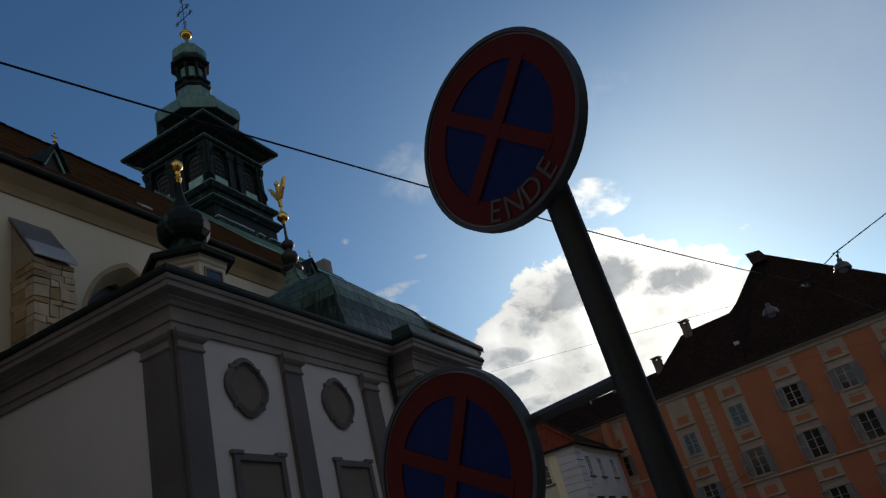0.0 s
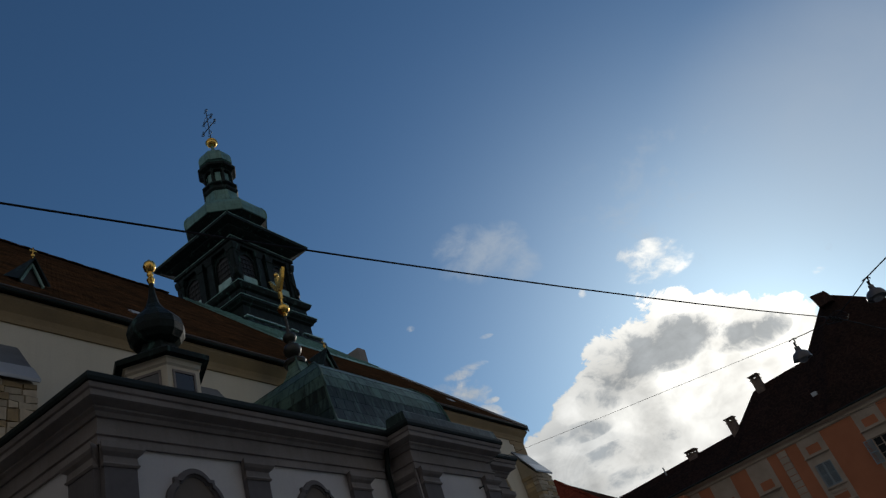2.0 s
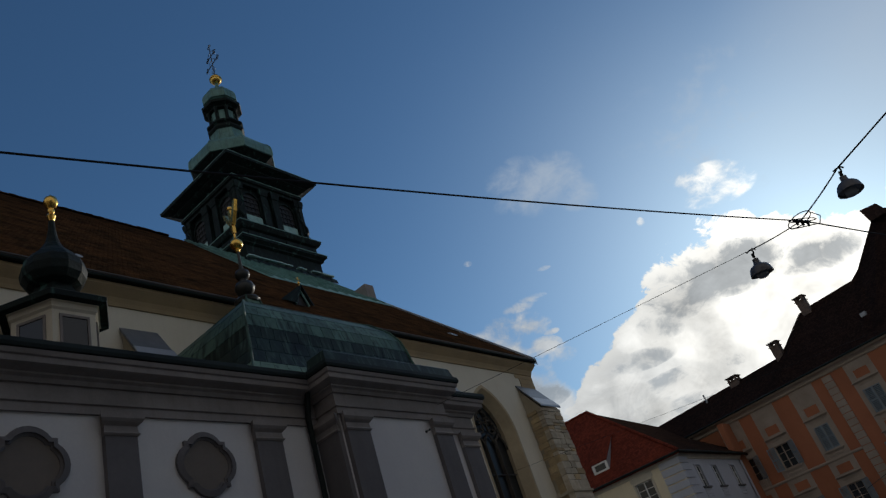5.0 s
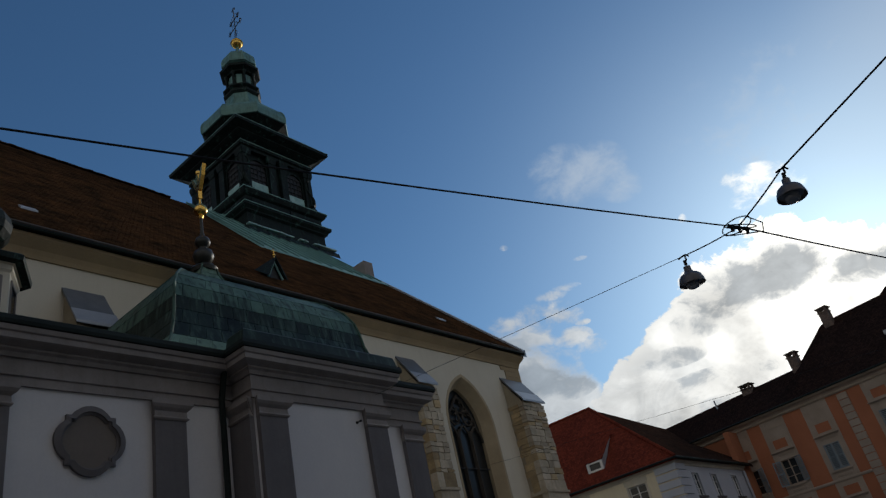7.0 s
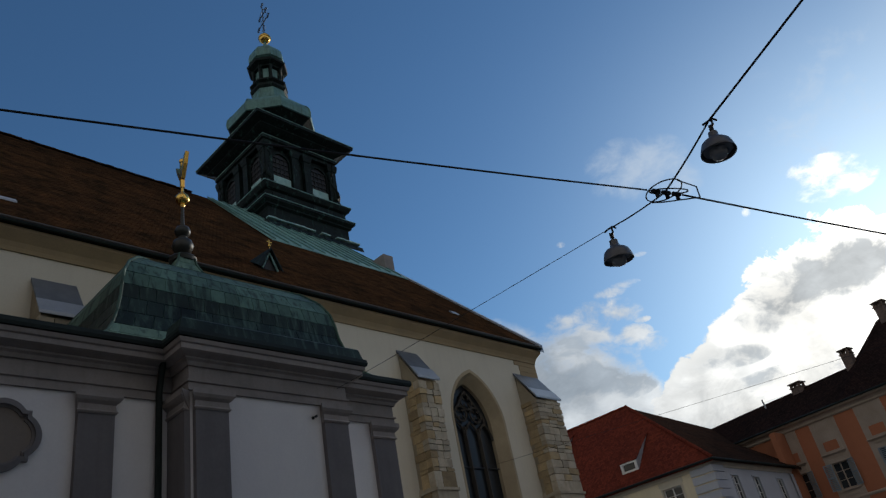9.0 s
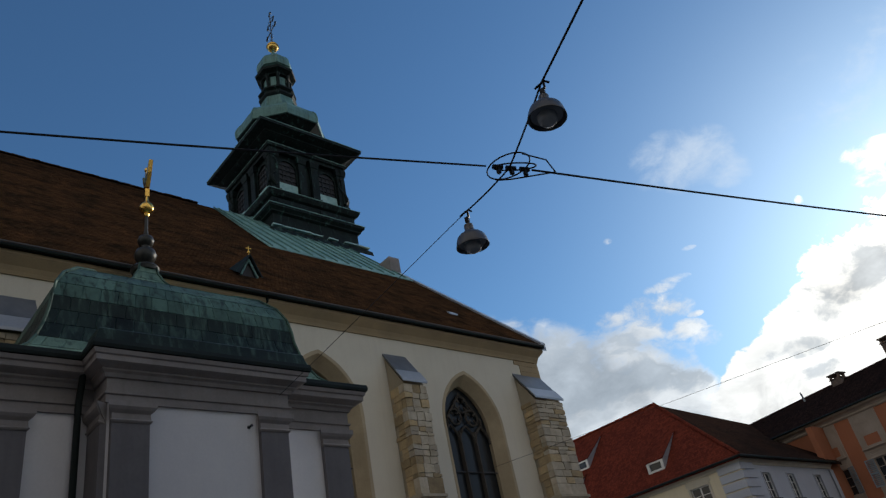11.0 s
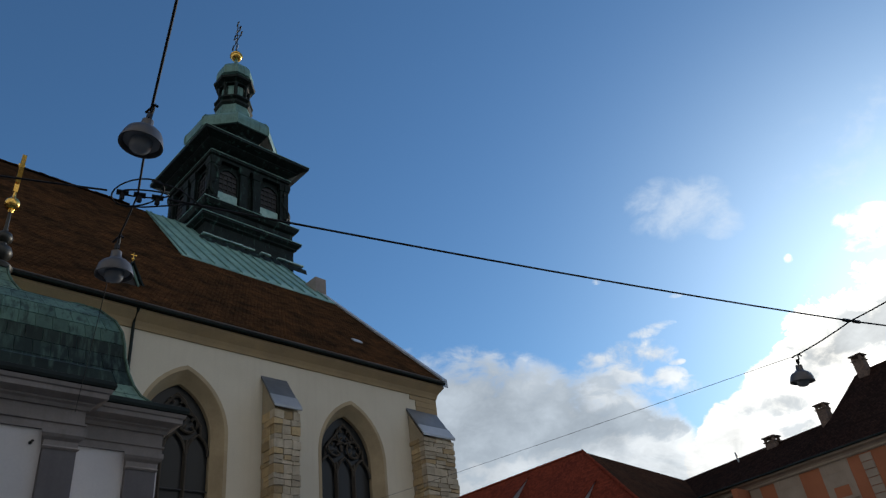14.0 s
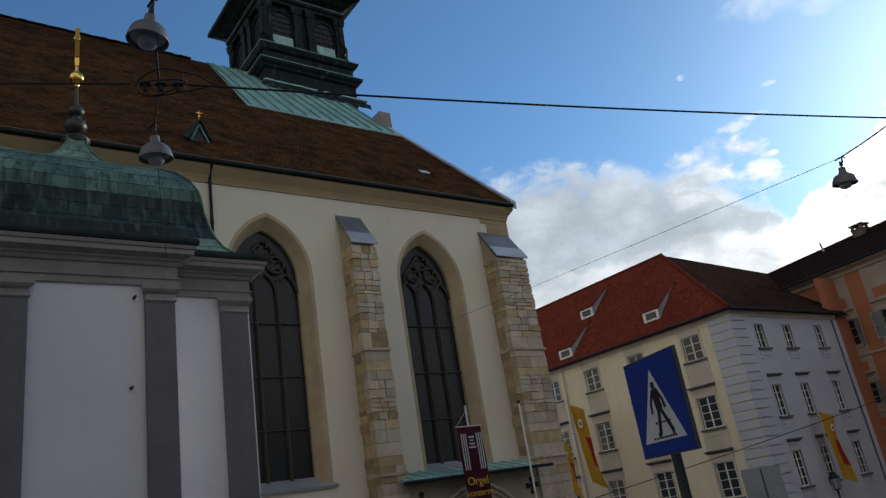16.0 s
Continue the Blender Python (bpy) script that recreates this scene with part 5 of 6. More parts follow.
def corner_house():
    holes = [(x - 0.72, x + 0.72, z, z + h) for x in YCOLS for z, h in ROWS]
    part("yellow_wall", wall_with_holes(0, 30.5, -5.0, 11.1, holes, 0.5), "yellow", corner, "pale yellow render", m=YW)
    holes = [(x - 0.55, x + 0.55, z, z + h) for x in GCOLS for z, h in ROWS]
    part("grey_wall", wall_with_holes(0.5, 14.2, -5.0, 11.1, holes, 0.5), "palegrey", corner, "pale bluish grey render", m=GW)
    bm = bmesh.new()
    box(bm, 51.4, 64.9, 2.0, 2.2, -5.0, 11.0)
    box(bm, 51.4, 51.6, 2.2, 32, -5.0, 11.0)
    part("inner_dark", bm, "black", corner)
    bm = bmesh.new()
    box(bm, 64.6, 65.1, 1.5, 12.0, -5.0, 11.1)
    part("end_wall", bm, "palegrey", corner)
    bm = bmesh.new()
    box(bm, 64.80, 65.40, 1.47, 1.53, -5.0, 10.7)
    part("edge_strip", bm, "palegrey", corner, "plain rendered wall edge")
    for x in YCOLS:
        # flat stucco strips that tie the windows of a column together
        low = -5.0
        for z, h in sorted(ROWS):
            bm = bmesh.new()
            box(bm, x - 0.98, x + 0.98, -0.03, 0.0, low, z - 0.02)
            part("window_strip", bm, "trim", corner, "flat beige stucco strip between windows", m=YW)
            low = z + h + 0.16
        bm = bmesh.new()
        box(bm, x - 0.98, x + 0.98, -0.03, 0.0, low, 10.7)
        part("window_strip", bm, "trim", corner, "flat beige stucco strip between windows", m=YW)
    for x in YCOLS:
        for k, (z, h) in enumerate(ROWS):
            facade_window(corner, YW, x, z, 1.44, h, "trim", 3 if k == 0 else 4, hood=k > 0, apron=True)
    for x in GCOLS:
        for k, (z, h) in enumerate(ROWS):
            facade_window(corner, GW, x, z, 1.10, h, "palegrey", 3 if k == 0 else 4, hood=k > 0, apron=True, surround=0.10)
    # rusticated corner: separate bands with open joints
    z = -4.8
    while z < 10.7:
        bm = bmesh.new()
        box(bm, 50.80, 52.55, 1.40, 1.5, z, z + 0.48)
        box(bm, 50.80, 50.9, 1.5, 3.15, z, z + 0.48)
        soften(bm, 0.025)
        part("quoin_band", bm, "palegrey", corner, "rusticated grey corner band")
        z += 0.585
    bm = bmesh.new()
    sweep(bm, [(50.9, 32.0), (50.9, 1.5), (65.1, 1.5)], [(-0.2, 10.72), (0.06, 10.72), (0.10, 10.85), (0.26, 10.98), (0.30, 11.10), (-0.2, 11.14)])
    part("eaves_cornice", bm, "trim", corner, "plain moulded eaves cornice")
    bm = bmesh.new()
    tube(bm, [(50.36, 32.0, 11.12), (50.36, 0.96, 11.12), (65.2, 0.96, 11.12)], 0.09, 8)
    part("gutter", bm, "edge_copper", corner, "dark eaves gutter", True)
    # roof
    e, t = 50.42, 0.2
    bm = bmesh.new()
    A = [(e, 1.02, 11.16), (58.1, 10.3, 18.9), (58.1, 32.2, 18.9), (e, 32.2, 11.16)]
    hexa(bm, [(x, y, z - t) for x, y, z in A], A)
    red = part("red_roof", bm, "red_tile", corner, "red clay tiled roof slope")
    bm = bmesh.new()
    B = [(e, 1.02, 11.16), (66.5, 1.02, 11.16), (76.6, 11.3, 18.7), (58.1, 10.3, 18.9)]
    hexa(bm, [(x, y, z - t) for x, y, z in B], B)
    part("brown_roof", bm, "brown_tile", corner, "old brown clay tiled roof slope")
    bm = bmesh.new()
    C = [(58.1, 10.3, 18.9), (76.6, 11.3, 18.7), (76.6, 20.0, 11.2), (66.0, 32.2, 11.2), (58.1, 32.2, 18.9)]
    hexa(bm, [(x, y, z - t) for x, y, z in C], C)
    part("court_roof", bm, "brown_tile", corner)
    rng = random.Random(5)
    for k in range(34):
        f0, f1 = k / 34, (k + 1.15) / 34
        a, b = Vector(A[0]).lerp(Vector(A[1]), f0), Vector(A[0]).lerp(Vector(A[1]), min(f1, 1.0))
        bm = bmesh.new()
        up = Vector((0, 0, 0.03 + 0.02 * rng.random()))
        tube(bm, [a + up, b + up * 1.8], 0.13, 6)
        part("hip_tile", bm, "red_tile", red, "", True)
    for k in range(26):
        y = 10.3 + k * 0.84
        bm = bmesh.new()
        tube(bm, [(58.1, y, 18.93), (58.1, y + 0.86, 18.96)], 0.13, 6)
        part("ridge_tile", bm, "red_tile", red, "", True)
    # shed dormers: white front, small dark window, triangular zinc cheeks
    for x, y in ((51.55, 8.0), (54.45, 16.6), (50.95, 16.75)):
        z = 11.16 + (x - e) * 1.008
        run = 3.0
        bm = bmesh.new()
        hexa(bm, [(x, y - 0.75, z + 0.72), (x, y + 0.75, z + 0.72), (x + run, y + 0.75, z + run + 0.02), (x + run, y - 0.75, z + run + 0.02)],
             [(x - 0.08, y - 0.85, z + 0.80), (x - 0.08, y + 0.85, z + 0.80), (x + run, y + 0.85, z + run + 0.10), (x + run, y - 0.85, z + run + 0.10)])
        dm = part("roof_dormer", bm, "red_tile", corner, "small shed dormer with pale cheeks")
        for s in (-1, 1):
            bm = bmesh.new()
            yy = y + s * 0.72
            hexa(bm, [(x, yy - 0.03, z), (x, yy - 0.03, z + 0.72), (x + run, yy - 0.03, z + run + 0.06)], [(x, yy + 0.03, z), (x, yy + 0.03, z + 0.72), (x + run, yy + 0.03, z + run + 0.06)])
            part("cheek", bm, "zinc", dm, "triangular zinc cheek")
        bm = bmesh.new()
        for a, b, c, d in ((-0.72, -0.5, 0.0, 0.74), (0.5, 0.72, 0.0, 0.74), (-0.5, 0.5, 0.0, 0.14), (-0.5, 0.5, 0.62, 0.74)):
            box(bm, x - 0.03, x + 0.06, y + a, y + b, z + c, z + d)
        part("dormer_front", bm, "sash", dm, "white dormer frame")
        bm = bmesh.new()
        box(bm, x + 0.05, x + 0.07, y - 0.5, y + 0.5, z + 0.14, z + 0.62)
        part("dormer_pane", bm, "pane", dm)
    bm = bmesh.new()
    tube(bm, [(50.5, 17.4, 11.1), (50.75, 17.4, 10.6), (50.8, 17.4, -3)], 0.07, 8)
    part("downpipe", bm, "trim", corner, "pale rainwater pipe", True)


corner_house()

# ---- orange town house ----
OA = math.atan2(-0.984, -0.177)
OW = facing(67.75, 4.0, OA)           # x runs along the facade towards the camera's side of the square
orange = thing("orange_house", "orange rendered town house with sand stucco trim and shutters", "house", (73, -12, ground_z(73)))
OCOLS_A = (2.4, 6.0, 10.0)
OCOLS_B = (15.3, 20.6, 25.4, 30.2, 35.0)
OROWS_A = ((8.65, 2.05), (4.05, 1.65), (-0.6, 2.0))
OROWS_B = ((9.75, 2.0), (5.1, 2.4), (0.2, 2.2))
EAVE = 14.75
SHUT = {(2, 0): "closed", (3, 0): "closed"}


def orange_house():
    holes = [(x - 0.66, x + 0.66, z, z + h) for x in OCOLS_A for z, h in OROWS_A] + [(x - 0.72, x + 0.72, z, z + h) for x in OCOLS_B for z, h in OROWS_B]
    part("facade_wall", wall_with_holes(-6.0, 42.0, -6.0, EAVE, holes, 0.5), "orange", orange, "warm orange render", m=OW)
    bm = bmesh.new()
    box(bm, -6.0, 42.0, 0.5, 0.7, -6.0, EAVE)
    part("inner_dark", bm, "black", orange, m=OW)
    bm = bmesh.new()
    box(bm, 41.5, 42.0, 0.7, 15.0, -6.0, EAVE)
    part("end_wall", bm, "orange", orange, m=OW)
    bm = bmesh.new()
    box(bm, 65.12, 67.6, 1.5, 2.0, -6.0, 14.2)
    part("return_wall", bm, "orange", orange, "narrow orange wall beside the grey house")
    n = 0
    for cols, rows, w in ((OCOLS_A, OROWS_A, 1.32), (OCOLS_B, OROWS_B, 1.44)):
        for x in cols:
            for k, (z, h) in enumerate(rows):
                facade_window(orange, OW, x, z, w, h, "otrim", 3, hood=True, apron=True, shutters=SHUT.get((n, k), "open"), sash="otrim", surround=0.18)
            # grey-sand stucco strip behind the column, cut round its openings
            low = -6.0
            for z, h in sorted(rows):
                bm = bmesh.new()
                box(bm, x - 1.14, x + 1.14, -0.028, 0.0, low, z - 0.02)
                part("column_strip", bm, "otrim", orange, "sand stucco strip between the windows", m=OW)
                for sx in (-1, 1):
                    bm = bmesh.new()
                    a, b = sorted((x + sx * (w / 2 + 0.18), x + sx * 1.14))
                    box(bm, a, b, -0.028, 0.0, z - 0.02, z + h + 0.18)
                    part("column_strip", bm, "otrim", orange, "sand stucco strip beside the window", m=OW)
                low = z + h + 0.18
                if z < rows[0][0]:
                    bm = bmesh.new()
                    box(bm, x - 0.62, x + 0.62, -0.036, -0.028, low + 0.75, low + 1.45)
                    part("orange_field", bm, "orange", orange, "small orange rendered field", m=OW)
            bm = bmesh.new()
            box(bm, x - 1.14, x + 1.14, -0.028, 0.0, low, 14.15)
            part("column_strip", bm, "otrim", orange, "sand stucco strip below the eaves", m=OW)
            bm = bmesh.new()
            box(bm, x - 0.60, x + 0.60, -0.036, -0.028, low + 0.80, low + 1.55)
            part("orange_field", bm, "orange", orange, "small orange rendered field", m=OW)
            # stucco fields above and between the windows
            for z0, z1, ww in ((rows[0][0] + rows[0][1] + 0.95, rows[0][0] + rows[0][1] + 1.75, 0.62), (13.55, 14.2, 0.75)):
                if z1 > 14.3:
                    continue
                bm = bmesh.new()
                for a, b, c, d in ((x - ww - 0.25, x + ww + 0.25, z0 - 0.12, z0), (x - ww - 0.25, x + ww + 0.25, z1, z1 + 0.12), (x - ww - 0.25, x - ww, z0, z1), (x + ww, x + ww + 0.25, z0, z1)):
                    box(bm, a, b, -0.06, 0.0, c, d)
                part("stucco_field", bm, "otrim", orange, "sand coloured stucco panel frame", m=OW)
            n += 1
    # lesenes
    for x, w in ((12.55, 0.85), (0.2, 0.5), (8.05, 0.35), (4.2, 0.35)):
        if w > 0.6:
            z = -5.5
            while z < 14.0:
                bm = bmesh.new()
                box(bm, x - w / 2, x + w / 2, -0.10, 0.0, z, z + 0.5)
                soften(bm, 0.03)
                part("quoin_stone", bm, "otrim", orange, "banded stucco quoin", m=OW)
                z += 0.56
    for z, o, a, b in ((14.15, 0.16, -6.0, 42.0), (3.35, 0.14, -6.0, 12.1), (4.55, 0.16, 13.0, 42.0), (7.7, 0.10, -6.0, 12.1)):
        bm = bmesh.new()
        loft(bm, [[(x, 0.0, z), (x, -o * 0.5, z), (x, -o, z + 0.08), (x, -o, z + 0.18), (x, 0.0, z + 0.24)] for x in (a, b)])
        part("string_course", bm, "otrim", orange, "moulded stucco string course", m=OW)
    bm = bmesh.new()
    loft(bm, [[(x, 0.0, 14.35), (x, -0.1, 14.35), (x, -0.2, 14.5), (x, -0.5, 14.62), (x, -0.55, 14.75), (x, 0.0, 14.8)] for x in (-6.0, 42.0)])
    part("eaves_cornice", bm, "otrim", orange, "wide moulded eaves cornice", m=OW)
    bm = bmesh.new()
    tube(bm, [(-6.0, -0.66, 14.82), (42.0, -0.66, 14.82)], 0.09, 8)
    part("gutter", bm, "edge_copper", orange, "", True, m=OW)
    # roof: the ridge climbs in steps towards the tall hipped part
    ridge = [(-9.0, 18.55), (7.2, 18.8), (8.4, 19.45), (11.2, 21.5), (12.6, 21.65), (17.0, 21.7), (18.0, 22.3), (21.9, 26.0), (22.6, 26.1), (27.8, 22.2), (33.2, 18.2), (37.0, 15.6)]
    bm = bmesh.new()
    t = 0.2
    eave = [(x, -0.72, EAVE + 0.02) for x, _ in ridge]
    crest = [(x, 7.0, z) for x, z in ridge]
    rear = [(x, 15.5, EAVE) for x, _ in ridge]
    rows = [[bm.verts.new(p) for p in line] for line in (eave, crest, rear)]
    for a, b in zip(rows, rows[1:]):
        for k in range(len(a) - 1):
            bm.faces.new((a[k], a[k + 1], b[k + 1], b[k]))
    bmesh.ops.solidify(bm, geom=bm.faces[:], thickness=t)
    part("tiled_roof", bm, "dark_tile", orange, "dark brown tiled roof stepping up to a tall hip", m=OW)
    bm = bmesh.new()
    for (xa, za), (xb, zb) in zip(ridge, ridge[1:]):
        tube(bm, [(xa, 7.0, za + 0.03), (xb, 7.0, zb + 0.03)], 0.13, 6)
    part("ridge_tiles", bm, "dark_tile", orange, "", True, m=OW)
    bm = bmesh.new()
    hexa(bm, [(21.5, 5.6, 25.2), (22.9, 5.6, 25.2), (22.9, 7.2, 25.2), (21.5, 7.2, 25.2)], [(21.3, 5.4, 26.55), (22.7, 5.6, 26.4), (22.7, 7.2, 26.4), (21.3, 7.2, 26.55)])
    part("ridge_cap", bm, "dark_tile", orange, "raised ridge end", m=OW)
    # chimneys with a round flue hole
    for x, y, z0, z1, w in ((12.1, 6.6, 21.0, 22.95, 0.42), (7.6, 6.6, 18.4, 20.4, 0.42), (2.0, 6.8, 18.2, 19.45, 0.5)):
        bm = bmesh.new()
        box(bm, x - w, x + w, y - w, y + w, z0, z1 - 0.5)
        ch = part("chimney", bm, "brick", orange, "square brick chimney with open cap", m=OW)
        bm = bmesh.new()
        box(bm, x - w - 0.08, x + w + 0.08, y - w - 0.08, y + w + 0.08, z1 - 0.5, z1 - 0.42)
        for sx in (-1, 1):
            for sy in (-1, 1):
                box(bm, x + sx * (w - 0.1) - 0.1, x + sx * (w - 0.1) + 0.1, y + sy * (w - 0.1) - 0.1, y + sy * (w - 0.1) + 0.1, z1 - 0.42, z1 - 0.1)
        box(bm, x - w - 0.12, x + w + 0.12, y - w - 0.12, y + w + 0.12, z1 - 0.1, z1)
        part("chimney_cap", bm, "brick", ch, "", m=OW)
    bm = bmesh.new()
    tube(bm, [(-1.5, 6.2, 17.6), (-1.5, 6.0, 19.1)], 0.09, 8)
    part("vent_pipe", bm, "zinc", orange, "thin vent pipe", True, m=OW)
    for x, y in ((19.4, 1.6), (17.2, 1.8)):
        bm = bmesh.new()
        z = EAVE + 0.25 + (y + 0.72) * 0.92
        box(bm, x, x + 0.5, y, y + 0.4, z, z + 0.35)
        part("roof_hatch", bm, "zinc", orange, "small glazed roof hatch", m=OW)


orange_house()

# ---- overhead cables and hanging lamps ----
RING = Vector((8.72, -17.87, 6.53))
JOIN = Vector((19.64, -21.36, 6.40))
LEFTWARD = Vector((-0.943, 0.334, 0.0))


def sag(a, b, drop, n=14):
    a, b = Vector(a), Vector(b)
    return [a.lerp(b, k / n) - Vector((0, 0, drop * 4 * (k / n) * (1 - k / n))) for k in range(n + 1)]


cable_net = thing("overhead_cables", "black overhead span cables crossing above the street", "cable", (8.59, -17.88, 6.49))
LAMP_A, LAMP_B, LAMP_C, LAMP_D = Vector((8.93, -16.88, 6.58)), Vector((8.39, -18.82, 6.85)), Vector((19.74, -20.27, 6.19)), Vector((19.7, -22.46, 6.56))
church_end, far_end = Vector((14.1, -0.15, 9.75)), Vector((5.3, -29.5, 9.6))
bm = bmesh.new()
tube(bm, sag(RING + LEFTWARD * 34 + Vector((0, 0, 1.3)), RING + LEFTWARD * 0.3, 0.555, 20), 0.011, 6)
part("span_cable", bm, "cable", cable_net, "", True)
bm = bmesh.new()
tube(bm, sag(RING - LEFTWARD * 0.3, JOIN, 0.06), 0.013, 6)
part("span_cable", bm, "cable", cable_net, "", True)
bm = bmesh.new()
tube(bm, sag(JOIN, JOIN - LEFTWARD * 40 + Vector((0, 0, 0.5)), 0.1), 0.014, 6)
part("span_cable", bm, "cable", cable_net, "", True)
up = Vector((0, 0, 0.03))
for a, b, r in ((church_end, LAMP_A + up, 0.005), (LAMP_A + up, RING, 0.010), (RING, LAMP_B + up, 0.012), (LAMP_B + up, far_end, 0.014),
                (Vector((25.8, -0.1, 9.2)), LAMP_C + up, 0.005), (LAMP_C + up, JOIN, 0.012), (JOIN, LAMP_D + up, 0.012), (LAMP_D + up, Vector((18.0, -33.0, 8.6)), 0.012)):
    bm = bmesh.new()
    tube(bm, sag(a, b, 0.02, 8), r, 6)
    part("cross_cable", bm, "cable", cable_net, "", True)
bm = bmesh.new()
side = Vector((0.26, -0.965, 0))
for tilt, r, off in ((0.42, 0.20, Vector((0.0, 0, 0.03))), (-0.30, 0.19, Vector((0.06, -0.03, 0.02)))):
    along = -LEFTWARD
    tube(bm, [RING + off + r * (1.15 * math.cos(a) * along + math.sin(a) * (side * 0.95 + Vector((0, 0, tilt)))) for a in [2 * math.pi * k / 22 for k in range(23)]], 0.009, 6)
tube(bm, [RING - LEFTWARD * 0.62, RING - LEFTWARD * 0.3 + side * 0.2 + up, RING + side * 0.20 + up * 3], 0.009, 6)
tube(bm, [RING - LEFTWARD * 0.62, RING - LEFTWARD * 0.2 - side * 0.2 - up, RING - side * 0.20 - up * 2], 0.009, 6)
part("cable_ring", bm, "cable", cable_net, "looped cable ring at the crossing", True)
for s in (-0.15, 0.02, 0.20):
    bm = bmesh.new()
    c = RING - LEFTWARD * s
    tube(bm, [c - LEFTWARD * 0.06, c + LEFTWARD * 0.06], 0.03, 6)
    box(bm, c.x - 0.02, c.x + 0.02, c.y - 0.02, c.y + 0.02, c.z - 0.09, c.z + 0.02)
    part("clamp", bm, "iron", cable_net, "small cable clamp")
bm = bmesh.new()
for s in (-0.1, 0.15):
    c = JOIN - LEFTWARD * s
    tube(bm, [c - LEFTWARD * 0.08, c + LEFTWARD * 0.08], 0.03, 6)
part("clamp", bm, "iron", cable_net, "small cable clamp")


def hanging_lamp():
    """Bell-shaped street lamp hung under a cable; its origin is the clamp on the cable."""
    ob = thing("street_lamp", "grey bell-shaped street lamp hanging from an overhead cable", "street lamp", (0, 0, 0), "hanging street lamps")
    bm = bmesh.new()
    lathe(bm, [(0.035, -0.17), (0.065, -0.18), (0.07, -0.26), (0.085, -0.29), (0.10, -0.31), (0.16, -0.34), (0.20, -0.38), (0.222, -0.44), (0.236, -0.50), (0.242, -0.52), (0.242, -0.535), (0.228, -0.535), (0.214, -0.50), (0.19, -0.44), (0.12, -0.37)], 0, 0, 28)
    part("shade", bm, "lamp", ob, "grey enamelled bell shade", True)
    bm = bmesh.new()
    lathe(bm, [(0.20, -0.49), (0.18, -0.44), (0.11, -0.385)], 0, 0, 24)
    part("reflector", bm, "lamp_in", ob, "pale inner reflector", True)
    bm = bmesh.new()
    lathe(bm, [(0.12, -0.47), (0.125, -0.53), (0.115, -0.58), (0.09, -0.61), (0.03, -0.63)], 0, 0, 20)
    part("glass_bowl", bm, "lens", ob, "clear glass bowl", True)
    bm = bmesh.new()
    tube(bm, [(-0.10, 0.0, 0.0), (-0.03, 0.0, 0.03), (0.05, 0.0, 0.05), (0.10, 0.0, 0.0)], 0.016, 6)
    tube(bm, [(0.03, 0, 0.04), (0.035, 0, -0.05), (0.0, 0, -0.10), (0.0, 0, -0.18)], 0.018, 6)
    box(bm, -0.03, 0.03, -0.02, 0.02, -0.14, -0.05)
    part("hanger", bm, "iron", ob, "black iron hanger", True)
    return ob


lamp = hanging_lamp()
lamp.matrix_basis = pose(*LAMP_A, 4, 3, -75) @ Matrix.Scale(0.86, 4)
copy_thing(lamp, pose(*LAMP_B, -4, 6, -75))
copy_thing(lamp, pose(*LAMP_C, 2, 8, -80))
copy_thing(lamp, pose(*LAMP_D, -3, 5, -80))


# ---- traffic signs ----
def text_mesh(body, size, depth, mat, name):
    cu = bpy.data.curves.new(name, "FONT")
    cu.body, cu.size, cu.extrude, cu.align_x, cu.align_y = body, size, depth, "CENTER", "CENTER"
    tmp = bpy.data.objects.new(name, cu)
    scene.collection.objects.link(tmp)
    me = bpy.data.meshes.new_from_object(tmp.evaluated_get(bpy.context.evaluated_depsgraph_get()))
    bpy.data.objects.remove(tmp)
    me.materials.clear()
    me.materials.append(M[mat])
    return me


def disc(bm, r, y0, y1, n=48, inner=None):
    def ring(rr, y):
        return [(rr * math.cos(2 * math.pi * k / n), y, rr * math.sin(2 * math.pi * k / n)) for k in range(n)]
    if inner is None:
        hexa(bm, ring(r, y0), ring(r, y1))
    else:
        loft(bm, [ring(inner, y0), ring(inner, y1), ring(r, y1), ring(r, y0), ring(inner, y0)], True, False)


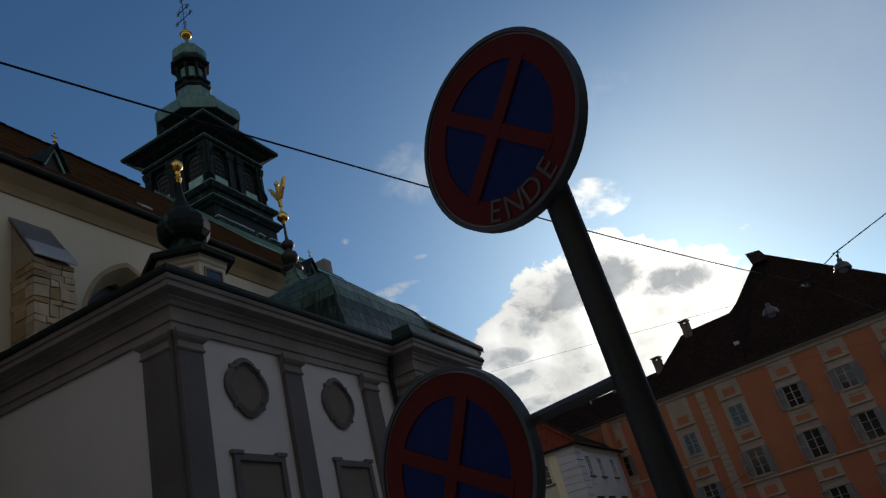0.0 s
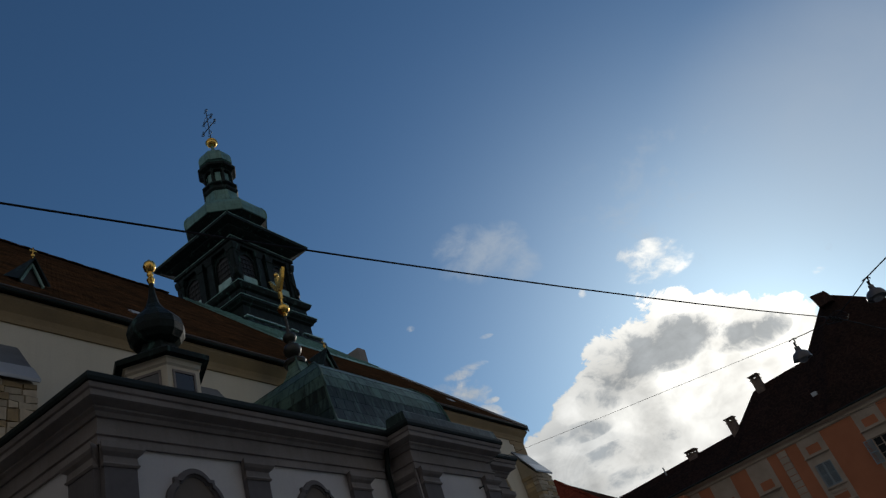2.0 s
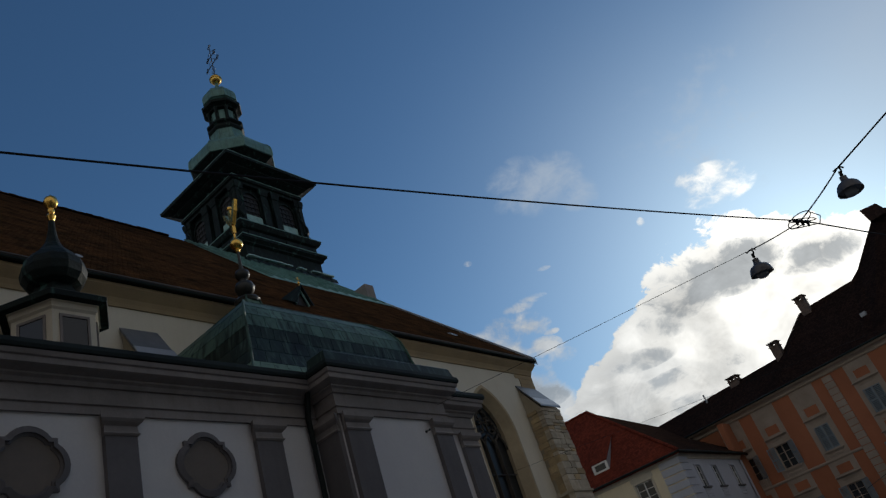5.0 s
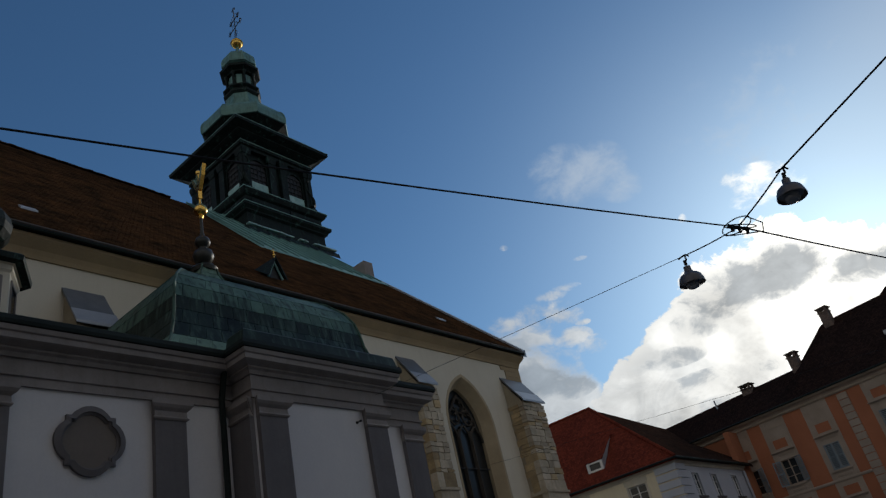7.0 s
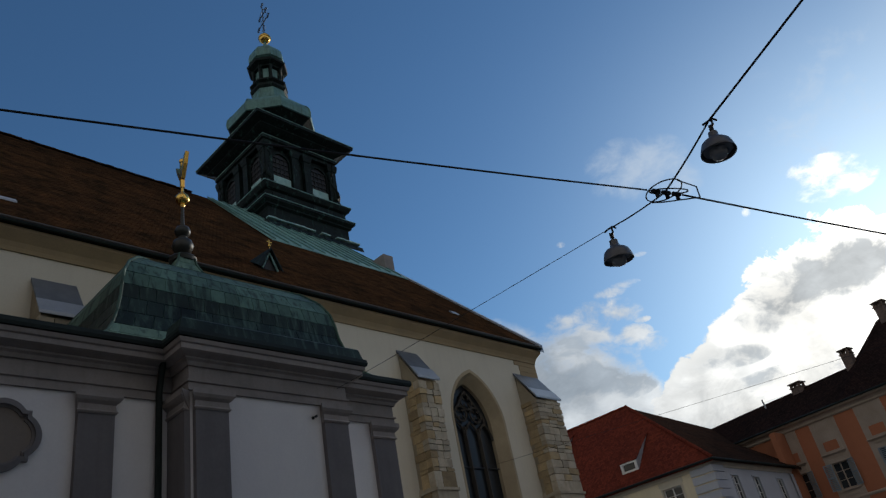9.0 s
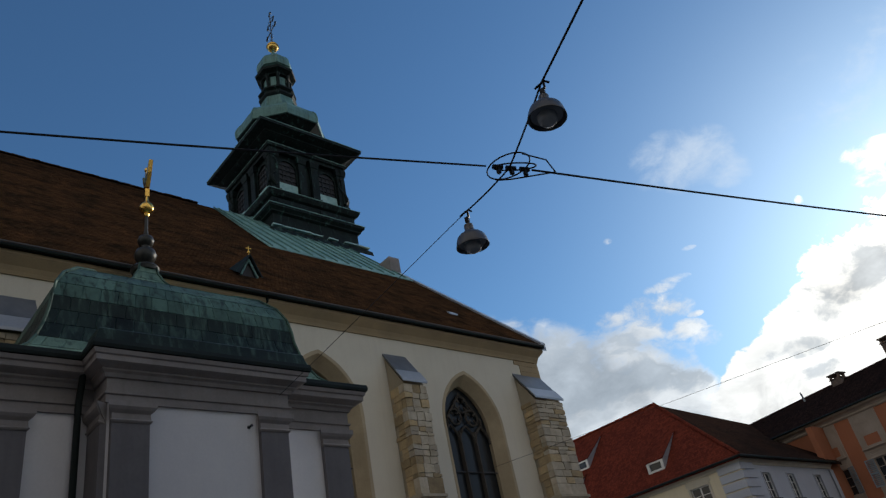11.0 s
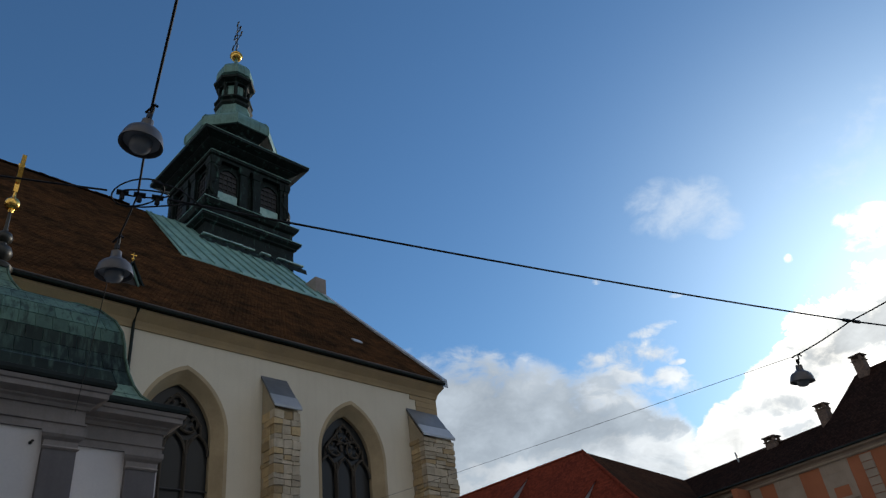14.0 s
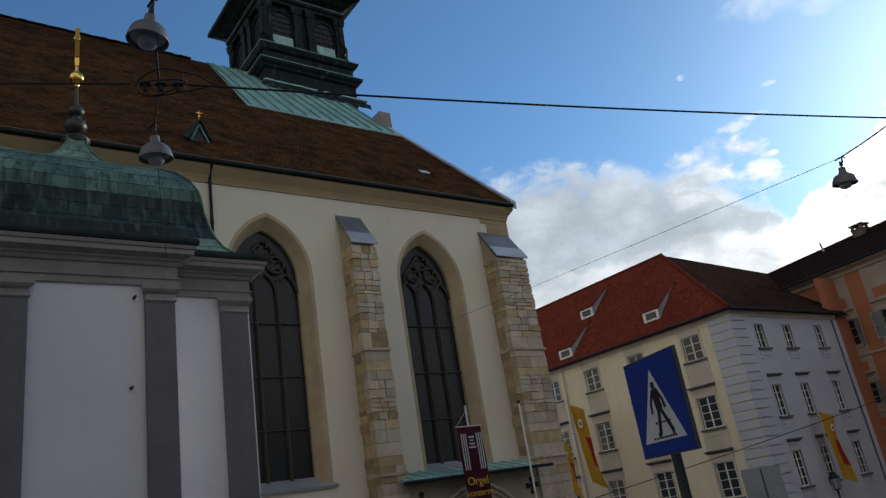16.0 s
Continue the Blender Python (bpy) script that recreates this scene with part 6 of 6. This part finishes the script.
def round_sign(parent, m, r, ende):
    """A round no-stopping sign; its face looks along -y of m."""
    bm = bmesh.new()
    disc(bm, r, 0.0, 0.012)
    plate = part("sign_plate", bm, "sign_back", parent, "aluminium sign back", m=m)
    bm = bmesh.new()
    disc(bm, r + 0.005, -0.010, 0.018, 48, r - 0.004)
    part("rim", bm, "sign_back", plate, "folded metal rim", m=m)
    bm = bmesh.new()
    disc(bm, r - 0.004, -0.004, -0.0005, 48, r - 0.011)
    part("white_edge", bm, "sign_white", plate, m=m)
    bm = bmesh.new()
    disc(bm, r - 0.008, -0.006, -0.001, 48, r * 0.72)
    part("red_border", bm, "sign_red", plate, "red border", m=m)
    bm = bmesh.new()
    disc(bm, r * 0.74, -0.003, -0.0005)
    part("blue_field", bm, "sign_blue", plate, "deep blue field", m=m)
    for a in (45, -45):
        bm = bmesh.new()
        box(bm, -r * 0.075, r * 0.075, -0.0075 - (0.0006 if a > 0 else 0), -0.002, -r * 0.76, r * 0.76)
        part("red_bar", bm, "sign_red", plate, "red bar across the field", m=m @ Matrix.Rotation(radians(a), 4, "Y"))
    if ende:
        for k, ch in enumerate("ENDE"):
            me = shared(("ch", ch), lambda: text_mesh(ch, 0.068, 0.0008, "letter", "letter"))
            a = radians(-21 + 16.5 * k)
            q = m @ Matrix.Rotation(-a - math.pi, 4, "Y") @ Matrix.Translation((0, -0.0085, r * 0.845)) @ Matrix.Rotation(math.pi, 4, "Y") @ Matrix.Rotation(math.pi / 2, 4, "X")
            put("letter", me, plate, q)
    return plate


POST = Vector((-10.2146, -16.3247, 0.0))
FACE = math.atan2(-0.94, -0.34)
no_stop = thing("no_stopping_sign", "two round red and blue no-stopping signs on a grey post", "traffic sign", (POST.x, POST.y, 0.0))
S1 = Matrix.Translation((-10.235, -16.262, 2.392)) @ Matrix.Rotation(FACE, 4, "Z")
S2 = Matrix.Translation((-10.115, -15.925, 1.805)) @ Matrix.Rotation(FACE + radians(4), 4, "Z") @ Matrix.Rotation(radians(-16), 4, "Y")
round_sign(no_stop, S1, 0.205, True)
round_sign(no_stop, S2, 0.20, False)
bm = bmesh.new()
tube(bm, [(POST.x + 0.012, POST.y - 0.030, -0.1), (POST.x, POST.y, 2.32)], 0.028, 16)
lathe(bm, [(0.036, 2.31), (0.037, 2.34), (0.02, 2.36)], POST.x, POST.y, 12)
part("post", bm, "pole", no_stop, "dull galvanised steel post", True)
bm = bmesh.new()
tube(bm, [(POST.x, POST.y, 1.84), (POST.x + 0.07, POST.y + 0.20, 1.84), (-10.07, -15.93, 1.84)], 0.012, 8)
part("bracket", bm, "sign_back", no_stop, "pale metal bracket arm")
bm = bmesh.new()
lathe(bm, [(0.06, 0.0), (0.06, 0.03), (0.036, 0.06)], POST.x + 0.012, POST.y - 0.029, 14)
part("post_foot", bm, "pole", no_stop)
bm = bmesh.new()
lathe(bm, [(0.037, 2.27), (0.037, 2.31)], POST.x, POST.y, 14)
part("clamp", bm, "sign_back", no_stop, "metal pipe clamp")


def crossing_sign():
    c = Vector((10.50, -22.225, 1.885))
    ang = math.atan2(-0.945, -0.325)
    m = Matrix.Translation(c) @ Matrix.Rotation(ang, 4, "Z")
    px, py = (c + Vector((0.035, -0.015, 0)))[:2]
    ob = thing("crossing_sign", "square blue pedestrian crossing sign on a grey post", "traffic sign", (px, py, ground_z(px)))
    w, h = 0.30, 0.315
    bm = bmesh.new()
    box(bm, -w, w, 0.0, 0.026, -h, h)
    soften(bm, 0.008, 2)
    plate = part("sign_box", bm, "sign_back", ob, "grey sign housing", m=m)
    bm = bmesh.new()
    box(bm, -w + 0.008, w - 0.008, -0.004, 0.001, -h + 0.008, h - 0.008)
    part("blue_field", bm, "crossing_blue", plate, "deep blue field", m=m)
    bm = bmesh.new()
    hexa(bm, [(-0.235, -0.006, -0.225), (0.235, -0.006, -0.225), (0.0, -0.006, 0.225)], [(-0.235, -0.003, -0.225), (0.235, -0.003, -0.225), (0.0, -0.003, 0.225)])
    part("white_triangle", bm, "crossing_white", plate, "white triangle", m=m)
    bm = bmesh.new()

    def limb(pts, r0):
        for (a, b), (c2, d) in zip(pts, pts[1:]):
            way = Vector((c2 - a, 0, d - b)).normalized()
            s = Vector((way.z, 0, -way.x)) * r0
            hexa(bm, [Vector((a, -0.0095, b)) - s, Vector((a, -0.0095, b)) + s, Vector((c2, -0.0095, d)) + s, Vector((c2, -0.0095, d)) - s],
                 [Vector((a, -0.0065, b)) - s, Vector((a, -0.0065, b)) + s, Vector((c2, -0.0065, d)) + s, Vector((c2, -0.0065, d)) - s])
    limb([(0.0, 0.105), (0.0, 0.145)], 0.018)
    limb([(0.0, 0.10), (0.02, -0.03)], 0.034)
    limb([(-0.02, 0.09), (-0.065, 0.01), (-0.07, -0.05)], 0.010)
    limb([(0.03, 0.09), (0.075, 0.02), (0.085, -0.03)], 0.010)
    limb([(0.01, -0.03), (-0.01, -0.10), (-0.03, -0.185), (-0.055, -0.188)], 0.015)
    limb([(0.03, -0.03), (0.07, -0.10), (0.12, -0.18), (0.10, -0.186)], 0.014)
    part("pictogram", bm, "black", plate, "black walking figure shape", m=m)
    bm = bmesh.new()
    for z, n, x0 in ((-0.205, 9, -0.12), (-0.112, 6, -0.06)):
        for k in range(n):
            box(bm, x0 + 0.03 * k, x0 + 0.03 * k + 0.018, -0.0095, -0.0065, z - 0.006, z + 0.006)
    part("crossing_dots", bm, "black", plate, m=m)
    bm = bmesh.new()
    tube(bm, [(px, py, ground_z(px) - 0.1), (px, py, 1.62)], 0.032, 14)
    part("post", bm, "pole", ob, "galvanised steel post", True)


crossing_sign()

# ---- portal porch, banner, flags, wall lantern ----
porch = thing("portal_porch", "arched church portal under a green copper lean-to roof", "portal", (25.6, -0.6, ground_z(25.6)))
bm = bmesh.new()
low = -2.6
arch = [(25.6 + 2.1 * math.cos(math.pi - math.pi * k / 14), 0.2 + 1.95 * math.sin(math.pi * k / 14)) for k in range(15)]
for (xa, za), (xb, zb) in zip(arch, arch[1:]):
    hexa(bm, [(xa, -0.9, za), (xb, -0.9, zb), (xb, 0.0, zb), (xa, 0.0, za)], [(xa, -0.9, 2.62), (xb, -0.9, 2.62), (xb, 0.0, 2.62), (xa, 0.0, 2.62)])
box(bm, 22.4, 23.5, -0.9, 0.0, low, 2.62)
box(bm, 27.7, 29.0, -0.9, 0.0, low, 2.62)
part("porch_wall", bm, "joint", porch, "grey-brown stone portal wall")
for k, (r, o) in enumerate(((2.25, 0.98), (2.05, 0.93), (1.85, 0.86))):
    bm = bmesh.new()
    tube(bm, [(25.6 - r, -o, low)] + [(25.6 + r * math.cos(math.pi - math.pi * j / 16), -o, 0.2 + 0.93 * r * math.sin(math.pi * j / 16)) for j in range(17)] + [(25.6 + r, -o, low)], 0.09, 8)
    part("archivolt", bm, "stone", porch, "rounded stone archivolt", True)
bm = bmesh.new()
box(bm, 23.5, 27.7, -0.25, -0.15, low, 2.2)
part("portal_door", bm, "tracery", porch, "dark wooden portal door")
bm = bmesh.new()
hexa(bm, [(21.9, -1.5, 2.66), (28.85, -1.5, 2.66), (29.0, 0.0, 3.02), (22.35, 0.0, 3.02)], [(21.9, -1.5, 2.74), (28.85, -1.5, 2.74), (29.0, 0.0, 3.10), (22.35, 0.0, 3.10)])
pr = part("porch_roof", bm, "verdigris", porch, "green copper lean-to roof")
for k in range(11):
    bm = bmesh.new()
    x = 22.3 + k * 0.62
    hexa(bm, [(x, -1.5, 2.74), (x + 0.04, -1.5, 2.74), (x + 0.04, 0.0, 3.10), (x, 0.0, 3.10)], [(x, -1.5, 2.79), (x + 0.04, -1.5, 2.79), (x + 0.04, 0.0, 3.15), (x, 0.0, 3.15)])
    part("roof_seam", bm, "verdigris", pr)
bm = bmesh.new()
tube(bm, [(21.85, -1.56, 2.66), (29.4, -1.56, 2.66)], 0.06, 8)
part("gutter", bm, "edge_copper", porch, "", True)
for x in (22.95, 28.6):
    bm = bmesh.new()
    for a in (0, 90):
        q = Matrix.Translation((x, -0.93, 1.95)) @ Matrix.Rotation(radians(a), 4, "Y")
        vs = [q @ Vector(p) for p in ((-0.05, 0, -0.26), (0.05, 0, -0.26), (0.05, 0, 0.26), (-0.05, 0, 0.26))]
        hexa(bm, [v - Vector((0, 0.015, 0)) for v in vs], [v + Vector((0, 0.015, 0)) for v in vs])
    for dx, dz in ((0.24, 0), (-0.24, 0), (0, 0.24), (0, -0.24)):
        box(bm, x + dx - 0.1, x + dx + 0.1, -0.955, -0.905, 1.95 + dz - 0.1, 1.95 + dz + 0.1)
    part("anchor_plate", bm, "iron", porch, "iron cross-shaped wall anchor")

banner = thing("church_banner", "maroon church banner with white stripes and yellow words", "banner", (24.85, -2.05, 1.0))
BM = Matrix.Translation((24.85, -2.05, 4.42)) @ Matrix.Rotation(radians(-4), 4, "Z")
bm = bmesh.new()
n = 14
front = [[(x, 0.03 * math.sin(2.2 * z + x * 3), z) for x in (-0.56, -0.2, 0.2, 0.56)] for z in [-4.2 * k / n for k in range(n + 1)]]
rows = [[bm.verts.new(p) for p in line] for line in front]
for a, b in zip(rows, rows[1:]):
    for k in range(3):
        bm.faces.new((a[k], a[k + 1], b[k + 1], b[k]))
bmesh.ops.solidify(bm, geom=bm.faces[:], thickness=0.012)
cloth = part("cloth", bm, "maroon", banner, "maroon banner cloth", m=BM)
for x in (-0.46, -0.36, -0.26, 0.26, 0.36, 0.46):
    bm = bmesh.new()
    box(bm, x - 0.022, x + 0.022, -0.052, -0.032, -1.62, -0.25)
    part("stripe", bm, "sign_white", cloth, "white stripe", m=BM)
for word, z, sz in (("Orgel", -2.05, 0.42), ("konzerte", -2.48, 0.34)):
    put("word", text_mesh(word, sz, 0.004, "cloth_yellow", "word"), cloth, BM @ Matrix.Translation((0, -0.055, z)) @ Matrix.Rotation(math.pi / 2, 4, "X"), "yellow lettering")
for w, z0, z1 in ((0.13, -0.42, -0.36), (0.07, -0.55, -0.49), (0.12, -0.68, -0.62), (0.16, -0.81, -0.75), (0.12, -3.0, -2.85)):
    bm = bmesh.new()
    box(bm, -w, w, -0.05, -0.034, z0, z1)
    part("writing_bar", bm, "sign_white", cloth, m=BM)
bm = bmesh.new()
tube(bm, [(-0.62, 0, 0.03), (0.62, 0, 0.03)], 0.025, 8)
tube(bm, [(0.0, 0.05, 0.85), (0.06, 0.1, -4.6)], 0.04, 8)
tube(bm, [(-0.6, 0, 0.03), (0.0, 0.04, 0.65)], 0.008, 5)
part("banner_pole", bm, "sign_white", banner, "white pole and crossbar", True, m=BM)

flagpole = thing("flagpole", "bare white flagpole in front of the church", "flagpole", (28.0, -1.7, ground_z(28)))
bm = bmesh.new()
tube(bm, [(28.0, -1.7, ground_z(28)), (28.0, -1.7, 5.28)], 0.045, 10)
part("pole", bm, "sash", flagpole, "", True)
bm = bmesh.new()
lathe(bm, [(0.05, 5.26), (0.08, 5.3), (0.08, 5.38), (0.02, 5.42)], 28.0, -1.7, 10)
part("pole_tip", bm, "black", flagpole)


def flag(x, y, top, length, width, lean, yaw, label):
    ob = thing("flag", label, "flag", (x, y, ground_z(x)), "hanging flags")
    m = Matrix.Translation((x, y, top)) @ Matrix.Rotation(yaw, 4, "Z")
    bm = bmesh.new()
    tube(bm, [(0, 0, ground_z(x) - top), (0, 0, 0.35)], 0.05, 8)
    lathe(bm, [(0.06, 0.33), (0.09, 0.4), (0.02, 0.5)], 0, 0, 8)
    part("pole", bm, "zinc", ob, "pale metal flagpole", True, m=m)
    cols = (("cloth_yellow", 0.0, 0.62, 0, 16), ("cloth_yellow", 0.62, 1.0, 0, 6), ("cloth_red", 0.62, 1.0, 6, 12), ("cloth_yellow", 0.62, 1.0, 12, 16))
    nz = 16
    for mat, u0, u1, k0, k1 in cols:
        bm = bmesh.new()
        rows = []
        for k in range(k0, k1 + 1):
            z = -length * k / nz
            w = width * (1.0 - 0.45 * k / nz * (1 - k / nz) * 2)
            rows.append([bm.verts.new((0.08 + w * u + lean * (k / nz) * width, 0.08 * math.sin(5.5 * u + 2.4 * k / nz * 3) * (0.3 + u), z - 0.10 * length * u)) for u in [u0 + (u1 - u0) * j / 5 for j in range(6)]])
        for a, b in zip(rows, rows[1:]):
            for j in range(5):
                bm.faces.new((a[j], a[j + 1], b[j + 1], b[j]))
        bmesh.ops.solidify(bm, geom=bm.faces[:], thickness=0.02)
        part("flag_cloth", bm, mat, ob, "draped flag cloth", True, m=m)
    em = m @ Matrix.Translation((0.08 + width * 0.50 + lean * 0.25 * width, -0.14, -length * 0.27)) @ Matrix.Diagonal((0.8, 1, 1.2, 1))
    bm = bmesh.new()
    disc(bm, 0.17 * width, 0.0, 0.02, 20)
    field = part("emblem", bm, "cloth_white", ob, "pale round emblem", m=em)
    bm = bmesh.new()
    disc(bm, 0.08 * width, -0.012, -0.003, 16)
    part("emblem_centre", bm, "cloth_red", field, "dull red emblem centre", m=em)
    return ob


flag(48.2, 15.0, 7.6, 5.8, 1.6, 0.5, radians(-95), "yellow and red flag drooping from a tall pole")
flag(48.2, 16.6, 5.2, 4.0, 0.9, 0.4, radians(-95), "yellow and red flag drooping from a tall pole")
flag(56.5, 0.6, 3.9, 4.4, 1.1, 0.3, radians(-20), "small yellow and red flag beside the grey wall")

lantern = thing("wall_lantern", "black street lantern with glazed sides near the grey wall", "street lamp", (54.8, 0.0, ground_z(54.8)))
bm = bmesh.new()
tube(bm, [(54.8, 0.0, ground_z(54.8)), (54.8, 0.0, -1.0)], 0.06, 10)
lathe(bm, [(0.12, ground_z(54.8)), (0.12, -2.4), (0.06, -2.3)], 54.8, 0.0, 10)
part("post", bm, "iron", lantern, "", True)
bm = bmesh.new()
lathe(bm, [(0.16, -1.0), (0.30, -0.35)], 54.8, 0.0, 6)
part("glass_body", bm, "lens", lantern, "glazed lantern body")
bm = bmesh.new()
lathe(bm, [(0.36, -0.36), (0.36, -0.32), (0.16, -0.12), (0.14, 0.0), (0.04, 0.06), (0.05, 0.14), (0.01, 0.2)], 54.8, 0.0, 6)
for k in range(6):
    a = k * math.pi / 3
    tube(bm, [(54.8 + 0.165 * math.cos(a), 0.165 * math.sin(a), -1.0), (54.8 + 0.31 * math.cos(a), 0.31 * math.sin(a), -0.35)], 0.018, 5)
lathe(bm, [(0.05, -1.1), (0.19, -1.03), (0.19, -0.98)], 54.8, 0.0, 6)
part("lantern_roof", bm, "iron", lantern, "black iron lantern frame")
# small notice board seen from behind
board = thing("notice_board", "grey double notice board on a thin post", "sign", (20.1, -16.8, ground_z(20.1)))
BOARD = Matrix.Translation((20.1, -16.8, 0)) @ Matrix.Rotation(radians(-35), 4, "Z")
for x in (-0.19, 0.20):
    bm = bmesh.new()
    box(bm, x - 0.18, x + 0.18, -0.02, 0.02, 0.25, 1.32)
    soften(bm, 0.012)
    part("board_panel", bm, "zinc", board, "plain grey metal panel", m=BOARD)
bm = bmesh.new()
tube(bm, [(0.005, 0.05, ground_z(20.1)), (0.005, 0.05, 1.30)], 0.03, 10)
tube(bm, [(-0.36, 0.04, 1.22), (0.36, 0.04, 1.22)], 0.02, 8)
part("post", bm, "pole", board, "thin steel post", True, m=BOARD)
# low wire across the square
low_wire = thing("low_wire", "thin black wire strung across the square", "cable", (40, -2, 2))
bm = bmesh.new()
tube(bm, sag((30.9, -1.0, 0.9), (66.0, -12.0, 6.5), 0.35), 0.02, 6)
part("wire", bm, "cable", low_wire, "", True)


# ---- plain unseen walls, added behind the camera to hold back sky light ----
def shade_wall(name, x0, x1, y0, y1, top, mat, label):
    bm = bmesh.new()
    box(bm, x0, x1, y0, y1, -6.0, top)
    single(name, bm, mat, label, "wall", kind="structure")


shade_wall("wall_south", 0.0, 50.0, -34.0, -33.2, 12.0, "yellow", "plain pale unseen wall added to block sky light from the south")
shade_wall("wall_southwest", -23.6, 0.0, -31.0, -30.2, 23.0, "panel", "plain tall brown unseen wall added to shade the chapel end")
shade_wall("wall_west", -24.4, -23.6, -34.0, -1.5, 23.0, "panel", "plain dark brown unseen wall added to block light from the west")


# ---- ashlar of the buttresses ----
def ashlar():
    rng = random.Random(11)
    for (x0, x1), core in zip(BUTTRESSES, cores):
        z = ground_z(x0) - 0.6
        front = -0.95
        while z < 12.2:
            rubble = 8.0 < z < 12.4 or 4.8 < z < 6.6
            h = rng.choice((0.16, 0.2, 0.24, 0.3, 0.36)) if rubble else rng.choice((0.36, 0.42, 0.5, 0.62))
            h = min(h, 12.3 - z)
            out = 0.10 if z < 3.0 else (0.03 if z < 7.8 else 0.0)
            cuts = [x0, x1]
            if rubble:
                cuts += [x0 + (x1 - x0) * (k + rng.uniform(-0.25, 0.25)) / 3 for k in (1, 2)]
            elif rng.random() < 0.75:
                cuts.append(x0 + (x1 - x0) * rng.choice((0.35, 0.45, 0.6, 0.68)))
            cuts.sort()
            for a, b in zip(cuts, cuts[1:]):
                bm = bmesh.new()
                j = rng.uniform(0, 0.05 if rubble else 0.03)
                g = 0.014 if rubble else 0.008
                dz0, dz1 = (rng.uniform(-0.03, 0.03), rng.uniform(-0.03, 0.03)) if rubble else (0.0, 0.0)
                xa, xb, ya, yb = a + (g if a > x0 else -j), b - (g if b < x1 else -j), front - out - j, front + 0.30
                hexa(bm, [(xa, ya, z + g + dz0), (xb, ya, z + g - dz0), (xb, yb, z + g), (xa, yb, z + g)], [(xa, ya, z + h - g + dz1), (xb, ya, z + h - g - dz1), (xb, yb, z + h - g), (xa, yb, z + h - g)])
                soften(bm, 0.03 if rubble else 0.018)
                part("stone", bm, "stone" if rng.random() < 0.8 else "ochre_rubble", core)
            bm = bmesh.new()
            j = rng.uniform(0, 0.04)
            box(bm, x0 - j, x0 + 0.2, front + 0.30 + 0.012, 0.0 - 0.01 - rng.choice((0.0, 0.1, 0.22)), z + 0.01, z + h - 0.01)
            soften(bm, 0.025)
            part("stone", bm, "ochre_rubble", core)
            z += h


ashlar()
